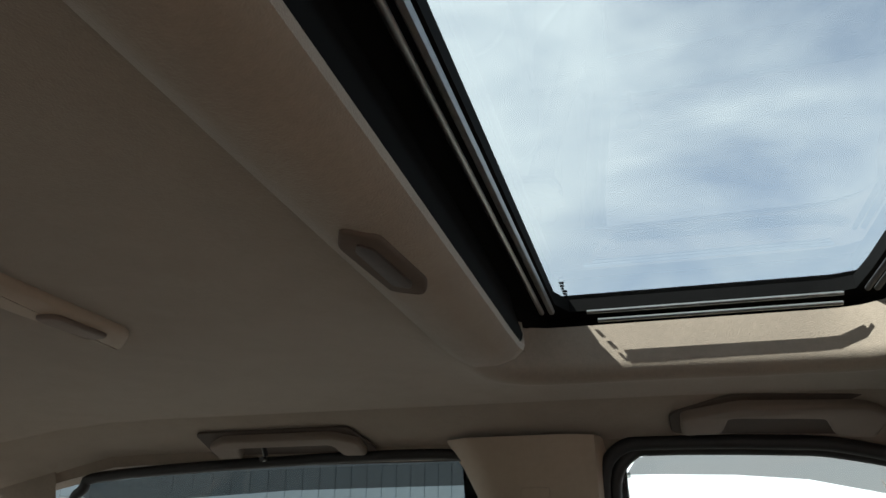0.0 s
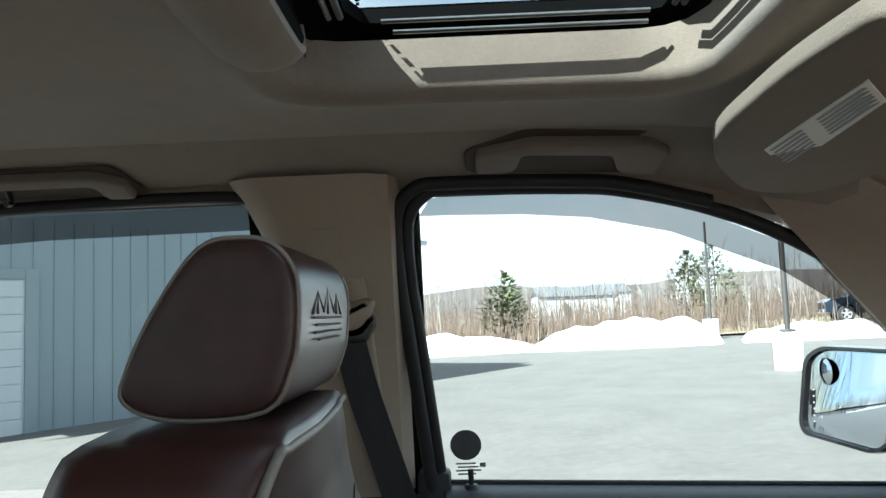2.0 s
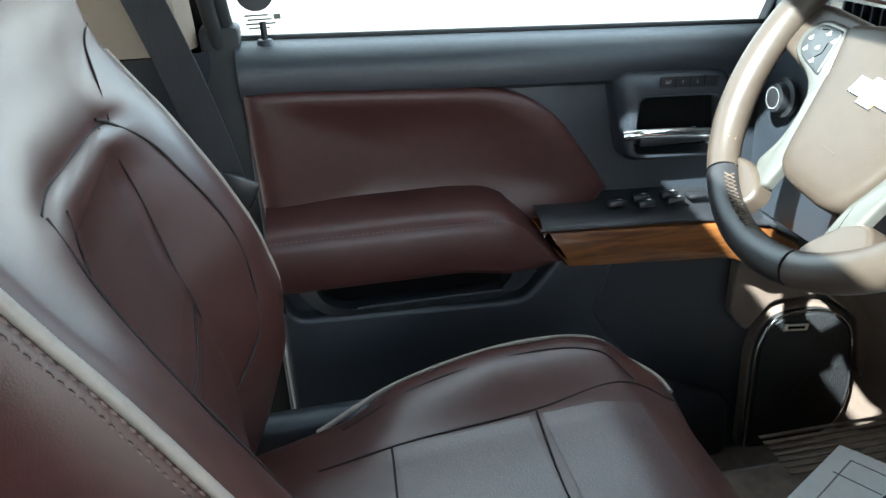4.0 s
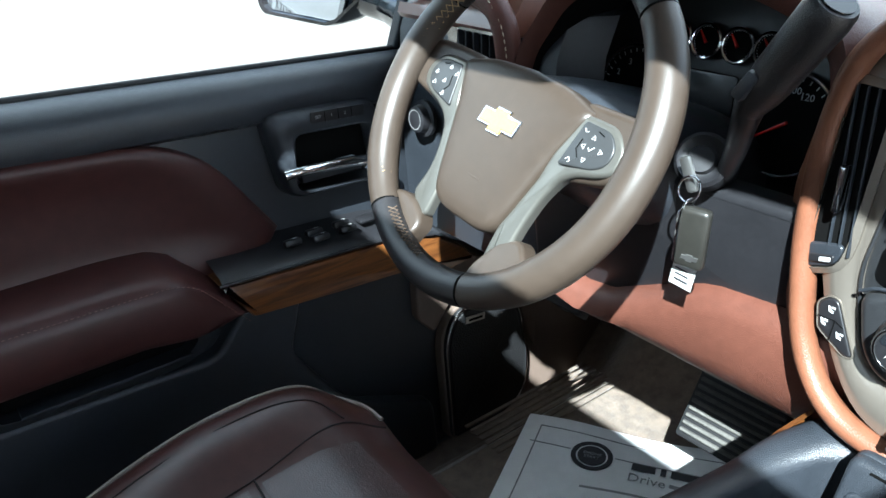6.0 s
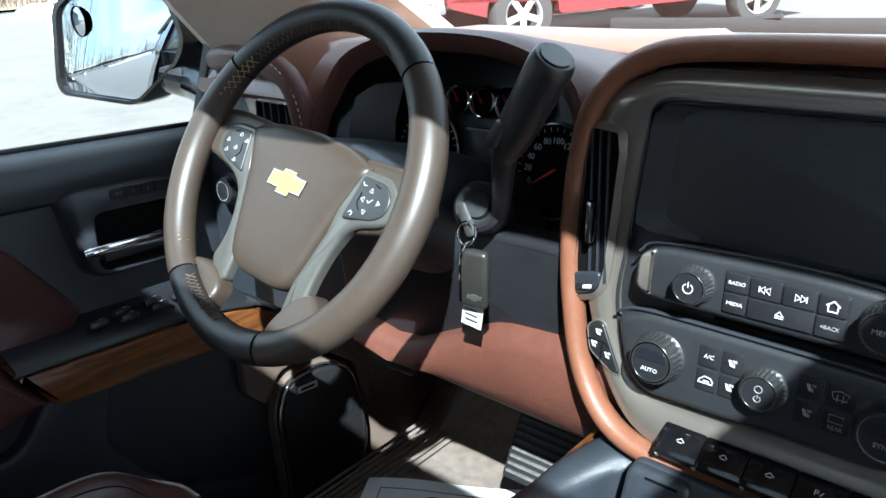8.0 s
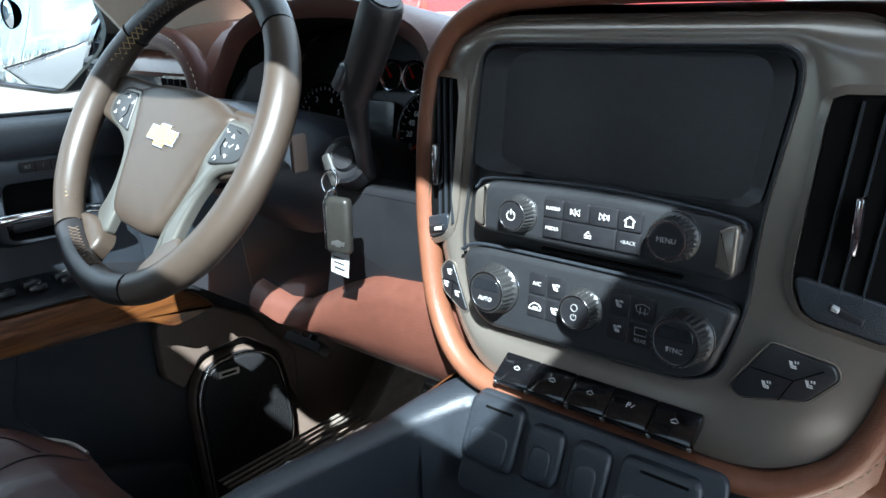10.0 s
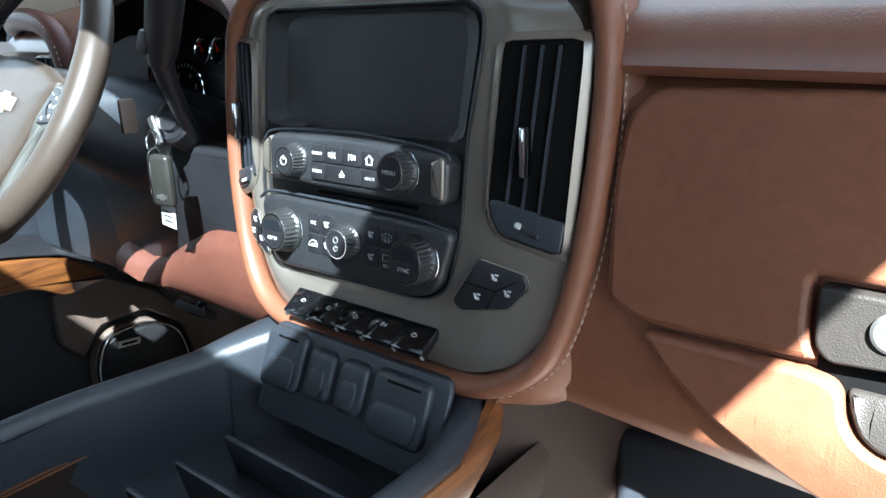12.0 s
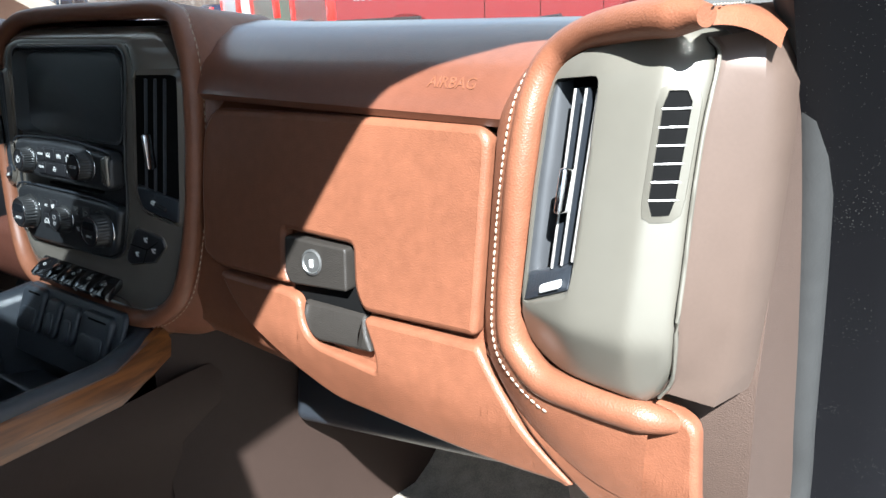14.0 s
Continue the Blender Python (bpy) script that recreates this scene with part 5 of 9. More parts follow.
# row of switches under the climate panel
row = thing("switch_row", "row of black push switches with chrome ends", "switch")
bm = bmesh.new()
plate(bm, rrect(-0.108, 0.108, 1.078, 1.112, 0.016), 0.010, 0.003, lambda u, v, w: stack_to(u, v, w - 0.012))
part("row_recess", bm, VOID, row)
for k in range(5):
    u = -0.0745 + 0.0373 * k
    m = Matrix.Translation(stack_to(u, 1.086, 0.014)) @ Matrix.Rotation(radians(34), 4, "X")
    bm = bmesh.new()
    vs = rbox(bm, (0, 0, 0), (0.0369, 0.030, 0.010), 0.0016, 2)
    bmesh.ops.transform(bm, matrix=m, verts=bm.verts)
    sw = part("push_switch", bm, PIANO, row)
    for e in (-1, 1):
        if (k, e) in ((0, 1), (2, -1), (2, 1), (4, -1), (4, 1), (0, -1)):
            bm = bmesh.new()
            rbox(bm, (e * 0.0168, -0.0146, -0.001), (0.0030, 0.003, 0.0060), 0.001, 2)
            bmesh.ops.transform(bm, matrix=m, verts=bm.verts)
            part("chrome_end", bm, STEEL, sw, "chrome switch end")
    st = lambda a, b_, c: m @ Vector((a * 0.55, b_ * 0.55 + 0.002, 0.0053 + c))
    icon("switch_sign", [[(-0.006, -0.002), (0, 0.003), (0.006, -0.002)], [(-0.004, -0.004), (0.004, -0.004)]] if k != 3 else [[(-0.006, -0.004), (-0.006, 0.004), (-0.002, 0.004), (-0.002, 0), (-0.006, 0)], [(0.001, -0.003), (0.005, 0.003)]], st, WHITE_INK, sw, 0.0004)


# ---- centre console ----
console = thing("floor_console", "charcoal floor console with an open tray and wood sides", "console")
RIMZ = 1.028
# brown plastic, darkened in its colour for shade that isn't cast on the shroud
SHADED_BROWN = material("shaded_brown_plastic", (0.030, 0.0195, 0.0155), 0.6, spec=0.15, grain=0.08, scale=120, bump=0.3, bump_scale=900, cells=True)


def rim_z(y):
    return RIMZ + 0.022 * max(0, (y - 0.56) / 0.1) ** 1.5 - 0.03 * max(0, 0.45 - y)


C_OUT = rounded([(-0.205, -0.30), (0.172, -0.30), (0.172, 0.58), (0.158, 0.645), (0.11, 0.666), (-0.11, 0.676), (-0.150, 0.670), (-0.176, 0.62), (-0.205, 0.42)], 0.02)
C_IN = rounded([(-0.182, -0.25), (0.148, -0.25), (0.148, 0.56), (0.130, 0.632), (-0.118, 0.640), (-0.152, 0.58), (-0.182, 0.41)], 0.02)
bm = bmesh.new()
cc2 = (0.005, 0.40)
o_, i_ = ring_points(dense(C_OUT, 0.03), 120, cc2), ring_points(dense(C_IN, 0.03), 120, cc2)
ct = lambda p, dz: Vector((p.x, p.y, rim_z(p.y) + dz))
rows = [[ct(p, -0.03) for p in o_], [ct(p, -0.010) for p in o_]] + [[ct(a.lerp(b, 0.5 - 0.5 * math.cos(k * math.pi / 8)), -0.010 + 0.012 * math.sin(k * math.pi / 8)) for a, b in zip(o_, i_)] for k in range(1, 8)] + [
        [ct(p, -0.012) for p in i_], [Vector((p.x, p.y - 0.02 if p.y > 0.6 else p.y, 0.925)) for p in i_]]
loft(bm, rows, True, (False, True))
part("tray", bm, DARK, console)
for s in (-1, 1):
    bm = bmesh.new()
    xo = 0.172 if s > 0 else -0.180
    rows = []
    for y, dx in ((-0.30, 0), (0.0, 0), (0.3, 0), (0.5, 0), (0.58, -0.002), (0.63, -0.010), (0.668, -0.020)):
        up = 0.0 if y < 0.6 else 0.006
        rows.append([Vector((xo + s * (dx + w), y + (0.0 if w < 0.001 else 0.0), rim_z(y) - 0.010 + up - h)) for w, h in ((-0.004, 0.0), (0.003, 0.004), (0.006, 0.025), (0.003, 0.046), (-0.004, 0.050))])
    loft(bm, rows, False)
    part("wood_side", bm, WOOD, console, "open-pore wood strip")
    bm = bmesh.new()
    rows = []
    for y in (-0.30, 0.1, 0.40, 0.55, 0.66, 0.72):
        rows.append([Vector((xo + s * w, y - 0.12 * max(0, h - 0.2) * 0, rim_z(min(y, 0.6)) - 0.06 - h)) for w, h in ((-0.002, -0.002), (0.0, 0.02), (-0.004, 0.06), (-0.022, 0.10), (-0.030, 0.2), (-0.012, 0.36))])
    loft(bm, rows, False)
    part("side_panel", bm, SHADED_BROWN, console, "brown plastic side")
    # broad lower shroud that runs to the dashboard
    bm = bmesh.new()
    rows = []
    for y, w in ((0.64, -0.02), (0.70, 0.0), (0.80, 0.02), (0.95, 0.045), (1.1, 0.06)):
        rows.append([Vector((xo + s * (w + d), y, z)) for d, z in ((0.0, 1.03), (-0.004, 0.96), (-0.010, 0.86), (0.0, 0.76), (0.01, 0.63))])
    loft(bm, rows, False)
    part("lower_shroud", bm, SHADED_BROWN, console, "brown plastic shroud")
# outlet covers on the front slope
OUTY = 0.612
out_to = lambda u, v, w: Vector((u, OUTY + 0.45 * (v - 1.03) - w, v))
bm = bmesh.new()
plate(bm, rrect(-0.104, 0.134, 0.975, 1.062, 0.012), 0.006, 0.003, lambda u, v, w: out_to(u, v, w - 0.004))
part("outlet_panel", bm, DARK, console)
for u0, u1, v0, v1, slot in ((-0.104, -0.046, 1.004, 1.060, True), (-0.038, -0.002, 1.007, 1.053, False), (0.006, 0.042, 1.007, 1.053, False), (0.050, 0.118, 1.000, 1.056, True)):
    oc = thing("outlet_cover", "charcoal hinged power outlet cover on the console", "cover", group="outlet covers")
    bm = bmesh.new()
    plate(bm, rrect(u0, u1, v0, v1, 0.010), 0.010, 0.005, out_to, 4)
    part("lid", bm, DARK, oc)
    bm = bmesh.new()
    plate(bm, rrect(u0 + 0.008, u1 - 0.008, v0 + 0.005, v0 + 0.032, 0.009), 0.0125, 0.002, out_to, 3)
    part("finger_pad", bm, DARK, oc)
    if slot:
        bm = bmesh.new()
        plate(bm, rrect(u0 + 0.018, u1 - 0.010, v1 - 0.007, v1 - 0.005, 0.0005, 1), 0.0108, 0.0002, out_to, 1)
        part("lid_slot", bm, VOID, oc)
# dividers and cup holder
for k, y in enumerate((0.545, 0.49, 0.44)):
    box_part("tray_rib", (0.005, y, 0.945), (0.20, 0.006, 0.05), DARK, console, 0.002, 2, (12, 0, 0))
cup = thing("cup_holder", "round cup holder with a chrome rim", "cup holder")
bm = bmesh.new()
lathe(bm, [(0.046, 0.004), (0.049, 0.0085), (0.045, 0.012), (0.041, 0.010), (0.040, 0.0)], 40, Matrix.Translation((-0.02, 0.36, 0.955)), (False, False))
part("chrome_rim", bm, CHROME, cup)
bm = bmesh.new()
lathe(bm, [(0.060, 0.0), (0.046, 0.006), (0.040, 0.0), (0.036, -0.028)], 40, Matrix.Translation((-0.02, 0.36, 0.955)), (False, True))
part("cup_well", bm, BLACK, cup)

# ---- steering wheel ----
WC = Vector((-0.447, 0.552, 1.281))
WT = radians(31.3)
WM = Matrix.Translation(WC) @ Matrix(((1, 0, 0, 0), (0, math.sin(WT), -math.cos(WT), 0), (0, math.cos(WT), math.sin(WT), 0), (0, 0, 0, 1))) @ Matrix.Rotation(radians(-6.5), 4, "Z") @ Matrix.Scale(0.92, 4)
wto = lambda u, v, w: WM @ Vector((u, v, w))
TAN = material("taupe_wheel_leather", (0.048, 0.035, 0.026), 0.40, spec=0.5, grain=0.12, scale=80, bump=0.08, bump_scale=900, cells=True, rough_var=0.06)
wheel = thing("steering_wheel", "brown and black leather steering wheel with four spokes", "steering wheel")
R = 0.187
RW0 = 0.017  # the rim stands proud of the hub


def rim_arc(a0, a1, n):
    return [wto(R * math.cos(radians(a0 + (a1 - a0) * i / n)), R * math.sin(radians(a0 + (a1 - a0) * i / n)), RW0) for i in range(n + 1)]


BLACK_LEATHER = material("black_leather", (0.016, 0.015, 0.016), 0.36, grain=0.2, scale=90, bump=0.25, bump_scale=900, cells=True)
for name, a0, a1, mat, lab in (("rim_grip", -68, 49, TAN, "brown leather grip"), ("rim_top", 49, 148, BLACK_LEATHER, "black leather top"), ("rim_grip", 148, 235, TAN, "brown leather grip"), ("rim_base", 235, 292, BLACK_LEATHER, "black leather base")):
    bm = bmesh.new()
    path = rim_arc(a0, a1, 36)
    n = len(path)
    rs = [0.0158 + (0.0022 if mat is TAN else 0) * min(1, 4 * min(i, n - 1 - i) / n) for i in range(n)]
    sweep(bm, path, rs, 16, False, (1.06, 0.98), up=WM.to_3x3() @ Vector((0, 0, 1)))
    part(name, bm, mat, wheel, lab, angle=70)
for a in (49, 148, 235, 292):
    p = wto(R * math.cos(radians(a)), R * math.sin(radians(a)), RW0)
    t = (WM.to_3x3() @ Vector((-math.sin(radians(a)), math.cos(radians(a)), 0)))
    tube("rim_joint", [p - t * 0.0008, p + t * 0.0008], 0.0168, VOID, wheel, 16)


def lacing(a0, a1, n, mat=THREAD):
    """Crossed lacing along the rim's inner side."""
    bm = bmesh.new()
    for flip in (1, -1):
        pts = []
        for i in range(n + 1):
            a = radians(a0 + (a1 - a0) * i / n)
            tilt = radians(62) + (0.30 if (i % 2) * 2 - 1 == flip else -0.30)
            rr = 0.0186
            pts.append(wto((R - rr * math.sin(tilt)) * math.cos(a), (R - rr * math.sin(tilt)) * math.sin(a), RW0 + rr * math.cos(tilt)))
        sweep(bm, pts, 0.0008, 5)
    return part("lacing", bm, mat, wheel)


GOLD_THREAD = material("gold_thread", (0.36, 0.25, 0.12), 0.7, grain=0.25, scale=500)
BROWN_THREAD = material("dim_brown_thread", (0.11, 0.075, 0.05), 0.7, grain=0.25, scale=500)
lacing(140, 178, 13, GOLD_THREAD)
lacing(190, 224, 16, GOLD_THREAD)
lacing(-20, 8, 8, GOLD_THREAD)
lacing(60, 138, 31, BROWN_THREAD)
lacing(240, 268, 14, BROWN_THREAD)
# hub pad
hub = dense(rounded([(-0.106, 0.040), (-0.060, 0.053), (0.0, 0.057), (0.060, 0.053), (0.106, 0.040), (0.098, 0.022), (0.084, -0.012), (0.073, -0.050), (0.062, -0.090), (0.052, -0.112), (0.030, -0.119), (-0.030, -0.119), (-0.052, -0.112), (-0.062, -0.090), (-0.073, -0.050), (-0.084, -0.012), (-0.098, 0.022)], 0.012), 0.006)
bm = bmesh.new()
loops = []
cxy = Vector((0, -0.025))
for f, w in ((1.0, -0.018), (1.0, 0.000), (0.985, 0.006), (0.955, 0.0095), (0.90, 0.0118), (0.78, 0.0134), (0.60, 0.0146), (0.35, 0.0152), (0.12, 0.0154)):
    loops.append([wto(q.x, q.y, w) for q in (cxy.lerp(Vector(p), f) for p in hub)])
loft(bm, loops, True, (False, True))
part("hub_pad", bm, TAN, wheel, "brown leather hub pad")
# spokes: silver surrounds with switch pads
WHEEL_SILVER = material("satin_nickel_trim", (0.150, 0.145, 0.128), 0.32, metal=0.6, grain=0.05, scale=90)
PAD_GREY = material("pad_grey", (0.032, 0.033, 0.034), 0.4, grain=0.08, scale=200)
for s in (-1, 1):
    bm = bmesh.new()
    sp_o = rounded([(s * 0.080, 0.050), (s * 0.150, 0.052), (s * 0.178, 0.046), (s * 0.180, -0.008), (s * 0.150, -0.016), (s * 0.086, -0.034), (s * 0.062, -0.006)], 0.012)
    plate(bm, sp_o, 0.014, 0.008, lambda u, v, w: wto(u, v, w - 0.012 + 0.012 * max(0.0, (abs(u) - 0.14) / 0.04)), 4)
    part("side_spoke", bm, TAN, wheel)
    bm = bmesh.new()
    so = rounded([(s * 0.096, 0.037), (s * 0.140, 0.037), (s * 0.160, 0.018), (s * 0.158, -0.004), (s * 0.140, -0.014), (s * 0.116, -0.021), (s * 0.099, -0.032), (s * 0.089, -0.055), (s * 0.083, -0.088), (s * (0.082 if s > 0 else 0.092), -0.122), (s * 0.070, -0.146), (s * 0.054, -0.138), (s * 0.053, -0.100), (s * 0.064, -0.052), (s * 0.080, -0.012)], [0.006, 0.016, 0.012, 0.01, 0.01, 0.015, 0.02, 0.02, 0.02, 0.006, 0.004, 0.004, 0.03, 0.03, 0.01])
    plate(bm, so, 0.013, 0.005, lambda u, v, w: wto(u, v, w - 0.003 - 0.006 * max(0.0, min(1.0, (-0.01 - v) / 0.03))), 4)
    part("spoke_trim", bm, WHEEL_SILVER, wheel, "silver spoke with switch surround")
    bm = bmesh.new()
    plate(bm, rounded([(s * 0.101, 0.031), (s * 0.136, 0.030), (s * 0.149, 0.016), (s * 0.147, 0.000), (s * 0.134, -0.009), (s * 0.092, -0.018)], [0.004, 0.012, 0.008, 0.01, 0.008, 0.004]), 0.0118, 0.002, lambda u, v, w: wto(u, v, w))
    pad = part("switch_pad", bm, PAD_GREY, wheel, "charcoal switch pad")
    pt = lambda a, b, w: wto(a, b, 0.0119 + w)
    if s > 0:
        signs = [[(0.120, 0.021), (0.1175, 0.017), (0.1225, 0.017), (0.120, 0.021)], [(0.120, -0.006), (0.1175, -0.002), (0.1225, -0.002), (0.120, -0.006)], [(0.110, 0.008), (0.114, 0.0105), (0.114, 0.0055), (0.110, 0.008)], [(0.137, 0.009), (0.133, 0.0115), (0.133, 0.0065), (0.137, 0.009)],
                 [(0.119, 0.0085), (0.1215, 0.006), (0.126, 0.011)], [(0.105, 0.024), (0.108, 0.021), (0.111, 0.022)], [(0.100, -0.010), (0.103, -0.007), (0.106, -0.010), (0.104, -0.012)]]
    else:
        signs = [[(-u - 0.0028, v - 0.002), (-u + 0.0005, v + 0.0025), (-u + 0.0028, v - 0.001), (-u - 0.001, v - 0.0025)] for u, v in ((0.116, 0.023), (0.102, 0.018), (0.118, 0.006), (0.137, 0.012), (0.134, 0.000), (0.112, -0.008))]
    for sg in signs:
        icon("pad_sign", [sg], pt, WHITE_INK, pad, 0.0005)
    icon("pad_groove", [[(s * u, v) for u, v in ((0.108, 0.014), (0.106, 0.003), (0.112, -0.004))], [(s * u, v) for u, v in ((0.130, 0.024), (0.122, 0.026))]], pt, VOID, pad, 0.0005)
    bm = bmesh.new()
    plate(bm, rounded([(0.066, -0.112), (0.092, -0.100), (0.132, -0.128), (0.108, -0.160), (0.056, -0.184), (0.050, -0.150)] if s > 0 else [(-0.066, -0.132), (-0.094, -0.126), (-0.134, -0.138), (-0.108, -0.162), (-0.056, -0.184), (-0.046, -0.150)], 0.012), 0.022, 0.006, lambda u, v, w: wto(u, v, w - 0.022 + 0.014 * max(0.0, min(1.0, (math.hypot(u, v) - 0.12) / 0.05))), 4)
    web = part("spoke_web", bm, TAN, wheel)
    if s < 0:
        continue
    bm = bmesh.new()
    for flip in (1, -1):
        sweep(bm, [wto(s * (0.094 + 0.0035 * flip * (1 if i % 2 else -1) - 0.0016 * i), -0.110 - 0.0048 * i, 0.0052 + 0.0007 * i) for i in range(9)], 0.0009, 5)
    part("web_lacing", bm, GOLD_THREAD, web)
# badge: a plain gold cross-bar in a chrome edge
bd = lambda d: [(-0.031 - d, 0.010 + d), (-0.013, 0.010 + d), (-0.011, 0.0155 + d), (0.013 + d, 0.0155 + d), (0.013, 0.010 + d), (0.035 + d, 0.010 + d), (0.031 + d, -0.008 - d), (0.012, -0.008 - d), (0.011, -0.0145 - d), (-0.014 - d, -0.0145 - d), (-0.012, -0.008 - d), (-0.035 - d, -0.008 - d)]
bm = bmesh.new()
plate(bm, bd(0.0022), 0.004, 0.001, lambda u, v, w: wto(u * 0.86, v * 0.86 - 0.008, 0.0140 + w), 1)
part("badge_edge", bm, CHROME, wheel, smooth=False)
bm = bmesh.new()
plate(bm, bd(-0.0005), 0.005, 0.001, lambda u, v, w: wto(u * 0.86, v * 0.86 - 0.008, 0.0140 + w), 1)
part("badge", bm, GOLD, wheel, "gold cross-bar badge", smooth=False)
bars("srs_mark", [(-0.010, 0.010, -0.072, -0.070), (-0.003, 0.003, -0.060, -0.058)], lambda u, v, w: wto(u, v, 0.0146 + w), TAN, wheel)

# ---- steering column ----
column = thing("steering_column", "black steering column shroud with ignition lock", "steering column")
bm = bmesh.new()
rows = []
for k in range(9):
    t = k / 8
    c = WC.lerp(Vector((-0.405, 0.86, 1.14)), 0.08 + 0.92 * t)
    wdt, hgt = 0.058 + 0.045 * math.sin(t * 2.4), 0.050 + 0.035 * math.sin(t * 2.2)
    rows.append([c + Vector((wdt * math.copysign(abs(math.cos(a)) ** 0.7, math.cos(a)), 0, hgt * math.copysign(abs(math.sin(a)) ** 0.7, math.sin(a)))) for a in [2 * math.pi * j / 24 for j in range(24)]])
loft(bm, rows, True, (True, True))
part("shroud", bm, DARK, column)
IG = Vector((-0.300, 0.652, 1.255))
IM = Matrix.Translation(IG) @ Matrix.Rotation(radians(62), 4, "X") @ Matrix.Rotation(radians(18), 4, "Y")
bm = bmesh.new()
lathe(bm, [(0.026, -0.05), (0.026, -0.004), (0.0225, 0.0), (0.019, -0.003), (0.014, -0.004), (0.012, 0.002), (0.010, 0.002)], 36, IM)
part("ignition_lock", bm, BLACK, column)
# tilt lever on the near side
bm = bmesh.new()
rbox(bm, (-0.333, 0.62, 1.262), (0.007, 0.02, 0.040), 0.003, 2, (0, 0, 0))
part("column_trim", bm, TAUPE_DARK, column)
shifter = thing("column_shifter", "black column shift lever with a thick grip", "shift lever")
sp_ = smooth_path([(-0.300, 0.690, 1.228), (-0.280, 0.664, 1.248), (-0.261, 0.642, 1.276), (-0.247, 0.625, 1.306), (-0.236, 0.614, 1.330)], 6)
tube("lever", sp_, [0.0085 + 0.005 * (i / len(sp_)) ** 2 for i in range(len(sp_))], BLACK, shifter, 14)
g0, g1 = Vector((-0.233, 0.613, 1.332)), Vector((-0.176, 0.598, 1.412))
gd = (g1 - g0)
gq = gd.to_track_quat("Z", "Y").to_matrix().to_4x4()
bm = bmesh.new()
lathe(bm, [(0.012, -0.012), (0.014, -0.004), (0.0165, 0.008), (0.018, 0.03), (0.019, gd.length - 0.012), (0.018, gd.length - 0.003), (0.016, gd.length), (0.014, gd.length)], 28, Matrix.Translation(g0) @ gq)
part("grip", bm, BLACK_LEATHER, shifter)
bm = bmesh.new()
lathe(bm, [(0.0135, gd.length - 0.001), (0.013, gd.length + 0.0015)], 28, Matrix.Translation(g0) @ gq, (False, True))
part("grip_cap", bm, PIANO, shifter)
box_part("rocker", (-0.231, 0.594, 1.346), (0.011, 0.010, 0.026), DARK, shifter, 0.003, 2, (0, 34, 0))
# turn signal and headlight knob on the far side
hl = thing("headlight_knob", "round black headlight knob", "switch")
bm = bmesh.new()
lathe(bm, [(0.027, 0), (0.027, 0.006), (0.021, 0.008), (0.019, 0.018), (0.016, 0.020)], 32, Matrix.Translation((-0.792, 0.694, 1.180)) @ Matrix.Rotation(radians(86), 4, "X"))
part("knob", bm, BLACK, hl)
bm = bmesh.new()
lathe(bm, [(0.0145, 0.0205), (0.0135, 0.0205)], 32, Matrix.Translation((-0.792, 0.694, 1.180)) @ Matrix.Rotation(radians(86), 4, "X"), (False, False))
part("knob_ring", bm, GREY_INK, hl)

# ---- keys ----
keys = thing("car_key", "car key with dark fob and paper tag in the ignition", "key")
kx, ky, kz = IG.x, IG.y - 0.030, IG.z
bm = bmesh.new()
rbox(bm, (kx + 0.004, ky + 0.008, kz - 0.008), (0.012, 0.006, 0.034), 0.003, 2, (0, -24, 0))
part("key_bow", bm, STEEL, keys)
ring_c = Vector((kx + 0.014, ky - 0.004, kz - 0.016))
tube("key_ring", [ring_c + Vector((0.011 * math.cos(a), 0.004 * math.sin(a), 0.011 * math.sin(a))) for a in [2 * math.pi * i / 24 for i in range(24)]], 0.0012, CHROME, keys, 6, True, up=(0, 1, 0))
tube("key_ring", [ring_c + Vector((0.0 + 0.002 * math.sin(a), 0.008 * math.cos(a), -0.018 + 0.009 * math.sin(a))) for a in [2 * math.pi * i / 20 for i in range(20)]], 0.0012, CHROME, keys, 6, True, up=(1, 0, 0))
fo = Vector((kx + 0.022, ky - 0.002, kz - 0.062))
FM = Matrix.Translation(fo) @ Matrix.Rotation(radians(2), 4, "Y") @ Matrix.Rotation(radians(12), 4, "Z")
bm = bmesh.new()
rbox(bm, (0, 0, 0), (0.029, 0.013, 0.060), 0.005, 3)
bmesh.ops.transform(bm, matrix=FM, verts=bm.verts)
fob = part("fob", bm, material("fob_plastic", (0.022, 0.021, 0.018), 0.35, grain=0.2, scale=200), keys, "dark flip-key fob")
bm = bmesh.new()
rbox(bm, (-0.0135, 0, 0.0), (0.004, 0.0136, 0.052), 0.0015, 2)
bmesh.ops.transform(bm, matrix=FM, verts=bm.verts)
part("fob_edge", bm, CHROME, fob)
bm = bmesh.new()
plate(bm, [(x * 0.24, z * 0.24) for x, z in bd(0)], 0.0008, 0.0002, lambda u, v, w: FM @ Vector((u + 0.002, -0.0065 - w, v - 0.018)), 1)
part("fob_badge", bm, STEEL, fob, smooth=False)
TAG = material("tag_paper", (0.45, 0.445, 0.43), 0.8, grain=0.1, scale=60)
bm = bmesh.new()
rbox(bm, (kx + 0.012, ky + 0.004, kz - 0.107), (0.024, 0.0006, 0.028), 0.0002, 1, (4, 10, 8))
tag = part("paper_tag", bm, TAG, keys, "white paper tag")
for k in range(3):
    box_part("tag_mark", (kx + 0.011, ky + 0.0034, kz - 0.101 - 0.006 * k), (0.014, 0.0008, 0.0016), INK, tag, 0.0001, 1, (4, 10, 8))

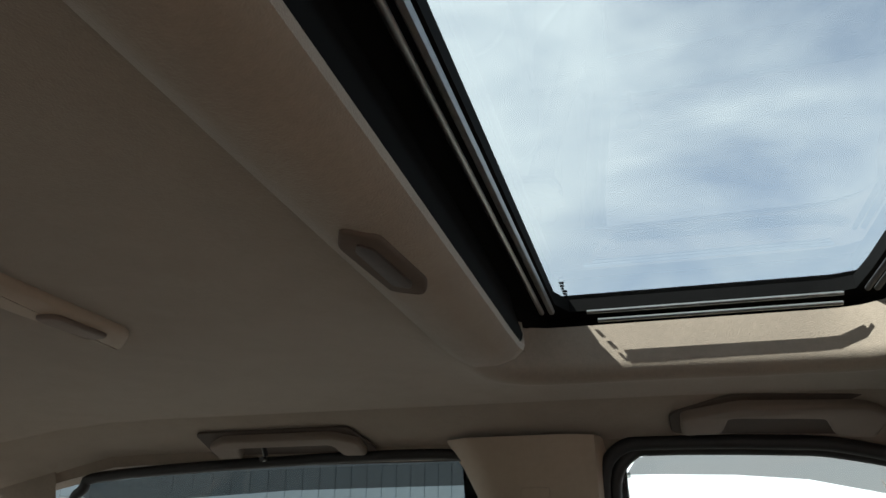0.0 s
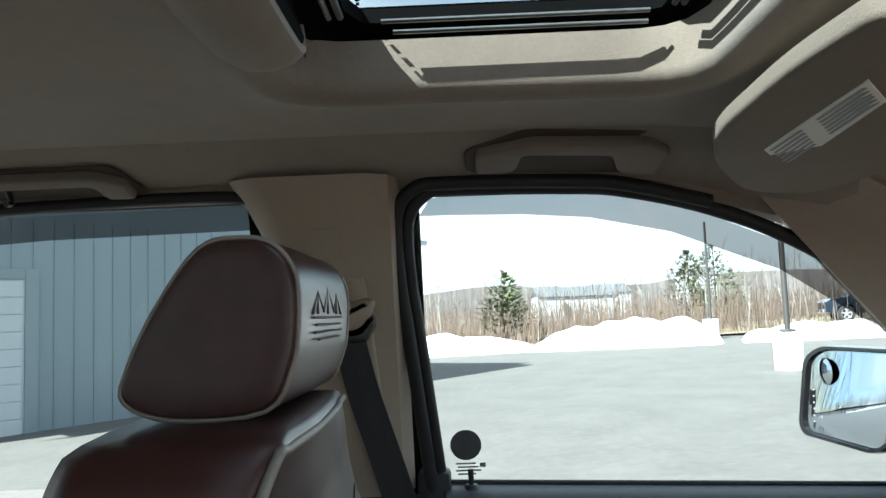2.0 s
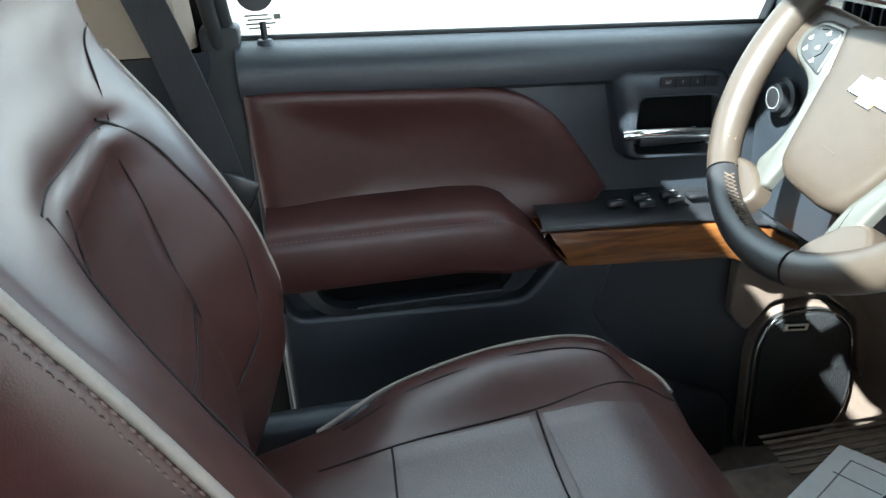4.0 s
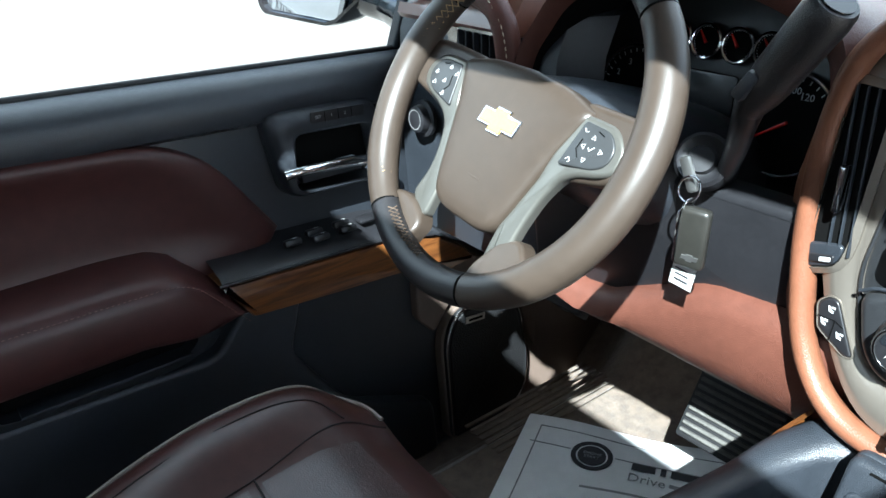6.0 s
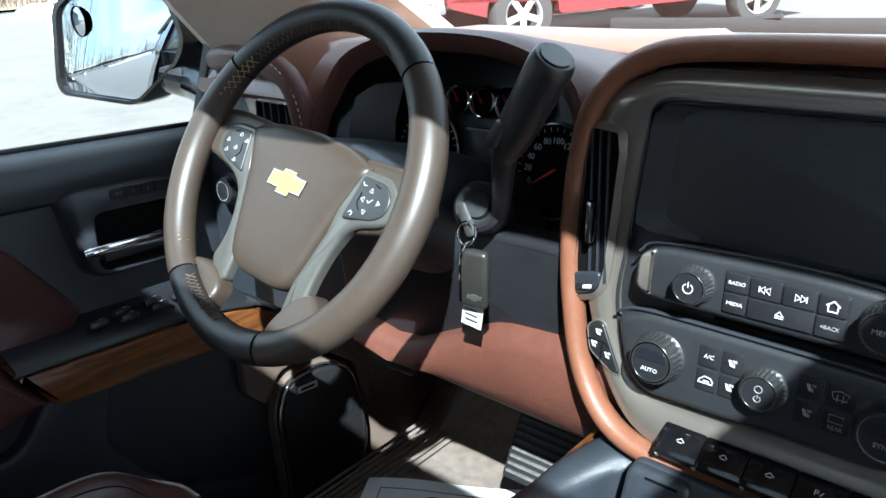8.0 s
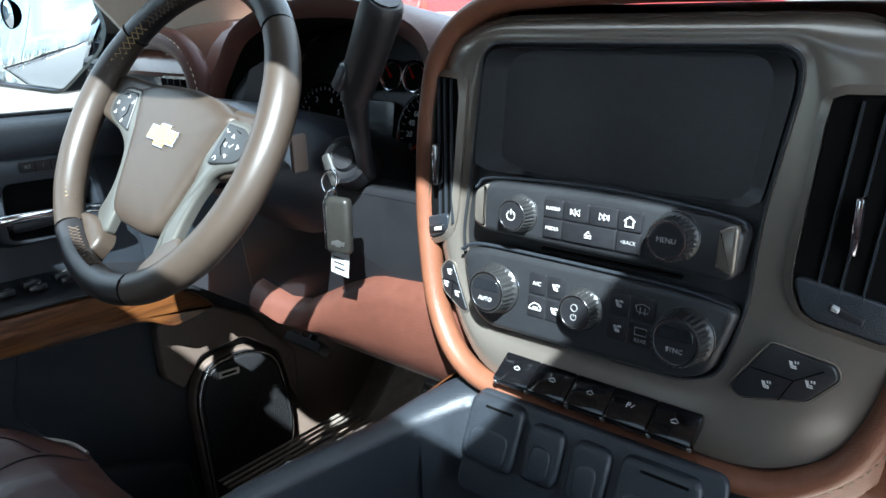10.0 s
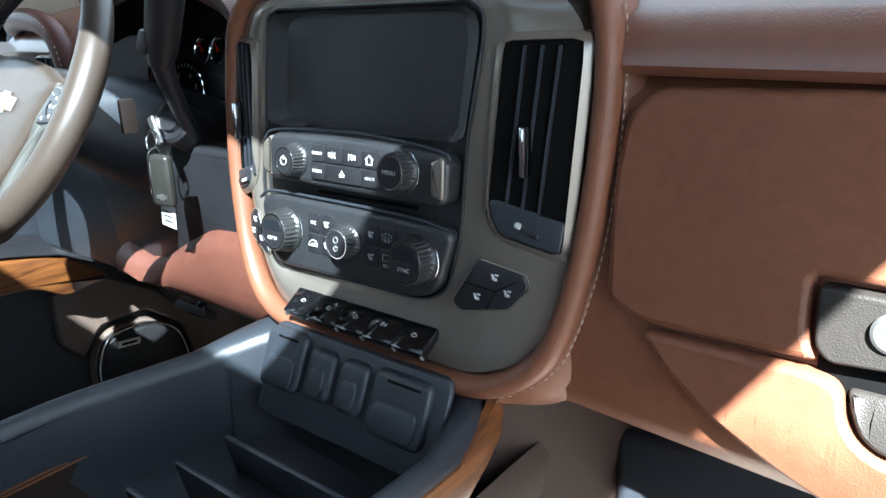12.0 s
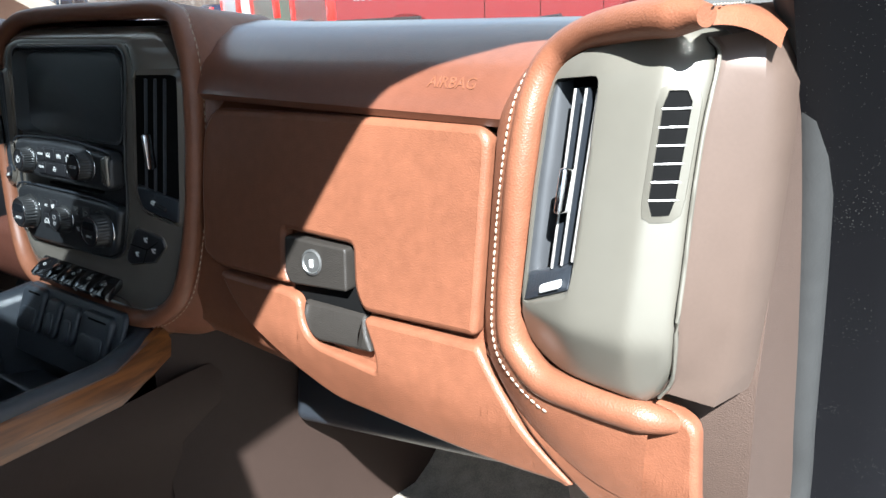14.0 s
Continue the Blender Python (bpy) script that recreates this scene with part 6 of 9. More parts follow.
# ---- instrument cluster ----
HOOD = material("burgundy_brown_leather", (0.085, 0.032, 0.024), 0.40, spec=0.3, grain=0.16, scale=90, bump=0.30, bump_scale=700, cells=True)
cluster = thing("instrument_cluster", "hooded instrument cluster with round gauges", "instruments")
hood = [(-0.600, 1.20), (-0.585, 1.30), (-0.560, 1.345), (-0.520, 1.388), (-0.440, 1.412), (-0.330, 1.414), (-0.262, 1.400), (-0.212, 1.372), (-0.195, 1.30), (-0.192, 1.20)]
hp = smooth_path([(x, 0, z) for x, z in hood], 5)
mid = Vector((-0.40, 0, 1.25))
rows = []
for dy, f, dz in ((0.34, 1.02, -0.065), (0.22, 1.04, -0.040), (0.12, 1.045, -0.022), (0.05, 1.04, -0.008), (0.015, 1.03, -0.002), (0.0, 1.0, 0.0), (0.002, 0.955, -0.002), (0.012, 0.915, -0.006), (0.03, 0.90, -0.008), (0.10, 0.89, -0.012)):
    rows.append([Vector((mid.x + (p.x - mid.x) * f, 0.690 + dy + 0.12 * (1.40 - p.z) * (1 if dy < 0.1 else 0.4) * -0.6, mid.z + (p.z - mid.z) * f + dz)) for p in hp])
bm = bmesh.new()
loft(bm, rows[:8], False)
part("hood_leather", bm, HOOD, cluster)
bm = bmesh.new()
loft(bm, rows[7:], False)
part("hood_inner", bm, VOID, cluster)
cf = lambda u, v, w: Vector((u, 0.800 + 0.18 * (v - 1.25) - w, v))
bm = bmesh.new()
plate(bm, rounded([(-0.585, 1.17), (-0.215, 1.17), (-0.225, 1.35), (-0.30, 1.385), (-0.50, 1.385), (-0.57, 1.35)], 0.02), 0.004, 0.001, lambda u, v, w: cf(u, v, w - 0.012))
part("gauge_plate", bm, BLACK, cluster)


def gauge(cu, cv, r, needle, numbers=()):
    g_ = part_disc("gauge_face", cu, cv, r)
    bm = bmesh.new()
    for i in range(25):
        a = radians(-40 + 260 * i / 24)
        q0, q1 = cf(cu + r * 0.86 * math.cos(a), cv + r * 0.86 * math.sin(a), 0.001), cf(cu + r * 0.94 * math.cos(a), cv + r * 0.94 * math.sin(a), 0.001)
        sweep(bm, [q0, q1], 0.0006, 4)
    part("ticks", bm, WHITE_INK, g_, smooth=False)
    a = radians(needle)
    tube("needle", [cf(cu - r * 0.1 * math.cos(a), cv - r * 0.1 * math.sin(a), 0.004), cf(cu + r * 0.8 * math.cos(a), cv + r * 0.8 * math.sin(a), 0.003)], [0.0022, 0.0010], RED, g_, 6)
    for ang, txt in numbers:
        b_ = radians(ang)
        writing("gauge_number", txt, r * 0.2, Matrix.Translation(cf(cu + r * 0.66 * math.cos(b_), cv + r * 0.66 * math.sin(b_), 0.0015)) @ Matrix.Rotation(radians(80), 4, "X"), WHITE_INK, g_)
    bm = bmesh.new()
    sweep(bm, [cf(cu + r * 1.02 * math.cos(2 * math.pi * i / 40), cv + r * 1.02 * math.sin(2 * math.pi * i / 40), 0.002) for i in range(40)], 0.0022, 8, True, up=(0, 1, 0))
    part("gauge_rim", bm, CHROME, g_)


def part_disc(name, cu, cv, r):
    bm = bmesh.new()
    plate(bm, [(cu + r * math.cos(2 * math.pi * i / 40), cv + r * math.sin(2 * math.pi * i / 40)) for i in range(40)], 0.002, 0.0005, lambda u, v, w: cf(u, v, w - 0.002), 1)
    return part(name, bm, VOID, cluster)


gauge(-0.307, 1.255, 0.052, 213, ((205, "0"), (180, "20"), (157, "40"), (134, "60"), (110, "80"), (86, "100"), (60, "120")))
gauge(-0.500, 1.255, 0.052, 215, ((205, "0"), (180, "1"), (150, "2"), (115, "3"), (65, "4"), (30, "5"), (0, "6")))
for u in (-0.455, -0.417, -0.378, -0.340):
    gauge(u, 1.323, 0.0175, 130)
bm = bmesh.new()
plate(bm, rrect(-0.440, -0.368, 1.205, 1.292, 0.006), 0.003, 0.001, cf)
part("info_screen", bm, SCREEN, cluster)

# driver's side: lower dash, knee panel, left vent
knee = thing("knee_panel", "chestnut-brown knee panel under the steering column", "panel")
bm = bmesh.new()
rows = []
KNEE_TOP = ((-0.82, 1.070), (-0.56, 1.070), (-0.46, 1.050), (-0.42, 1.056), (-0.34, 1.098), (-0.29, 1.120), (-0.20, 1.128), (-0.12, 1.130))


def knee_top(x):
    """Height of the panel's upper edge, which dips under the column."""
    for (x0, z0), (x1, z1) in zip(KNEE_TOP, KNEE_TOP[1:]):
        if x <= x1:
            return z0 + (z1 - z0) * (x - x0) / (x1 - x0)
    return 1.13


for i in range(20):
    x = -0.52 + 0.020 * i
    h = knee_top(x)
    rows.append([Vector((x, y, z)) for y, z in ((0.74, h), (0.695, h), (0.680, h - 0.004), (0.669, h - 0.014), (0.664, h - 0.030), (0.668, 0.35 * h + 0.65 * 1.0), (0.682, 1.015), (0.70, 0.998), (0.76, 0.985), (0.88, 0.98))])
loft(bm, rows, False)
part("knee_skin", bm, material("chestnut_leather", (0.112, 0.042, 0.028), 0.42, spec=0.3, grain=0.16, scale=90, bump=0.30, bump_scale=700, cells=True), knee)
bm = bmesh.new()
loft(bm, [[Vector((x, y, z)) for y, z in ((0.80, 1.36), (0.725, 1.345), (0.705, 1.30), (0.70, 1.22), (0.700, 1.12), (0.705, 1.00))] for x in (-0.862, -0.72, -0.54)] +
     [[Vector((-0.51, y + 0.05, z)) for y, z in ((0.80, 1.36), (0.725, 1.345), (0.705, 1.30), (0.70, 1.22), (0.700, 1.12), (0.705, 1.00))]], False)
part("outer_panel", bm, DARK, knee)
bm = bmesh.new()
plate(bm, rounded([(-0.56, 1.03), (-0.44, 1.02), (-0.30, 1.09), (-0.195, 1.09), (-0.185, 1.225), (-0.56, 1.225)], 0.015), 0.03, 0.012, lambda u, v, w: Vector((u, 0.722 - 0.12 * (v - 1.05) - w, v)))
part("lower_filler", bm, BLACK, knee, "charcoal filler round the column")

lpod = thing("driver_vent_pod", "champagne corner vent pod in a leather ring on the driver's side", "air vent")
lp_to = lambda u, v, w: Vector((u, 0.700 + 0.25 * max(0, -0.70 - u) - w, v))
lo_ = rounded([(-0.80, 1.20), (-0.625, 1.20), (-0.615, 1.33), (-0.640, 1.352), (-0.79, 1.352), (-0.825, 1.32)], 0.02)
li_ = rounded([(-0.715, 1.215), (-0.635, 1.215), (-0.630, 1.318), (-0.712, 1.318)], 0.006)
bm = bmesh.new()
frame_plate(bm, lo_, li_, 0.0, 0.010, lp_to, 0.03, 80)
part("pod_face", bm, SILVER, lpod)
vent_slats(lpod, -0.715, -0.630, 1.215, 1.318, 0.694, 5)
rp3 = smooth_path([(-0.83, 0.72, 1.362), (-0.75, 0.695, 1.372), (-0.66, 0.685, 1.368), (-0.616, 0.685, 1.345), (-0.603, 0.688, 1.29), (-0.603, 0.69, 1.20)], 6)
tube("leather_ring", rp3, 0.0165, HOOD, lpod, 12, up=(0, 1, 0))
stitches("ring_seam", [p + Vector((0.003, -0.014, 0.009)) if p.z > 1.35 else p + Vector((0.010, -0.013, 0.0)) for p in rp3], THREAD, lpod)

# pedals and mats
pedal = thing("brake_pedal", "ribbed black brake pedal with ribs paled as if sunlit", "pedal")
# ribs are coloured paler than the pad to stand for sunlight on them
SUNLIT_RIB = material("sunlit_rib_rubber", (0.105, 0.10, 0.09), 0.8, grain=0.35, scale=120, bump=0.4, bump_scale=500)
PM = Matrix.Translation((-0.338, 0.862, 0.818)) @ Euler((radians(58), 0, radians(2))).to_matrix().to_4x4()
bm = bmesh.new()
rbox(bm, (0, 0, 0), (0.136, 0.112, 0.014), 0.005, 2)
bmesh.ops.transform(bm, matrix=PM, verts=bm.verts)
part("pad", bm, RUBBER, pedal)
for k in range(9):
    bm = bmesh.new()
    rbox(bm, (0, -0.044 + 0.011 * k, 0.0085), (0.124, 0.006, 0.006), 0.0015, 1)
    bmesh.ops.transform(bm, matrix=PM, verts=bm.verts)
    part("pad_rib", bm, SUNLIT_RIB, pedal)
tube("pedal_arm", [PM @ Vector((0, 0.01, -0.006)), PM @ Vector((0, 0.03, -0.05)), (-0.345, 1.02, 0.93), (-0.345, 1.08, 1.06)], 0.010, BLACK, pedal, 8)
accel = thing("accelerator_pedal", "black rubber-faced accelerator pedal in the footwell", "pedal")
bm = bmesh.new()
rbox(bm, (-0.30, 1.09, 0.68), (0.06, 0.018, 0.15), 0.006, 2, (-35, 0, 0))
part("pad", bm, RUBBER, accel)
tube("pedal_arm", [(-0.30, 1.10, 0.70), (-0.30, 1.22, 0.95)], 0.008, BLACK, accel, 8)
park = thing("parking_brake_pedal", "black parking brake pedal", "pedal")
PB = Matrix.Translation((-0.655, 0.86, 0.86)) @ Euler((radians(-40), radians(8), radians(10))).to_matrix().to_4x4()
bm = bmesh.new()
rbox(bm, (0, 0, 0), (0.075, 0.038, 0.016), 0.004, 2)
bmesh.ops.transform(bm, matrix=PB, verts=bm.verts)
part("pad", bm, RUBBER, park)
for k in range(4):
    bm = bmesh.new()
    rbox(bm, (-0.027 + 0.018 * k, 0, 0.009), (0.006, 0.034, 0.006), 0.001, 1)
    bmesh.ops.transform(bm, matrix=PB, verts=bm.verts)
    part("pad_rib", bm, BLACK, park)
tube("pedal_arm", [PB @ Vector((0, 0, -0.008)), (-0.66, 0.95, 0.92), (-0.66, 1.05, 1.0)], 0.009, BLACK, park, 8)
mat_ = thing("rubber_mat", "dark ribbed rubber floor mat", "floor mat")
bm = bmesh.new()
plate(bm, rrect(-0.80, -0.22, 0.46, 1.04, 0.05), 0.012, 0.004, lambda u, v, w: Vector((u, v, floor_z(u, v) + w)))
part("mat_sheet", bm, CARPET, mat_)
for k in range(7):
    box_part("mat_rib", (-0.74 + 0.014 * k, 0.86, 0.6315), (0.008, 0.30, 0.003), CARPET, mat_, 0.001, 1)
paper = thing("paper_floor_mat", "printed white paper mat on the driver's floor", "paper mat")
PQ = [Vector((-0.69, 0.818, 0)), Vector((-0.345, 1.03, 0)), Vector((-0.17, 0.74, 0)), Vector((-0.52, 0.52, 0))]


def paper_to(u, v, w=0.0):
    """u along the front edge, v towards the seat."""
    p = PQ[0].lerp(PQ[1], u).lerp(PQ[3].lerp(PQ[2], u), v)
    return Vector((p.x, p.y, 0.637 + 0.004 * math.sin(u * 9) * math.cos(v * 7) + 0.02 * max(0, u - 0.8) + w))


bm = bmesh.new()
surface(bm, lambda u, v: paper_to(u, v), 24, 24)
surface(bm, lambda u, v: paper_to(u, v, -0.0006), 24, 24)
part("sheet", bm, PAPER, paper)


def paper_print(name, segs, mat, r=0.0012):
    bm = bmesh.new()
    for sg in segs:
        sweep(bm, [paper_to(a + (c - a) * t / 10, b + (d - b) * t / 10, 0.0006) for (a, b), (c, d) in zip(sg, sg[1:]) for t in range(11)], r, 4)
    return part(name, bm, mat, paper, smooth=False)


paper_print("border", [[(0.07, 0.08), (0.95, 0.08), (0.95, 0.95), (0.07, 0.95), (0.07, 0.08)], [(0.05, 0.20), (0.22, 0.20)], [(0.40, 0.20), (0.95, 0.20)]], GREY_INK)


def paper_bar(name, u0, u1, v0, v1, mat):
    bm = bmesh.new()
    surface(bm, lambda u, v: paper_to(u, v, 0.0014), 10, 3, (u0, u1), (v0, v1))
    return part(name, bm, mat, paper, smooth=False)


for a, b in ((0.47, 0.56), (0.58, 0.60), (0.62, 0.80)):
    paper_bar("print_bar", a, b, 0.205, 0.255, INK)
paper_bar("print_bar", 0.62, 0.80, 0.30, 0.325, GREY_INK)
paper_bar("print_bar", 0.30, 0.75, 0.42, 0.435, GREY_INK)
pu, pv = (PQ[1] - PQ[0]).normalized(), (PQ[0] - PQ[3]).normalized()
P_M = Matrix(((pu.x, pv.x, 0, 0), (pu.y, pv.y, 0, 0), (0, 0, 1, 0), (0, 0, 0, 1)))
writing("print_word", "Drive", 0.026, Matrix.Translation(paper_to(0.535, 0.315, 0.002)) @ P_M, GREY_INK, paper)
bm = bmesh.new()
c0 = paper_to(0.31, 0.22, 0.0016)
lathe(bm, [(0.034, 0), (0.034, 0.0006), (0.026, 0.0006), (0.026, 0)], 40, Matrix.Translation(c0), (False, False))
part("print_ring", bm, INK, paper, smooth=False)
bm = bmesh.new()
lathe(bm, [(0.023, 0), (0.023, 0.0007)], 40, Matrix.Translation(c0), (False, True))
part("print_disc", bm, INK, paper, smooth=False)
writing("print_word", "ENGINE\nSTART", 0.0085, Matrix.Translation(c0 + Vector((0, 0, 0.0012))) @ P_M, GREY_INK, paper)
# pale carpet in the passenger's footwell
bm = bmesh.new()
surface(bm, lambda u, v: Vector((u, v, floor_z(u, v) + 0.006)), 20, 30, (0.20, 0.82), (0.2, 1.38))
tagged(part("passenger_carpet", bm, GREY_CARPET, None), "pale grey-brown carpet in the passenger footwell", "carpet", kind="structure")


# ---- driver's door ----
door = thing("door_1", "charcoal driver's door with burgundy-brown leather insert", "door", kind="structure")
DX = -0.872
dto = lambda u, v, w: Vector((DX + w, u, v))


def sill_z(y):
    return 1.287 - 0.038 * y


bm = bmesh.new()
plate(bm, rounded([(-0.028, 0.48), (0.90, 0.48), (0.965, 0.62), (0.955, 0.78), (0.90, 0.86), (0.80, 1.02), (0.74, 1.24), (-0.028, 1.24)], 0.02), 0.012, 0.005, lambda u, v, w: dto(u, v, w - 0.012))
part("door_skin", bm, DARK, door)
bm = bmesh.new()
rows = []
for i in range(16):
    y = -0.028 + 0.052 * i
    z = sill_z(y)
    rows.append([Vector((x, y, z + dz)) for x, dz in ((-0.925, -0.004), (-0.915, 0.0), (-0.895, 0.001), (-0.872, -0.006), (-0.856, -0.020), (-0.850, -0.040), (-0.856, -0.062), (-0.872, -0.070))])
loft(bm, rows, False)
part("upper_trim", bm, DARK, door, "charcoal upper trim")
ins = dense(rounded([(-0.027, 1.231), (0.067, 1.228), (0.314, 1.211), (0.387, 1.174), (0.478, 1.040), (0.372, 1.010), (-0.020, 1.03)], [0.006, 0.05, 0.06, 0.06, 0.012, 0.02, 0.006]), 0.02)
bm = bmesh.new()
ci = (0.19, 1.12)
o_ = ring_points(ins, 80, ci)
rows = []
for f, w in ((1.0, 0.0), (1.0, 0.014), (0.985, 0.020), (0.95, 0.0235), (0.88, 0.0245), (0.78, 0.0225), (0.66, 0.0175), (0.52, 0.013), (0.36, 0.010), (0.15, 0.009)):
    rows.append([dto(ci[0] + (p.x - ci[0]) * f, ci[1] + (p.y - ci[1]) * f, w) for p in o_])
loft(bm, rows, True, (False, True))
part("leather_insert", bm, COCOA, door, "burgundy-brown leather insert")
arm = dense(rounded([(-0.018, 1.066), (0.147, 1.066), (0.282, 1.063), (0.318, 1.050), (0.384, 0.968), (0.302, 0.966), (0.278, 0.972), (-0.012, 0.976)], [0.01, 0.1, 0.03, 0.03, 0.006, 0.012, 0.02, 0.01]), 0.02)
bm = bmesh.new()
rows = []
for i in range(33):
    y = -0.018 + 0.402 * i / 32
    top = 1.066 - 0.006 * max(0.0, min(1.0, (y - 0.20) / 0.09)) ** 2
    for a_y, b_y, dz in ((0.284, 0.320, 0.016), (0.312, 0.384, 0.076)):
        f = max(0.0, min(1.0, (y - a_y) / (b_y - a_y)))
        top -= dz * f * (0.35 * f + 0.65)
    low = 0.976 - 0.010 * max(0.0, min(1.0, (y - 0.24) / 0.06))
    hh = max(0.004, top - low)
    r_ = min(0.024, hh * 0.42)
    deep = 0.102 - 0.030 * max(0.0, min(1.0, (y - 0.30) / 0.084)) ** 2
    rows.append([dto(y, z, w) for z, w in ((top + 0.012, 0.0), (top + 0.008, deep * 0.4), (top + 0.002, deep - 0.026), (top - 0.10 * r_, deep - 0.014), (top - 0.35 * r_, deep - 0.005), (top - r_, deep), (low + hh * 0.40, deep + 0.001), (low + 0.5 * r_, deep - 0.002), (low + 0.2 * r_, deep - 0.007), (low, deep - 0.016), (low, 0.0))])
loft(bm, rows, False)
for r_ in (rows[0], rows[-1]):
    bm.faces.new([bm.verts.new(p) for p in r_])
part("armrest", bm, COCOA, door, "padded leather armrest")
top_edge = [dto(y, z - 0.006, 0.1005) for y, z in ((-0.015, 1.063), (0.08, 1.0635), (0.147, 1.063), (0.24, 1.0615), (0.285, 1.060), (0.312, 1.050), (0.33, 1.032), (0.352, 1.005), (0.374, 0.978))]
stitches("arm_seam", smooth_path(top_edge, 6), THREAD_DARK, door, 0.004, 0.0025, 0.0007)
# map pocket
bm = bmesh.new()
po = rounded([(0.000, 0.997), (0.335, 0.972), (0.345, 0.91), (0.30, 0.890), (0.05, 0.893), (0.012, 0.93)], 0.02)
pi_ = rounded([(0.022, 0.988), (0.318, 0.968), (0.328, 0.93), (0.296, 0.904), (0.075, 0.907), (0.040, 0.925)], 0.018)
frame_plate(bm, po, pi_, 0.022, 0.030, dto, 0.03, 80)
part("pocket_rim", bm, DARK, door)
bm = bmesh.new()
plate(bm, pi_, 0.004, 0.001, dto, 1)
pk = part("pocket_back", bm, VOID, door)
box_part("pocket_ledge", (DX + 0.02, 0.20, 0.910), (0.03, 0.22, 0.006), DARK, pk, 0.002)
# lower panel, bulged
bm = bmesh.new()
plate(bm, rounded([(-0.024, 0.995), (0.0, 0.90), (0.345, 0.885), (0.40, 0.955), (0.49, 0.945), (0.46, 0.84), (0.55, 0.70), (0.72, 0.62), (0.73, 0.50), (-0.02, 0.50)], 0.02), 0.026, 0.010, dto)
part("lower_panel", bm, DARK, door)
# taupe trim between the wood and the speaker
pillow_plate("front_trim", dense(rounded([(0.70, 0.900), (0.80, 0.905), (0.90, 0.845), (0.985, 0.74), (0.985, 0.62), (0.966, 0.66), (0.945, 0.755), (0.87, 0.815), (0.775, 0.812), (0.735, 0.76), (0.70, 0.80)], 0.012), 0.01), 0.018, 0.004, TAUPE_DARK, door, dto)["label"] = "taupe trim over the speaker"
# wood strip and switch plate
wd = dense(rounded([(0.352, 1.018), (0.615, 1.003), (0.70, 0.985), (0.76, 0.950), (0.785, 0.920), (0.70, 0.908), (0.655, 0.938), (0.50, 0.948), (0.392, 0.957)], [0.004, 0.02, 0.05, 0.04, 0.008, 0.02, 0.04, 0.05, 0.004]), 0.02)
bm = bmesh.new()
rws = loft(bm, [[dto(p[0], p[1], w) for p in (inset(wd, d) if d else wd)] for w, d in ((0.0, 0), (0.070, 0), (0.076, 0.003), (0.078, 0.008))])
bm.faces.new(rws[-1])
part("wood_strip", bm, WOOD, door, "open-pore wood strip")
bm = bmesh.new()
rows = [[dto(y, z + 0.004, 0.074), dto(y, z + 0.012, 0.066), dto(y, z + 0.020, 0.03), dto(y, z + 0.028, 0.0)] for y, z in ((0.355, 1.016), (0.45, 1.012), (0.55, 1.007), (0.615, 1.002), (0.70, 0.984), (0.76, 0.952))]
loft(bm, rows, False)
sw_plate = part("switch_plate", bm, BLACK, door, "black switch plate")
tube("plate_edge", smooth_path([dto(y, z + 0.003, 0.0765) for y, z in ((0.350, 1.018), (0.45, 1.013), (0.55, 1.008), (0.615, 1.003), (0.70, 0.985))], 5), 0.0025, BLACK, door, 8)
for k, (y, x) in enumerate(((0.475, 0.045), (0.515, 0.055), (0.515, 0.035), (0.56, 0.055), (0.56, 0.035))):
    box_part("rocker_switch", dto(y, 1.0355 - 0.02 * (x - 0.045) * 10 * 0.3, x), (0.014, 0.026, 0.010), BLACK, sw_plate, 0.003, 2, (0, -14, 0))
    box_part("switch_mark", dto(y + 0.004, 1.0412 - 0.06 * (x - 0.045), x), (0.003, 0.006, 0.0008), WHITE_INK, sw_plate, 0.0002, 1, (0, -14, 0))
box_part("mirror_dial", dto(0.600, 1.034, 0.04), (0.022, 0.03, 0.008), BLACK, sw_plate, 0.004, 2)
# inner handle
bz = rounded([(0.462, 1.222), (0.645, 1.214), (0.658, 1.085), (0.485, 1.090)], 0.025)
bzi = rounded([(0.505, 1.184), (0.625, 1.179), (0.636, 1.098), (0.500, 1.103)], 0.012)
bm = bmesh.new()
rows = []
o_, i_ = ring_points(bz, 80, (0.565, 1.145)), ring_points(bzi, 80, (0.565, 1.145))
for f, w in ((0, -0.004), (0.0, 0.010), (0.10, 0.022), (0.30, 0.032), (0.60, 0.036), (0.9, 0.036), (1.0, 0.032), (1.0, 0.002)):
    rows.append([dto(p.x, p.y, w) for p in (a_.lerp(b_, f) for a_, b_ in zip(o_, i_))])
loft(bm, rows)
hb = part("door_handle", bm, DARK, door, "inner handle in a charcoal bezel")
bm = bmesh.new()
plate(bm, inset(bzi, -0.004), 0.004, 0.001, dto, 1)
part("recess", bm, VOID, hb)
mem_to = lambda u, v, w: dto(u, v, 0.0345 + w)
bm = bmesh.new()
plate(bm, rounded([(0.531, 1.212), (0.617, 1.208), (0.616, 1.192), (0.530, 1.196)], 0.003), 0.002, 0.0008, mem_to, 2)
part("memory_switch", bm, BLACK, hb, "four-button memory switch")
D_M = lambda y, z, w: Matrix.Translation(dto(y, z, w)) @ Matrix(((0, 0, 1, 0), (1, 0, 0, 0), (0, 1, 0, 0), (0, 0, 0, 1)))
for k, tx in enumerate(("SET", "1", "2", "")):
    if tx:
        writing("button_word", tx, 0.006, D_M(0.5415 + 0.0215 * k, 1.2035 - 0.001 * k, 0.0371), GREY_INK, hb)
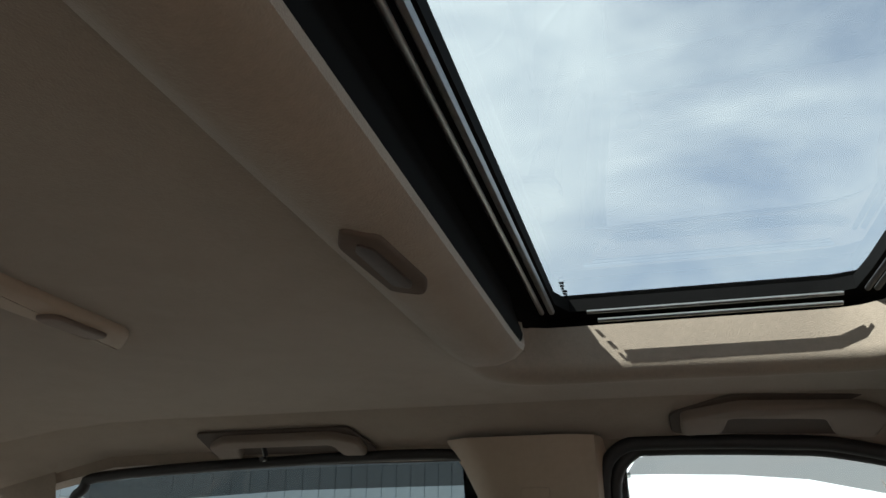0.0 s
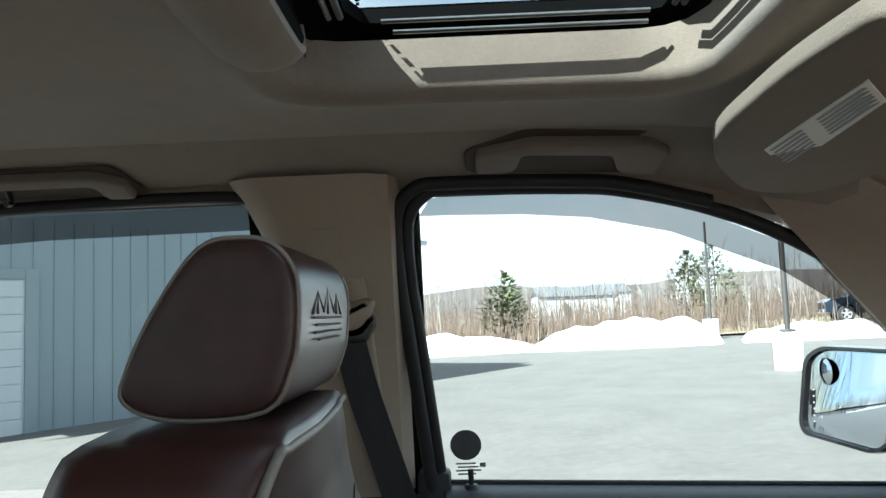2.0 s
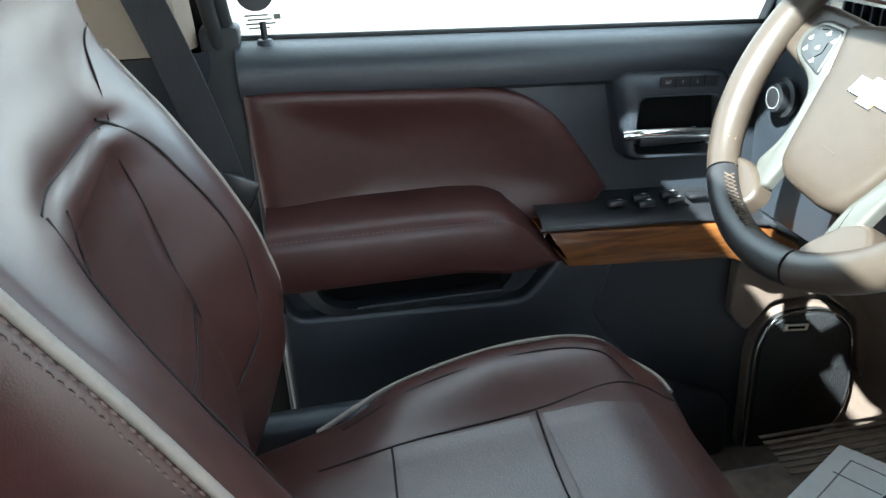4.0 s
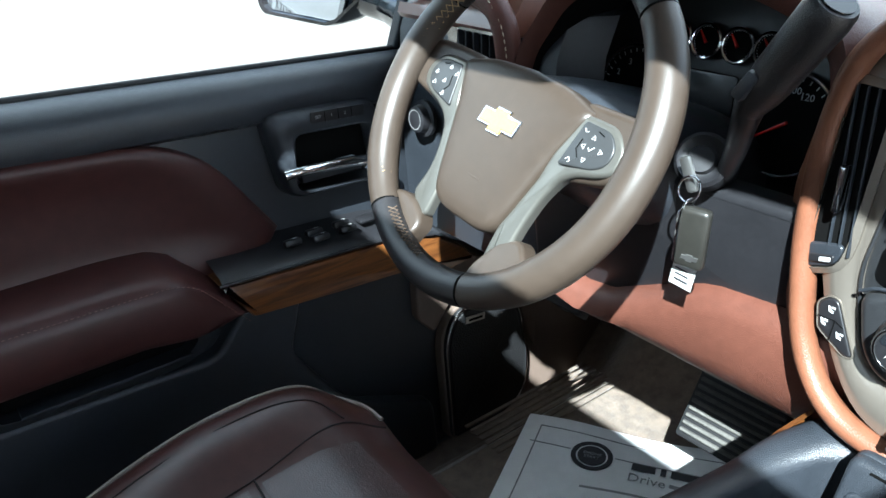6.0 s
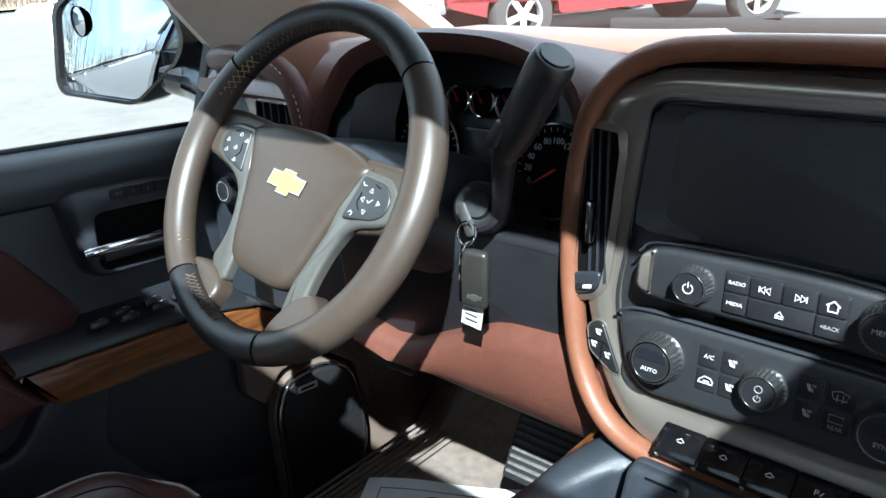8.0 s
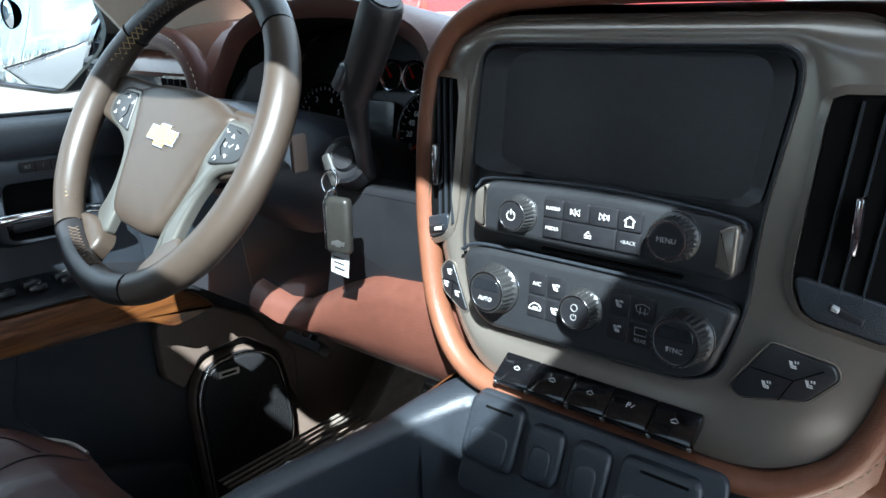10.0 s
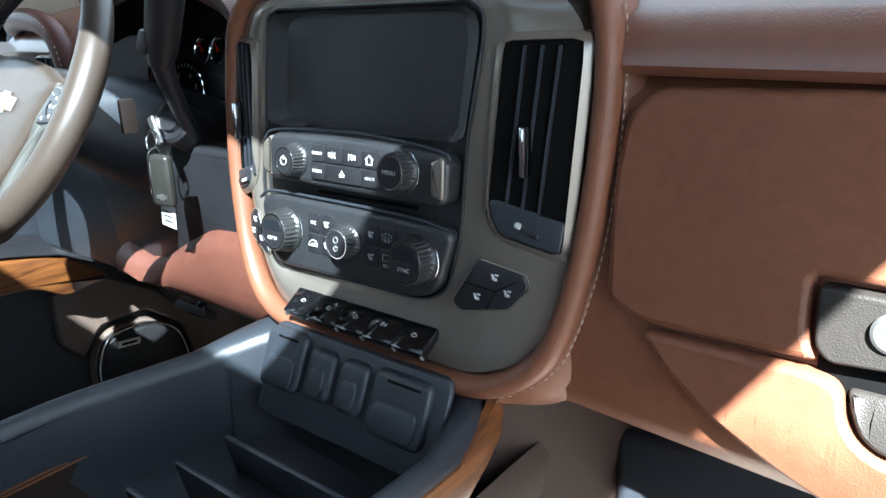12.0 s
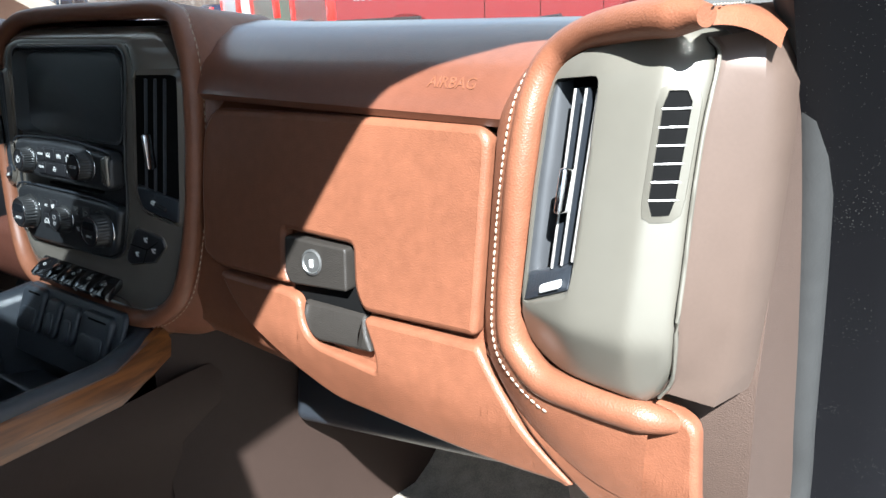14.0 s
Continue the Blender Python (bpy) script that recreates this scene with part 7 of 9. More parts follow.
bars("button_gap", [(0.552 + 0.0215 * k, 0.5528 + 0.0215 * k, 1.195, 1.210) for k in range(3)], lambda u, v, w: mem_to(u, v, w + 0.0018), VOID, hb)
tube("pull_bar", smooth_path([dto(0.478, 1.136, 0.046), dto(0.50, 1.1385, 0.052), dto(0.55, 1.137, 0.054), dto(0.60, 1.132, 0.053), dto(0.632, 1.127, 0.048)], 5), 0.0075, CHROME, hb, 12)
box_part("pull_base", dto(0.555, 1.122, 0.026), (0.030, 0.10, 0.016), DARK, hb, 0.005)
# speaker
so_ = rounded([(0.760, 0.510), (0.750, 0.735), (0.775, 0.792), (0.865, 0.796), (0.930, 0.758), (0.958, 0.620), (0.948, 0.540), (0.895, 0.505)], [0.012, 0.03, 0.03, 0.04, 0.04, 0.05, 0.03, 0.03])
si_ = inset(so_, 0.008)
S0 = 0.020
bm = bmesh.new()
plate(bm, inset(so_, -0.005), S0, 0.004, dto, 4)
spk = part("speaker", bm, TAUPE_DARK, door, "black grille in a bright ring")
bm = bmesh.new()
plate(bm, so_, 0.008, 0.004, lambda u, v, w: dto(u, v, S0 + w))
part("speaker_surround", bm, RUBBER, spk)
GRILLE = material("perforated_grille", (0.014, 0.014, 0.015), 0.55, grain=0.3, scale=900, bump=1.0, bump_scale=380, cells=True)
bm = bmesh.new()
plate(bm, si_, 0.010, 0.004, lambda u, v, w: dto(u, v, S0 + w))
part("grille", bm, GRILLE, spk)
rim_sp = [dto(p[0], p[1], S0 + 0.008) for p in inset(so_, 0.002)]
tube("bright_ring", rim_sp, 0.0022, CHROME, spk, 8, True, up=(1, 0, 0))
bm = bmesh.new()
rbox(bm, dto(0.818, 0.765, S0 + 0.012), (0.003, 0.046, 0.014), 0.001, 1, (-6, 0, 0))
part("maker_plate", bm, STEEL, spk, "small metal plate")
box_part("plate_bar", dto(0.818, 0.765, S0 + 0.0138), (0.001, 0.032, 0.005), VOID, spk, 0.0003, 1, (-6, 0, 0))
# lock pin
lp = tube("lock_pin", [(-0.890, 0.010, 1.280), (-0.890, 0.010, 1.312)], [0.004, 0.0045], BLACK, door, 10)
tube("pin_base", [(-0.890, 0.010, 1.283), (-0.890, 0.010, 1.290)], [0.012, 0.009], DARK, lp, 14)

# window glass, gaskets, rain guard
WIN = [(-0.028, 1.284), (-0.051, 1.509), (-0.060, 1.591), (-0.061, 1.671), (-0.034, 1.709), (0.0, 1.715), (0.157, 1.711), (0.237, 1.704), (0.356, 1.676), (0.477, 1.628), (0.617, 1.551), (0.715, 1.49), (0.752, 1.41), (0.750, 1.258)]
win = thing("window_2", "driver's side window with black gasket", "window", kind="structure")
bm = bmesh.new()
bm.faces.new([bm.verts.new((glass_x(v) - 0.006, u, v)) for u, v in WIN])
part("pane", bm, CLEAR, win)
path = smooth_path([(glass_x(z) + 0.006, y - 0.006 if y < 0 else y, z + (0.004 if z > 1.6 else 0)) for y, z in WIN[:-1]], 6)
tube("gasket", path, 0.0105, RUBBER, win, 10)
path2 = smooth_path([(glass_x(z) + 0.020, y - 0.020 if y < 0.0 else y, z + (0.010 if z > 1.6 else 0)) for y, z in WIN[:9]], 6)
tube("door_frame_edge", path2, 0.010, RUBBER, win, 10)
tube("sill_gasket", [(-0.905, y, sill_z(y) + 0.002) for y in (-0.028, 0.2, 0.4, 0.6, 0.75)], 0.005, RUBBER, win, 8)
guard = thing("rain_guard", "smoked acrylic rain guard along the window top", "rain guard")
up_ = [(-0.060, 1.672), (-0.034, 1.709), (0.0, 1.714), (0.157, 1.710), (0.237, 1.703), (0.356, 1.675), (0.477, 1.627), (0.617, 1.550), (0.68, 1.505)]
dn_ = [(-0.058, 1.668), (-0.051, 1.688), (-0.01, 1.688), (0.10, 1.685), (0.197, 1.677), (0.317, 1.652), (0.479, 1.591), (0.62, 1.505), (0.69, 1.455)]
bm = bmesh.new()
loft(bm, [[Vector((glass_x(z) - 0.012, y, z)) for y, z in up_], [Vector((glass_x(z) - 0.035, y, z)) for y, z in dn_]], False)
part("visor_strip", bm, SMOKE, guard)
stk = thing("round_sticker", "grey round sticker in the window corner", "sticker")
bm = bmesh.new()
plate(bm, [(0.004 + 0.0235 * math.cos(2 * math.pi * i / 36), 1.347 + 0.0235 * math.sin(2 * math.pi * i / 36)) for i in range(36)], 0.0008, 0.0002, lambda u, v, w: Vector((glass_x(v) - 0.002 + w, u, v)), 1)
part("sticker_disc", bm, material("grey_film", (0.10, 0.10, 0.105), 0.6, grain=0.15, scale=80), stk)
bars("glass_print", [(-0.012 + 0.003 * (k % 2), 0.018 + 0.004 * (k % 3), 1.317 - 0.0055 * k, 1.3195 - 0.0055 * k) for k in range(4)] + [(0.024, 0.033, 1.312, 1.319)], lambda u, v, w: Vector((glass_x(v) - 0.002 + w, u, v)), GREY_INK, stk)
# rear side glass
rwin = thing("window_3", "rear side window of the cab", "window", kind="structure")
bm = bmesh.new()
bm.faces.new([bm.verts.new((glass_x(v) - 0.006, u, v)) for u, v in rounded([(-1.02, 1.30), (-0.265, 1.30), (-0.258, 1.71), (-0.97, 1.70)], 0.03)])
part("pane", bm, CLEAR, rwin)
g2_ = thing("rain_guard", "smoked acrylic rain guard along the rear window", "rain guard")
bm = bmesh.new()
loft(bm, [[Vector((glass_x(z) - 0.012, y, z)) for y, z in ((-1.0, 1.69), (-0.6, 1.715), (-0.3, 1.716), (-0.262, 1.69))], [Vector((glass_x(z) - 0.035, y, z)) for y, z in ((-1.0, 1.655), (-0.6, 1.675), (-0.3, 1.678), (-0.266, 1.665))]], False)
part("visor_strip", bm, SMOKE, g2_)

# grab handles on the roof rail
def rail_to(u, v, w):
    """u along the cab, v up the rail's slope, w off its face."""
    return Vector((-0.64 + 0.953 * v + 0.30 * w, u, 1.768 + 0.30 * v - 0.953 * w))


# dark plate colour stands for the shade in each grab handle's hollow
RECESS_SHADE = material("recess_shade", (0.060, 0.045, 0.036), 0.8, grain=0.1, scale=120)
HANDLE = material("handle_plastic", (0.165, 0.130, 0.103), 0.7, grain=0.06, scale=120, bump=0.2, bump_scale=800)
gh = thing("grab_handle", "taupe roof grab handle on a dark plate for recess shade", "grab handle", group="grab handles")
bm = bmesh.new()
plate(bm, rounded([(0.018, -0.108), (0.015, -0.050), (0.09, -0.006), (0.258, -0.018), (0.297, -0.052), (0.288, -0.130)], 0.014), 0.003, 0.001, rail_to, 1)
part("recess", bm, RECESS_SHADE, gh)
bm = bmesh.new()
plate(bm, rounded([(0.03, -0.095), (0.03, -0.043), (0.10, -0.019), (0.25, -0.030), (0.282, -0.055), (0.272, -0.118), (0.222, -0.108), (0.205, -0.060), (0.09, -0.049), (0.083, -0.092)], 0.010), 0.015, 0.006, rail_to, 4)
part("handle_bar", bm, HANDLE, gh)
gh2 = thing("grab_handle", "taupe rear grab handle with a black coat hook", "grab handle", group="grab handles")
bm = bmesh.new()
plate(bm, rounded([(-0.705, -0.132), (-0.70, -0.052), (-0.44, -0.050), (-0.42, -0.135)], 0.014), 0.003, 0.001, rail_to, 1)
part("recess", bm, RECESS_SHADE, gh2)
bm = bmesh.new()
plate(bm, rounded([(-0.69, -0.125), (-0.69, -0.085), (-0.655, -0.062), (-0.47, -0.060), (-0.434, -0.082), (-0.434, -0.128), (-0.475, -0.126), (-0.48, -0.088), (-0.64, -0.090), (-0.645, -0.124)], 0.010), 0.014, 0.006, rail_to, 4)
part("handle_bar", bm, HANDLE, gh2)
tube("hook", smooth_path([rail_to(-0.60, -0.095, 0.004), rail_to(-0.60, -0.112, 0.018), rail_to(-0.60, -0.100, 0.026)], 5), 0.004, BLACK, gh2, 8)

# sun visor with its label
vis = thing("sun_visor", "beige sun visor with a white warning label, folded up", "sun visor")
vt = lambda u, v, w: Vector((u, v, 1.716 - 0.10 * (v - 0.25) - 0.05 * max(0, -0.60 - u) - w))
bm = bmesh.new()
vo = rounded([(-0.151, 0.243), (-0.249, 0.236), (-0.443, 0.247), (-0.58, 0.295), (-0.695, 0.372), (-0.685, 0.45), (-0.60, 0.47), (-0.151, 0.445)], [0.02, 0.05, 0.06, 0.06, 0.04, 0.04, 0.03, 0.02])
plate(bm, vo, 0.016, 0.006, vt, 4)
part("visor_body", bm, material("visor_fabric", (0.20, 0.165, 0.128), 0.95, grain=0.08, scale=220, bump=0.4, bump_scale=700), vis)
bm = bmesh.new()
plate(bm, [(-0.476, 0.308), (-0.257, 0.292), (-0.302, 0.330), (-0.560, 0.366)], 0.0172, 0.0004, vt, 1)
lab = part("warning_label", bm, material("label_white", (0.70, 0.68, 0.60), 0.6, grain=0.05, scale=80), vis, "white warning label")
for k in range(6):
    f = 0.10 + 0.13 * k
    a, b = Vector((-0.476, 0.308)).lerp(Vector((-0.560, 0.366)), f), Vector((-0.257, 0.292)).lerp(Vector((-0.302, 0.330)), f)
    bm = bmesh.new()
    q = [a.lerp(b, 0.04 + 0.02 * (k % 2)), a.lerp(b, 0.40), a.lerp(b, 0.40) + Vector((0, 0.003)), a.lerp(b, 0.04) + Vector((0, 0.003))]
    plate(bm, [tuple(x) for x in q], 0.0178, 0.0001, vt, 1)
    part("label_bar", bm, GREY_INK, lab, smooth=False)
    bm = bmesh.new()
    q = [a.lerp(b, 0.56), a.lerp(b, 0.95 - 0.03 * (k % 3)), a.lerp(b, 0.95) + Vector((0, 0.003)), a.lerp(b, 0.56) + Vector((0, 0.003))]
    plate(bm, [tuple(x) for x in q], 0.0178, 0.0001, vt, 1)
    part("label_bar", bm, GREY_INK, lab, smooth=False)
plug = thing("visor_clip", "small taupe visor clip on the headliner", "clip")
bm = bmesh.new()
plate(bm, rounded([(-0.392, 0.236), (-0.345, 0.232), (-0.352, 0.262), (-0.400, 0.266)], 0.004), 0.006, 0.002, lambda u, v, w: Vector((u, v, ceil_z(u, v) + 0.004 - w)))
part("clip_body", bm, TAUPE, plug)
icon("clip_line", [[(-0.387, 0.241), (-0.350, 0.238), (-0.356, 0.257), (-0.394, 0.261), (-0.387, 0.241)]], lambda u, v, w: Vector((u, v, ceil_z(u, v) - 0.0022)), TAUPE_DARK, plug, 0.0008)
oc = thing("overhead_console", "beige overhead console on the headliner", "overhead console")
bm = bmesh.new()
plate(bm, rounded([(-0.13, 0.235), (0.13, 0.235), (0.12, 0.50), (-0.12, 0.50)], 0.05), 0.028, 0.014, lambda u, v, w: Vector((u, v, ceil_z(u, v) + 0.004 - w)), 5)
part("console_body", bm, TAUPE, oc)
bm = bmesh.new()
plate(bm, rounded([(-0.10, 0.255), (-0.01, 0.255), (-0.01, 0.34), (-0.09, 0.34)], 0.02), 0.032, 0.004, lambda u, v, w: Vector((u, v, ceil_z(u, v) + 0.004 - w)), 3)
part("map_lamp", bm, TAUPE, oc)
bars("headliner_label", [(-0.437 + 0.006 * k, -0.4345 + 0.006 * k, -0.06, -0.036 + 0.002 * k) for k in range(4)], lambda u, v, w: Vector((u - 0.036, v, ceil_z(u, v) + 0.022 * min(1, max(0, (0.452 + u) / 0.038)) ** 1.5 - 0.0012 - w)), GREY_INK, sunroof)

# ---- driver's seat ----
seat = thing("bucket_seat", "dark brown leather driver's seat with pale piping", "seat")
SX = -0.41


OUTER = ((0.80, -0.10), (0.853, -0.066), (0.932, -0.030), (1.02, 0.0), (1.084, 0.004), (1.15, -0.014), (1.206, -0.040), (1.262, -0.070), (1.30, -0.092), (1.35, -0.118), (1.40, -0.126), (1.50, -0.128))
INNER = ((0.80, -0.06), (0.88, 0.0), (0.96, 0.05), (1.04, 0.064), (1.10, 0.040), (1.186, -0.006), (1.261, -0.046), (1.297, -0.069), (1.318, -0.080), (1.350, -0.0985), (1.364, -0.107), (1.382, -0.118), (1.392, -0.122), (1.43, -0.121), (1.455, -0.116), (1.50, -0.100))
DIP = ((0.80, 0.06), (1.0, 0.060), (1.10, 0.062), (1.20, 0.062), (1.26, 0.050), (1.30, 0.020), (1.34, 0.004), (1.38, -0.002), (1.42, -0.004), (1.50, -0.006))
HALF_IN = ((0.80, 0.205), (0.90, 0.222), (1.20, 0.226), (1.40, 0.226), (1.444, 0.226), (1.456, 0.216), (1.47, 0.20), (1.50, 0.16))
HALF_OUT = ((0.80, 0.205), (0.90, 0.222), (1.20, 0.226), (1.28, 0.220), (1.34, 0.196), (1.40, 0.178), (1.44, 0.165), (1.455, 0.150), (1.50, 0.12))


def along(rows, z):
    """A smooth curve through (z, value) rows."""
    def lin(q):
        for (z0, y0), (z1, y1) in zip(rows, rows[1:]):
            if q <= z1:
                return y0 + (y1 - y0) * max(0.0, (q - z0) / (z1 - z0))
        return rows[-1][1]
    return (lin(z - 0.012) + lin(z - 0.006) + lin(z) + lin(z + 0.006) + lin(z + 0.012)) / 5


def ease(a, b, x):
    t = max(0.0, min(1.0, (x - a) / (b - a)))
    return t * t * (3 - 2 * t)


def back_point(s, z):
    """A place on the backrest's front: s from -1 (by the door) to 1 (by the console)."""
    hw = along(HALF_IN, z) if s > 0 else along(HALF_OUT, z)
    y = along(OUTER, z) + (along(INNER, z) - along(OUTER, z)) * ease(-1, 1, s)
    y -= along(DIP, z) * (1 - ease(0.30, 0.84, abs(s)))
    y -= 0.014 * max(0.0, (abs(s) - 0.93) / 0.07) ** 2
    d = 1.306 + 0.014 * s - z
    fold = -0.25 * math.exp(-(d / 0.007) ** 2) + ((1 - math.exp(-d / 0.016)) * math.exp(-d / 0.09) if d > 0 else 0.0)
    y += 0.010 * fold * (1 - ease(0.40, 0.75, abs(s)))
    return Vector((SX + hw * s, y, z))


def back_rear(z):
    return -0.205 - 0.15 * (z - 0.95) + 0.03 * max(0, (z - 1.38) / 0.08)


bm = bmesh.new()
rows = []
for i in range(113):
    z = 0.84 + 0.622 * i / 112
    fr = [back_point(1 - 2 * k / 44, z) for k in range(45)]
    yb = back_rear(z)
    l_, r_ = fr[-1], fr[0]
    side_l = [Vector((l_.x, l_.y + (yb - l_.y) * f, z)) for f in (0.3, 0.6, 0.85)]
    side_r = [Vector((r_.x, r_.y + (yb - r_.y) * f, z)) for f in (0.85, 0.6, 0.3)]
    rear = [Vector((l_.x + (r_.x - l_.x) * f, yb - 0.02 * math.sin(math.pi * f), z)) for f in (0.05, 0.25, 0.5, 0.75, 0.95)]
    rows.append(fr + side_l + rear + side_r)
for dz, f in ((0.006, 0.94), (0.009, 0.80), (0.010, 0.5)):
    c_ = sum(rows[112], Vector()) / len(rows[112])
    rows.append([Vector((c_.x + (p.x - c_.x) * f, c_.y + (p.y - c_.y) * f, 1.462 + dz)) for p in rows[112]])
loft(bm, rows, True, (True, True))
part("backrest", bm, SEAT_LEATHER, seat, "leather backrest", angle=80)
edge = [back_point(0.978, z) + Vector((0.001, 0.0015, 0)) for z in [0.90 + 0.01 * i for i in range(55)]]
top_run = [back_point(s, 1.454) + Vector((0, 0.001, 0.006)) for s in (0.92, 0.82, 0.66, 0.45, 0.2, -0.1, -0.4, -0.7, -0.9)]
edge = [sum(edge[max(0, i - 2):i + 3], Vector()) / len(edge[max(0, i - 2):i + 3]) + Vector((0.0008, 0.0022, 0)) for i in range(len(edge))]
tube("piping", smooth_path(edge[::3] + top_run, 5), 0.0038, PIPING, seat, 8, label="pale piping")
edge_l = [back_point(-0.97, z) + Vector((-0.001, 0.0015, 0)) for z in [0.90 + 0.02 * i for i in range(23)]]
tube("piping", smooth_path(edge_l, 3), 0.0030, PIPING, seat, 8, label="pale piping")
SEAT_THREAD = material("mauve_brown_thread", (0.115, 0.075, 0.068), 0.7, grain=0.2, scale=500)
side_seam = [back_point(1.0, p.z) + Vector((0.0004, 0, 0)) for p in edge[2:]]
for off in (-0.0065, -0.0005):
    run = []
    for i, p in enumerate(side_seam):
        d_ = (side_seam[min(i + 2, len(side_seam) - 1)] - side_seam[max(i - 2, 0)]).normalized()
        run.append(p + Vector((0, -d_.z, d_.y)) * off)
    stitches("seam", [p + Vector((0.0003, 0, 0)) for p in run], SEAT_THREAD, seat, 0.0042, 0.0020, 0.0010)
tube("seam_groove", [Vector((SX + along(HALF_IN, 1.39) + 0.0006, y, 1.392)) for y in (-0.126, -0.16, -0.20, -0.24)], 0.0007, VOID, seat, 6)


SEAM = material("seam_shadow_thread", (0.012, 0.006, 0.006), 0.8, grain=0.2, scale=200)


def back_line(pts, r=0.0022, mat=None, lift=0.0004):
    tube("seam_groove", smooth_path([back_point(s, z) + Vector((0, lift, 0)) for s, z in pts], 6), r * 0.62, mat or SEAM, seat, 6)


# seams on the backrest's front
back_line([(-0.36, 1.04), (-0.58, 1.07), (-0.66, 1.12), (-0.71, 1.18), (-0.68, 1.235), (-0.63, 1.27), (-0.50, 1.296), (-0.38, 1.308)], 0.0022)
back_line([(0.66, 0.95), (0.66, 1.05), (0.70, 1.15), (0.68, 1.25), (0.58, 1.312)], 0.0018)
back_line([(-0.96, 1.365), (-0.825, 1.362), (-0.70, 1.352), (-0.575, 1.33), (-0.50, 1.300)], 0.0016)
back_line([(s_ / 10, 1.3065 + 0.0014 * s_) for s_ in range(-5, 7)], 0.0016)
for m_ in (-1, 1):
    back_line([(0.40 * m_, 1.300), (0.44 * m_, 1.24), (0.37 * m_, 1.17), (0.32 * m_, 1.13), (0.30 * m_, 1.0)], 0.0014)
back_line([(-0.33, 1.140), (0.0, 1.134), (0.33, 1.140)], 0.0014)
bm = bmesh.new()
surface(bm, lambda u, v: back_point(u, v) + Vector((0, 0.0007, 0)), 24, 10, (-0.36, 0.36), (1.155, 1.278))
part("perforated_panel", bm, COCOA_PERF, seat, "perforated leather panel")
bm = bmesh.new()
surface(bm, lambda u, v: back_point(u, v) + Vector((0, 0.0007, 0)), 24, 10, (-0.30, 0.30), (0.95, 1.126))
part("perforated_panel", bm, COCOA_PERF, seat, "perforated leather panel")
# headrest
HR = [(-0.210, 1.474), (-0.246, 1.488), (-0.243, 1.513), (-0.222, 1.556), (-0.190, 1.599), (-0.160, 1.606), (-0.135, 1.601), (-0.118, 1.578), (-0.1165, 1.540), (-0.122, 1.508), (-0.142, 1.478)]
hr = [Vector((p.y, p.z)) for p in smooth_path([(0, y, z) for y, z in HR], 4, True)]
bm = bmesh.new()
rows = []
for x, f in ((0.128, 0.55), (0.1295, 0.80), (0.128, 0.93), (0.122, 0.99), (0.110, 1.0), (0.06, 1.01), (0.0, 1.012), (-0.06, 1.01), (-0.110, 1.0), (-0.122, 0.99), (-0.128, 0.93), (-0.1295, 0.80), (-0.128, 0.55)):
    rows.append([Vector((SX + x, -0.17 + (p.x + 0.17) * f, 1.54 + (p.y - 1.54) * f)) for p in hr])
loft(bm, rows, True, (True, True))
head = part("headrest", bm, SEAT_LEATHER, seat, "leather headrest")
for s in (-1, 1):
    tube("headrest_piping", [Vector((SX + s * 0.1225, -0.17 + (p.x + 0.17) * 0.992, 1.54 + (p.y - 1.54) * 0.992)) for p in hr], 0.0020, PIPING, head, 8, True, up=(1, 0, 0), label="pale piping")
tube("headrest_post", [(SX + 0.07, -0.17, 1.44), (SX + 0.07, -0.172, 1.49)], 0.006, CHROME, seat, 10)
tube("headrest_post", [(SX - 0.07, -0.17, 1.44), (SX - 0.07, -0.172, 1.49)], 0.006, CHROME, seat, 10)
emt = lambda u, v, w: Vector((SX + 0.006 + u * 1.75, -0.1145 - 0.05 * (v - 1.54) - abs(v - 1.545) * 0.04 + w, v))
EMB = material("dark_embroidery", (0.12, 0.105, 0.105), 0.8, grain=0.3, scale=500)
icon("embroidery", [[(-0.040, 1.548), (-0.028, 1.567), (-0.018, 1.550), (-0.002, 1.571), (0.012, 1.550), (0.025, 1.567), (0.040, 1.548)], [(-0.040, 1.545), (0.040, 1.545)], [(-0.034, 1.539), (0.034, 1.539)], [(-0.038, 1.533), (0.038, 1.533)], [(-0.030, 1.527), (0.030, 1.527)], [(-0.028, 1.565), (-0.025, 1.548)], [(-0.002, 1.569), (0.001, 1.548)], [(0.025, 1.565), (0.028, 1.548)]], emt, EMB, head, 0.0011)


# cushion
EDGE_Z = ((-0.10, 0.870), (0.06, 0.900), (0.12, 0.925), (0.23, 0.948), (0.33, 0.952), (0.376, 0.946), (0.43, 0.905), (0.46, 0.89))
MID_Z = ((-0.10, 0.895), (0.0, 0.905), (0.2, 0.918), (0.34, 0.928), (0.40, 0.918), (0.44, 0.888), (0.47, 0.86))
EDGE_X = ((-0.10, 0.180), (0.06, 0.200), (0.12, 0.226), (0.23, 0.236), (0.34, 0.236), (0.39, 0.226), (0.43, 0.196), (0.46, 0.17))


def cush(u, y):
    """A place on the cushion: u from -1 to 1 across."""
    a = abs(u)
    z = along(MID_Z, y) + (along(EDGE_Z, y) + 0.004 - along(MID_Z, y)) * ease(0.42, 0.86, a)
    z -= 0.014 * max(0.0, (a - 0.9) / 0.1) ** 2
    return Vector((SX + along(EDGE_X, y) * u, y, z))


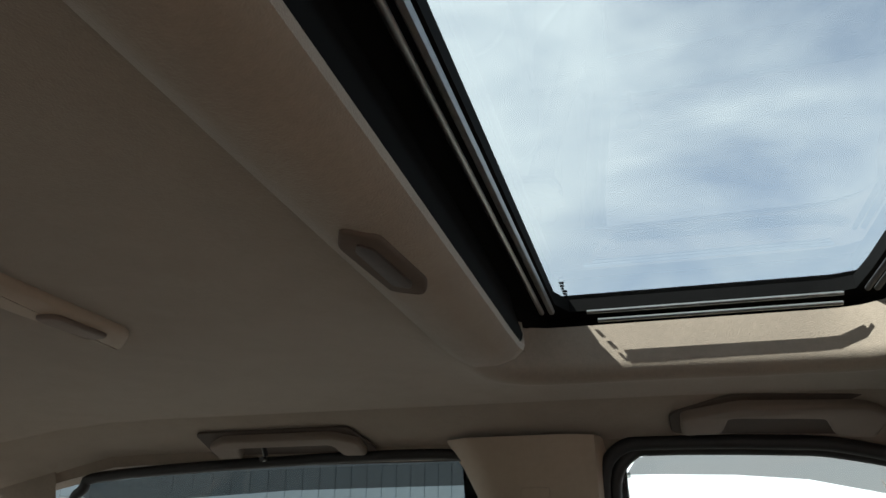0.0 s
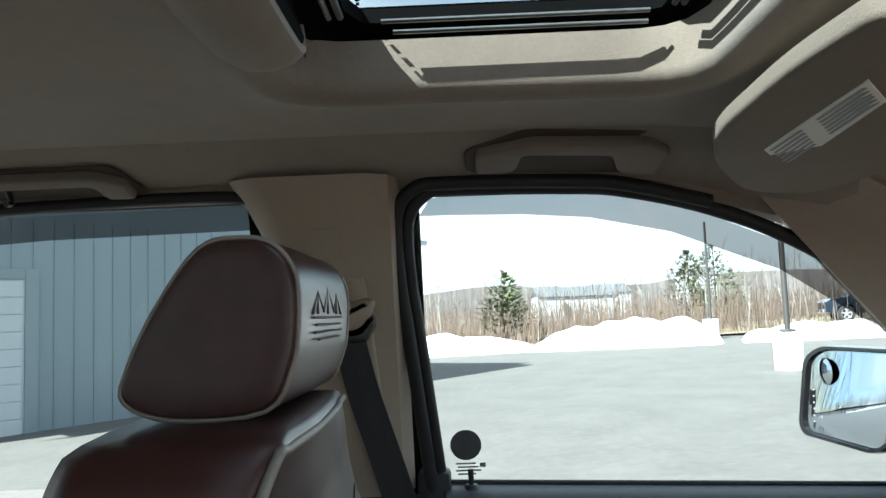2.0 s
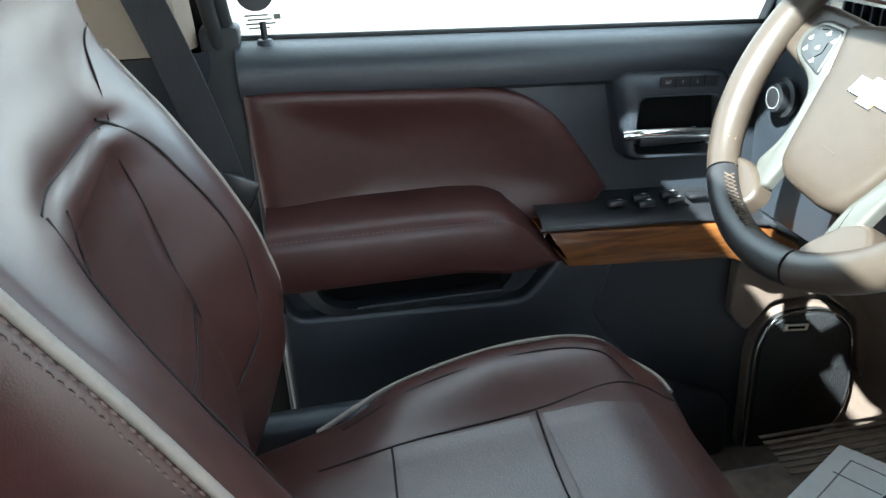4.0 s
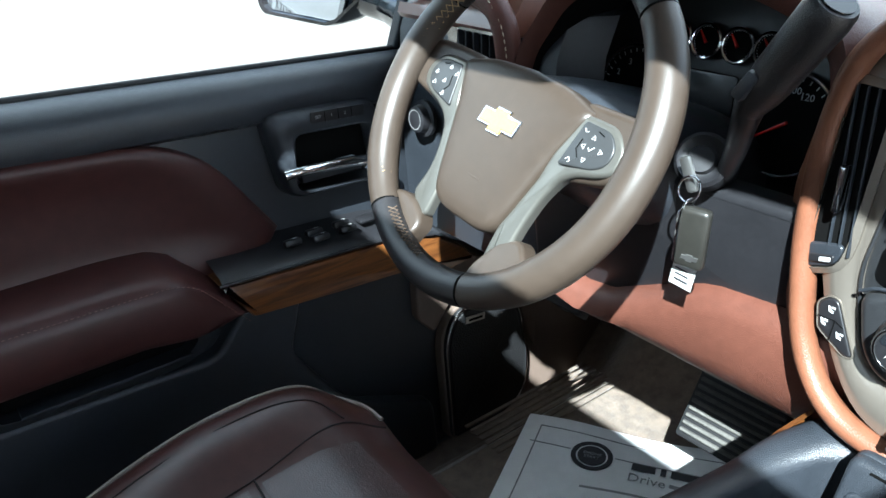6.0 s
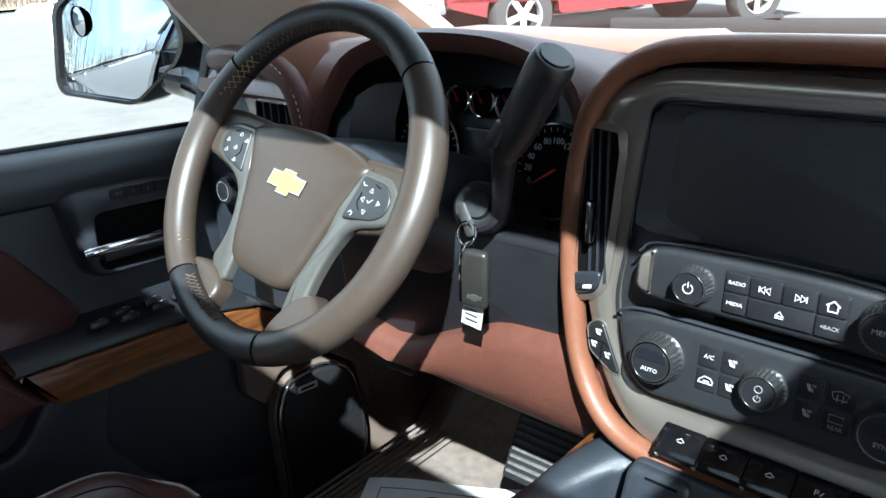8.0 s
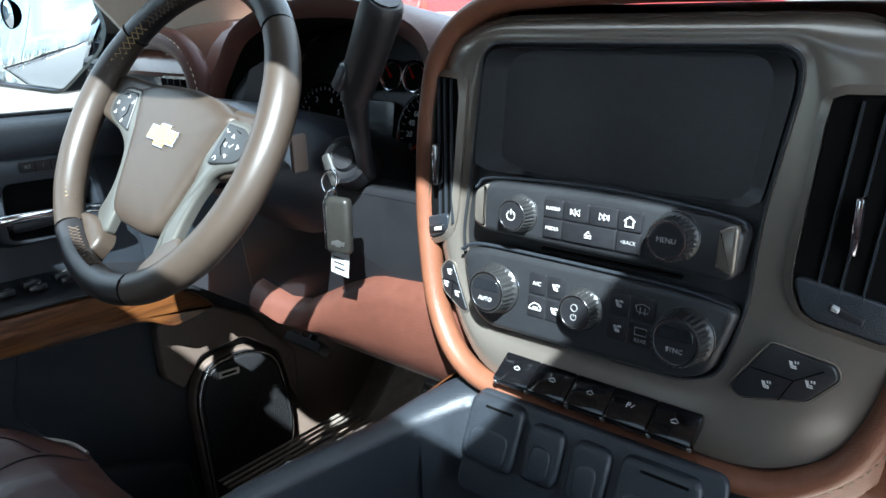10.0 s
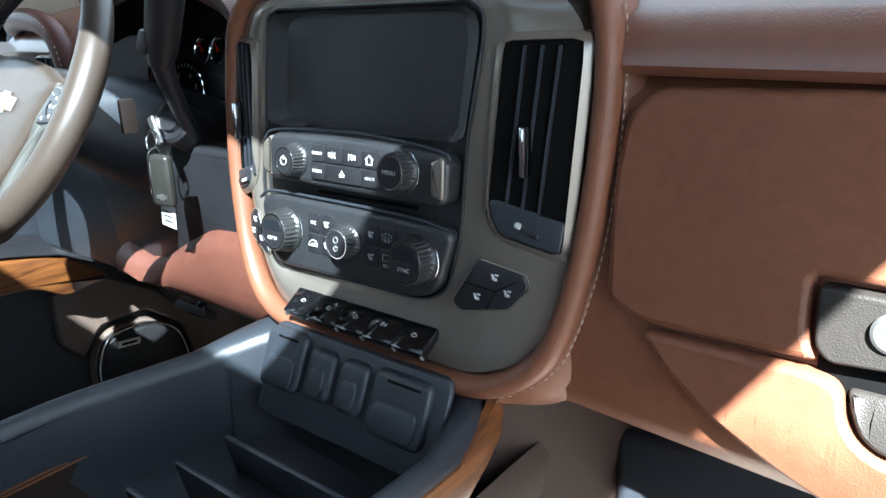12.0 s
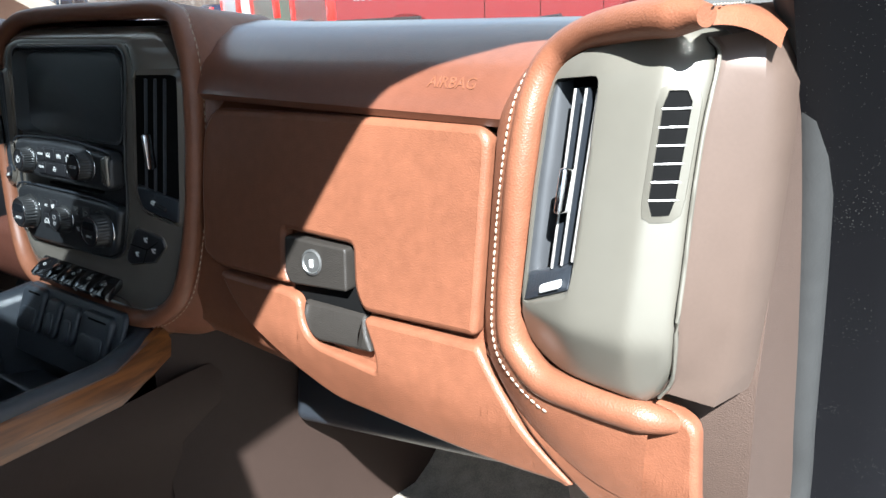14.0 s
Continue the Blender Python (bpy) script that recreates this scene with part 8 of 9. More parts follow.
bm = bmesh.new()
rws = surface(bm, cush, 48, 44, (-1, 1), (-0.06, 0.440))
bnd = [rws[0][i] for i in range(49)] + [rws[j][48] for j in range(1, 45)] + [rws[44][i] for i in range(47, -1, -1)] + [rws[j][0] for j in range(43, 0, -1)]
lowv = [bm.verts.new((SX + (v_.co.x - SX) * 1.02, v_.co.y + (0.012 if v_.co.y > 0.43 else 0), v_.co.z - 0.045)) for v_ in bnd]
low2 = [bm.verts.new((SX + (v_.co.x - SX) * 0.95, 0.19 + (v_.co.y - 0.19) * 0.94, 0.76)) for v_ in bnd]
for i in range(len(bnd)):
    bm.faces.new((bnd[i - 1], bnd[i], lowv[i], lowv[i - 1]))
    bm.faces.new((lowv[i - 1], lowv[i], low2[i], low2[i - 1]))
part("cushion", bm, SEAT_LEATHER, seat, "leather seat cushion", angle=70)


def cush_line(pts, r, mat, name="cushion_seam", lift=0.0004, label=""):
    tube(name, smooth_path([cush(u, y) + Vector((0, 0, lift)) for u, y in pts], 6), r, mat, seat, 6, label=label)


cush_line([(-0.985, 0.02), (-0.985, 0.12), (-0.985, 0.25), (-0.985, 0.36), (-0.985, 0.41), (-0.93, 0.434), (-0.78, 0.439)], 0.0034, PIPING, "cushion_piping", 0.001, "pale piping")
cush_line([(-0.55, 0.02), (-0.53, 0.12), (-0.53, 0.26), (-0.62, 0.37), (-0.70, 0.436)], 0.0012, SEAM)
cush_line([(0.55, 0.02), (0.53, 0.26), (0.68, 0.436)], 0.0012, SEAM)
cush_line([(-0.53, 0.265), (0.0, 0.258), (0.53, 0.265)], 0.0012, SEAM)
cush_line([(-0.53, 0.10), (0.0, 0.095), (0.53, 0.10)], 0.0012, SEAM)
cush_line([(-0.86, 0.05), (-0.84, 0.15), (-0.84, 0.28), (-0.80, 0.36), (-0.66, 0.39)], 0.0011, SEAM)
for v0, v1 in ((0.104, 0.254), (0.27, 0.385)):
    bm = bmesh.new()
    surface(bm, lambda u, v: cush(u, v) + Vector((0, 0, 0.0012)), 20, 10, (-0.50, 0.50), (v0, v1))
    part("perforated_panel", bm, COCOA_PERF, seat, "perforated leather panel")
box_part("seat_base", (SX, 0.12, 0.70), (0.40, 0.42, 0.14), BLACK, seat, 0.02)
bm = bmesh.new()
rbox(bm, (SX - 0.245, 0.10, 0.83), (0.045, 0.40, 0.10), 0.02, 3)
part("side_shield", bm, DARK, seat)

# unseen passenger seat, added behind the camera to darken the dashboard's shaded side
unseen_passenger_seat = copy_thing(seat, Matrix.Translation((0.84, -0.09, 0.0)))
tagged(unseen_passenger_seat, "unseen copy of the driver's seat, added to block light on the dashboard", "seat", "front seats")
tagged(seat, group="front seats")

# ---- seat belt ----
belt = thing("seat_belt", "charcoal seat belt on the centre pillar", "seat belt")


def ribbon(name, pts, width, parent, mat=WEB):
    bm = bmesh.new()
    P_ = smooth_path(pts, 6)
    rows = []
    for i, q in enumerate(P_):
        t_ = (P_[min(i + 1, len(P_) - 1)] - P_[max(i - 1, 0)]).normalized()
        n_ = Vector((1, -0.25, 0.1)).normalized()
        a_ = t_.cross(n_).normalized() * (width / 2)
        rows.append([q + a_, q + a_ + n_ * 0.0016, q - a_ + n_ * 0.0016, q - a_])
    loft(bm, rows, True, (True, True))
    return part(name, bm, mat, parent)


ribbon("webbing", [(-0.762, -0.151, 1.535), (-0.762, -0.146, 1.505), (-0.768, -0.131, 1.440), (-0.778, -0.112, 1.375), (-0.775, -0.087, 1.295), (-0.770, -0.062, 1.20), (-0.762, -0.048, 1.135)], 0.046, belt)
pil_to = lambda u, v, w: Vector((-0.800 + w, u, v))
bm = bmesh.new()
plate(bm, rounded([(-0.200, 1.552), (-0.164, 1.560), (-0.121, 1.571), (-0.112, 1.566), (-0.119, 1.542), (-0.134, 1.526), (-0.200, 1.520)], [0.01, 0.03, 0.006, 0.006, 0.01, 0.01, 0.01]), 0.052, 0.012, pil_to, 4)
part("guide_loop", bm, TAUPE, belt, "beige belt guide")
bm = bmesh.new()
plate(bm, rounded([(-0.198, 1.524), (-0.134, 1.526), (-0.115, 1.548), (-0.113, 1.534), (-0.125, 1.510), (-0.198, 1.506)], 0.004), 0.046, 0.006, pil_to, 3)
part("loop_slot", bm, BLACK, belt)
bm = bmesh.new()
rbox(bm, (-0.756, -0.045, 1.135), (0.012, 0.048, 0.05), 0.005, 2, (-28, 0, 0))
part("tongue", bm, BLACK, belt)

# ---- door mirror ----
mir = thing("door_mirror", "black door mirror with a small round wide-angle inset", "mirror")
MB = dense(rounded([(-1.231, 1.428), (-1.198, 1.449), (-1.026, 1.446), (-1.003, 1.379), (-1.016, 1.345), (-1.090, 1.284), (-1.106, 1.279), (-1.230, 1.292), (-1.240, 1.310)], [0.02, 0.015, 0.015, 0.015, 0.02, 0.01, 0.02, 0.015, 0.02]), 0.012)
mt = lambda u, v, w: Vector((u, 0.72 + 0.40 * (u + 1.12) + 0.08 * (v - 1.36) - w, v))
MC = Vector((-1.12, 1.365))
bm = bmesh.new()
loft(bm, [[mt(q.x, q.y, w) for q in (MC.lerp(Vector(p), f) for p in MB)] for w, f in ((-0.13, 0.55), (-0.11, 0.85), (-0.05, 1.08), (-0.01, 1.11), (0.004, 1.09), (0.004, 1.02), (-0.008, 1.0))], True, (True, False))
part("mirror_housing", bm, PIANO, mir)
bm = bmesh.new()
plate(bm, [tuple(MC.lerp(Vector(p), 1.005)) for p in MB], 0.004, 0.001, lambda u, v, w: mt(u, v, w - 0.008), 1)
mg = part("mirror_glass", bm, MIRROR, mir)
bm = bmesh.new()
lathe(bm, [(0.026, 0.0), (0.022, 0.003), (0.012, 0.0055), (0.004, 0.0062)], 28, Matrix.Translation(mt(-1.200, 1.408, -0.0035)) @ Matrix.Rotation(radians(90), 4, "X"), (False, True))
part("round_inset", bm, MIRROR, mg)
for k in range(6):
    bm = bmesh.new()
    lathe(bm, [(0.0018, 0), (0.0016, 0.001)], 10, Matrix.Translation(mt(-1.226 + 0.0006 * k, 1.372 - 0.012 * k, -0.0035)) @ Matrix.Rotation(radians(90), 4, "X"), (False, True))
    part("signal_dot", bm, GREY_INK, mg)
tube("mirror_arm", smooth_path([(-1.06, 0.79, 1.318), (-1.0, 0.80, 1.312), (-0.95, 0.795, 1.306), (-0.90, 0.785, 1.302)], 5), [0.036 + 0.0006 * k for k in range(16)], PIANO, mir, 16, flat=(1.3, 1.0))
bm = bmesh.new()
plate(bm, rounded([(0.714, 1.255), (0.83, 1.250), (0.83, 1.36), (0.785, 1.46), (0.750, 1.46)], 0.01), 0.02, 0.006, lambda u, v, w: Vector((glass_x(v) - 0.004 + w, u, v)))
tagged(part("mirror_sail", bm, DARK, None), "charcoal triangle trim at the window's front corner", "trim", kind="structure")


# ---- outside ----
def gz(x, y):
    """The lot falls gently from the front of the truck to its rear."""
    near = max(0.0, min(1.0, (x + 14) / 5))
    return 0.022 * max(-70.0, min(70.0, y)) + 0.021 * max(0.0, min(14.0, y)) * near


ASPHALT = material("pale_worn_asphalt", (0.074, 0.071, 0.066), 0.92, grain=0.22, scale=9, bump=0.6, bump_scale=120)
SNOW = material("old_snow", (0.62, 0.63, 0.65), 0.85, grain=0.06, scale=3, bump=0.8, bump_scale=14)
CLADDING = material("grey_blue_cladding", (0.16, 0.195, 0.21), 0.45, metal=0.15, grain=0.06, scale=1.5, stretch=(1, 1, 0.2))
ROLLER = material("white_roller_door", (0.34, 0.36, 0.37), 0.4, grain=0.05, scale=3)
BARK = material("bare_branches", (0.066, 0.051, 0.044), 0.9, grain=0.35, scale=3)
BIRCH = material("pale_birch_bark", (0.16, 0.145, 0.13), 0.8, grain=0.5, scale=6, stretch=(1, 1, 3))
BRUSH = material("dry_brush", (0.095, 0.068, 0.050), 0.95, grain=0.4, scale=2)
PINE = material("pine_needles", (0.085, 0.105, 0.042), 0.9, grain=0.4, scale=8)
STRAW = material("dry_grass", (0.14, 0.115, 0.072), 0.95, grain=0.35, scale=3)
CONCRETE = material("painted_concrete", (0.68, 0.68, 0.66), 0.8, grain=0.12, scale=8, bump=0.3, bump_scale=60)
POLE = material("dark_bronze_pole", (0.035, 0.032, 0.03), 0.5, grain=0.15, scale=20)
TYRE = material("tyre_rubber", (0.018, 0.018, 0.018), 0.85, grain=0.3, scale=30)
RIM_M = material("wheel_alloy", (0.55, 0.56, 0.58), 0.3, metal=0.8, grain=0.08, scale=60)
CAR_GLASS = material("dark_car_glass", (0.012, 0.014, 0.017), 0.06, spec=0.7, grain=0.1, scale=5)

bm = bmesh.new()
xs_ = [-600, -300, -150, -80, -50, -35, -25, -18, -14, -12, -10, -9, -6, -3, 0, 3, 8, 15, 25, 50, 80, 150, 300, 600]
ys_ = [-600, -300, -150, -70, -40, -20, -10, -4, 0, 4, 8, 11, 14, 17, 20, 40, 70, 150, 300, 600]
loft(bm, [[Vector((x, y, gz(x, y))) for x in xs_] for y in ys_], False)
tagged(part("ground", bm, ASPHALT, None, smooth=False), "pale sunlit asphalt of a wide parking lot", "parking lot", kind="structure")

# service building beside the lot
A_, C_ = Vector((-12.1, -7.6, 0)), Vector((-20.0, -0.9, 0))
wd_ = (C_ - A_).normalized()
wn_ = Vector((wd_.y, -wd_.x, 0))
if wn_.dot(Vector((0, 0, 0)) - A_) < 0:
    wn_ = -wn_
bt = lambda u, v, w: A_ + wd_ * u + wn_ * w + Vector((0, 0, v))
LEN = (C_ - A_).length
bldg = thing("service_building", "blue-grey metal-clad service building with roller doors", "building")
bm = bmesh.new()
MAIN = LEN - 2.3
loft(bm, [[bt(u, v, w) for u, w in ((-4.6, 0), (MAIN, 0), (MAIN, -14), (-4.6, -14))] for v in (-0.6, 4.6)], True, (False, False))
part("wall", bm, CLADDING, bldg)
bm = bmesh.new()
loft(bm, [[bt(u, v, w) for u, w in ((MAIN + 0.01, -0.004), (LEN, -0.004), (LEN, -9), (MAIN + 0.01, -9))] for v in (-0.6, 3.5)], True, (False, True))
part("annex_wall", bm, CLADDING, bldg)
bm = bmesh.new()
loft(bm, [[bt(u, v, w) for u, v, w in ((-4.75, 4.50, 0.45), (-4.75, 4.95, 0.50), (-4.75, 5.5, -7), (-4.75, 4.68, -14.2))], [bt(u, v, w) for u, v, w in ((MAIN + 0.15, 4.50, 0.45), (MAIN + 0.15, 4.95, 0.50), (MAIN + 0.15, 5.5, -7), (MAIN + 0.15, 4.68, -14.2))]], False)
part("roof", bm, material("brown_metal_roof", (0.055, 0.045, 0.042), 0.5, grain=0.1, scale=3), bldg)
bm = bmesh.new()
rbox(bm, (0, 0, 0), (2.45, 0.16, 0.14), 0.02, 1)
bmesh.ops.transform(bm, matrix=Matrix.Translation(bt(LEN - 1.12, 3.5, 0.06)) @ Matrix.Rotation(math.atan2(wd_.y, wd_.x), 4, "Z"), verts=bm.verts)
part("eave_trim", bm, STEEL, bldg)
RIB = None
for k in range(43):
    u = LEN - 0.15 - 0.345 * k
    if RIB is None:
        bm = bmesh.new()
        for c_, v_ in (((0, 0.0), 1),):
            rbox(bm, (0, 0, 1.45), (0.03, 0.02, 3.95), 0.004, 1)
        RIB = part("cladding_rib", bm, CLADDING, bldg)
        ob = RIB
    else:
        ob = new("cladding_rib", RIB.data)
        ob.parent = bldg
    ob.location = bt(u, 0, 0.008)
    ob.rotation_euler = (0, 0, math.atan2(wd_.y, wd_.x))
for u0 in (-2.6,):
    bm = bmesh.new()
    plate(bm, [(u0, -0.3), (u0 + 3.0, -0.3), (u0 + 3.0, 2.42), (u0, 2.42)], 0.03, 0.005, lambda u, v, w: bt(u, v, w))
    rd = part("roller_door", bm, ROLLER, bldg, "white roller door", smooth=False)
    for k in range(9):
        bm = bmesh.new()
        plate(bm, [(u0 + 0.04, -0.2 + 0.29 * k), (u0 + 2.96, -0.2 + 0.29 * k), (u0 + 2.96, 0.075 + 0.29 * k), (u0 + 0.04, 0.075 + 0.29 * k)], 0.045, 0.008, lambda u, v, w: bt(u, v, w), 2)
        part("door_slat", bm, ROLLER, rd, smooth=False)
    for a, b, c, d in ((u0 - 0.18, u0, -0.3, 2.6), (u0 + 3.0, u0 + 3.22, -0.3, 2.6), (u0, u0 + 3.0, 2.42, 2.6)):
        bm = bmesh.new()
        plate(bm, [(a, c), (b, c), (b, d), (a, d)], 0.06, 0.01, lambda u, v, w: bt(u, v, w))
        part("door_frame", bm, CLADDING, rd, smooth=False)

# snow banks along the far edge


def bank(x0, y0, x1, y1, h, name="snow_bank", wid=3.2):
    a, b = Vector((x0, y0, 0)), Vector((x1, y1, 0))
    n_ = Vector((-(b - a).y, (b - a).x, 0)).normalized()
    nu, nv = 40, 10
    bm = bmesh.new()

    def f(u, v):
        p = a.lerp(b, u) + n_ * (v - 0.5) * wid
        env = (math.sin(math.pi * min(1, max(0, u))) ** 0.55) * (math.sin(math.pi * v) ** 0.8)
        hh = h * env * (0.62 + 0.5 * noise.noise(Vector((p.x * 0.28, p.y * 0.28, 2.0))) + 0.25 * noise.noise(Vector((p.x * 1.1, p.y * 1.1, 5.0))))
        return Vector((p.x, p.y, gz(p.x, p.y) - 0.03 + max(0, hh)))
    surface(bm, f, nu, nv)
    return tagged(part(name, bm, SNOW, None), "ploughed bank of old white snow", "snow bank", "snow banks")


bank(-30, -9, -29.5, 3.2, 1.25)
bank(-29.5, 3.0, -27.3, 9.6, 1.75, wid=4)
bank(-27.2, 10.2, -25.6, 14.5, 1.45)
bank(-47, 25.5, -40, 38, 1.6)
bank(-8, -40, 14, -42, 1.8)

# bare saplings and brush beyond the lot
def strands(name, count, spread, height, thick, mat, label, cat, seed, lean=0.12, branch=5):
    rr = random.Random(seed)
    verts, faces = [], []

    def stick(p, q, r0, r1):
        d = (q - p).normalized()
        s_ = d.cross(Vector((0.31, 0.77, 0.2))).normalized()
        t_ = d.cross(s_)
        k = len(verts)
        for c_, r in ((p, r0), (q, r1)):
            for j in range(3):
                a = 2.094 * j
                verts.append(c_ + (s_ * math.cos(a) + t_ * math.sin(a)) * r)
        for j in range(3):
            faces.append((k + j, k + (j + 1) % 3, k + 3 + (j + 1) % 3, k + 3 + j))
    for _ in range(count):
        x, y = spread(rr)
        h = height * rr.uniform(0.45, 1.1)
        p = Vector((x, y, gz(x, y) - 0.1))
        q = p + Vector((rr.uniform(-lean, lean) * h, rr.uniform(-lean, lean) * h, h))
        m_ = p.lerp(q, 0.5) + Vector((rr.uniform(-.03, .03) * h, rr.uniform(-.03, .03) * h, 0))
        r = thick * rr.uniform(0.6, 1.4)
        stick(p, m_, r, r * 0.7)
        stick(m_, q, r * 0.7, r * 0.2)
        for _b in range(branch):
            f = rr.uniform(0.3, 0.95)
            o_b = p.lerp(m_, f * 2) if f < 0.5 else m_.lerp(q, f * 2 - 1)
            a = rr.uniform(0, 6.28)
            ln = h * rr.uniform(0.10, 0.26) * (1.2 - f * 0.6)
            e_b = o_b + Vector((math.cos(a) * ln * 0.6, math.sin(a) * ln * 0.6, ln * rr.uniform(0.5, 1.0)))
            stick(o_b, e_b, r * 0.4, r * 0.12)
    me = bpy.data.meshes.new(name)
    me.from_pydata([tuple(v) for v in verts], [], faces)
    me.materials.append(mat)
    return tagged(new(name, me), label, cat, kind="stuff")


def left_belt(rr):
    return rr.uniform(-62, -34), rr.uniform(-22, 62)


def rear_belt(rr):
    return rr.uniform(-60, 35), rr.uniform(-66, -46)


def front_belt(rr):
    return rr.uniform(-70, 60), rr.uniform(48, 75)


strands("sapling_belt", 1700, left_belt, 3.9, 0.024, BARK, "belt of bare grey-brown saplings beyond the lot", "trees", 1)
strands("birch_belt", 420, left_belt, 4.4, 0.034, BIRCH, "scattered bare birches with pale trunks", "trees", 2, branch=8)
strands("brush_belt", 7500, lambda rr: (lambda y: (rr.uniform(-54, -31.5 if y < 15 else -45), y))(rr.uniform(-20, 55)), 2.0, 0.022, BRUSH, "dense reddish-brown dry brush", "brush", 3, 0.25, 3)
strands("rear_tree_belt", 1000, rear_belt, 12.0, 0.026, BARK, "tall bare trees behind the lot", "trees", 4, branch=16)
strands("front_tree_belt", 300, front_belt, 7.0, 0.05, BARK, "bare trees beyond the far row of vehicles", "trees", 5, branch=8)
# low wooded rise in the distance
bm = bmesh.new()
rows = []
for i in range(73):
    a = radians(70 + 3.2 * i)
    d = 210
    h = (7.5 if i < 45 else 4.5) + 3.0 * noise.noise(Vector((i * 0.31, 3, 1))) + 2.2 * noise.noise(Vector((i * 1.3, 8, 1)))
    x, y = d * math.cos(a), d * math.sin(a)
    rows.append([Vector((x, y, gz(x, y) - 1)), Vector((x * 1.001, y * 1.001, gz(x, y) + h * 0.5)), Vector((x * 1.002, y * 1.002, gz(x, y) + h))])
loft(bm, rows, False)
tagged(part("backdrop", bm, material("far_woods", (0.095, 0.088, 0.085), 0.95, grain=0.4, scale=0.4, stretch=(1, 1, 0.5)), None), "low wooded rise on the horizon", "woods", kind="structure")
bm = bmesh.new()
surface(bm, lambda u, v: Vector((u, v, gz(u, v) + 0.05 + 0.12 * noise.noise(Vector((u * 0.3, v * 0.3, 0))))), 20, 50, (-64, -31), (-24, 62))
tagged(part("dry_verge", bm, STRAW, None), "verge of flattened straw-coloured grass", "verge", kind="structure")


def pine(x, y, h, seed):
    """A young bushy pine: whorls of drooping sprays with gaps."""
    g_ = thing("pine_tree", "young bushy green pine among bare saplings", "tree", group="pines")
    z = gz(x, y)
    tube("trunk", [(x, y, z - 0.1), (x, y, z + h)], [0.09, 0.02], BARK, g_, 6)
    rr = random.Random(seed)
    bm = bmesh.new()
    lumps = [(rr.uniform(0, 6.28), rr.uniform(0.25, 0.95)) for _ in range(16)]
    for _ in range(900):
        la, lf = rr.choice(lumps)
        f = min(1.0, max(0.12, rr.gauss(lf, 0.10)))
        a = rr.gauss(la, 0.5)
        rad = h * 0.36 * math.sin(math.pi * min(1.0, 0.18 + 0.80 * f)) ** 0.8 * rr.uniform(0.35, 1.0)
        c = Vector((x + rad * math.cos(a), y + rad * math.sin(a), z + h * f + rr.uniform(-0.1, 0.1)))
        d = Vector((math.cos(a) + rr.uniform(-.5, .5), math.sin(a) + rr.uniform(-.5, .5), rr.uniform(-0.1, 0.9))).normalized()
        s_ = d.cross(Vector((0.2, 0.1, 1))).normalized()
        ln, wd2 = rr.uniform(0.12, 0.30), rr.uniform(0.04, 0.10)
        v = [bm.verts.new(c - d * ln * 0.4), bm.verts.new(c + s_ * wd2), bm.verts.new(c + d * ln), bm.verts.new(c - s_ * wd2 + Vector((0, 0, 0.04)))]
        bm.faces.new(v)
    part("crown", bm, PINE, g_, smooth=False)


pine(-36, 2.2, 3.4, 1)
pine(-44, 13.6, 4.4, 2)
pine(-46, 15.8, 4.8, 3)
for hx, hy, w_, h_ in ((-95, 15, 9, 2.9), (-110, 22, 5, 3.4), (-88, 10.5, 3.0, 2.9), (-120, 38, 4, 5.5)):
    hs_ = thing("distant_house", "small pale building on the horizon", "house", group="distant houses")
    box_part("wall", (hx, hy, gz(hx, hy) + h_ / 2), (8, w_, h_), ROLLER, hs_, 0.05, 1)
    bm = bmesh.new()
    loft(bm, [[Vector((hx + a, hy + s * w_ / 2 * 1.05, gz(hx, hy) + h_ + b)) for a, b in ((-4.3, 0), (0, 1.3), (4.3, 0))] for s in (-1, 1)], False)
    part("roof", bm, STEEL, hs_, smooth=False)


def street_light(x, y, h, lit=True, arm=(0, 1)):
    g_ = thing("lamp_post", "tall dark lamp post on a white concrete base", "lamp post", group="lamp posts")
    z = gz(x, y)
    bm = bmesh.new()
    lathe(bm, [(0.30, 0), (0.30, 0.74), (0.285, 0.77), (0.0, 0.77)], 28, Matrix.Translation((x, y, z)))
    part("concrete_base", bm, CONCRETE, g_)
    bm = bmesh.new()
    rbox(bm, (x, y, z + 0.80), (0.26, 0.26, 0.07), 0.02, 1)
    part("base_plate", bm, POLE, g_)
    tube("pole", [(x, y, z + 0.77), (x, y, z + h)], [0.062, 0.045], POLE, g_, 10)
    if not lit:
        return
    tube("arm", [(x, y, z + h), (x + arm[0] * 1.3, y + arm[1] * 1.3, z + h + 0.12)], 0.03, POLE, g_, 8)
    box_part("lamp_head", (x + arm[0] * 1.6, y + arm[1] * 1.6, z + h + 0.12), (0.32 + 0.35 * abs(arm[0]), 0.32 + 0.35 * abs(arm[1]), 0.09), POLE, g_, 0.02, 2)


street_light(-15.6, 6.85, 7.5, False)
street_light(-29.5, 9.9, 4.6, False)
street_light(-9.0, -24, 8.0, arm=(-1, 0))
street_light(-7.0, -34, 8.0, arm=(-1, 0))


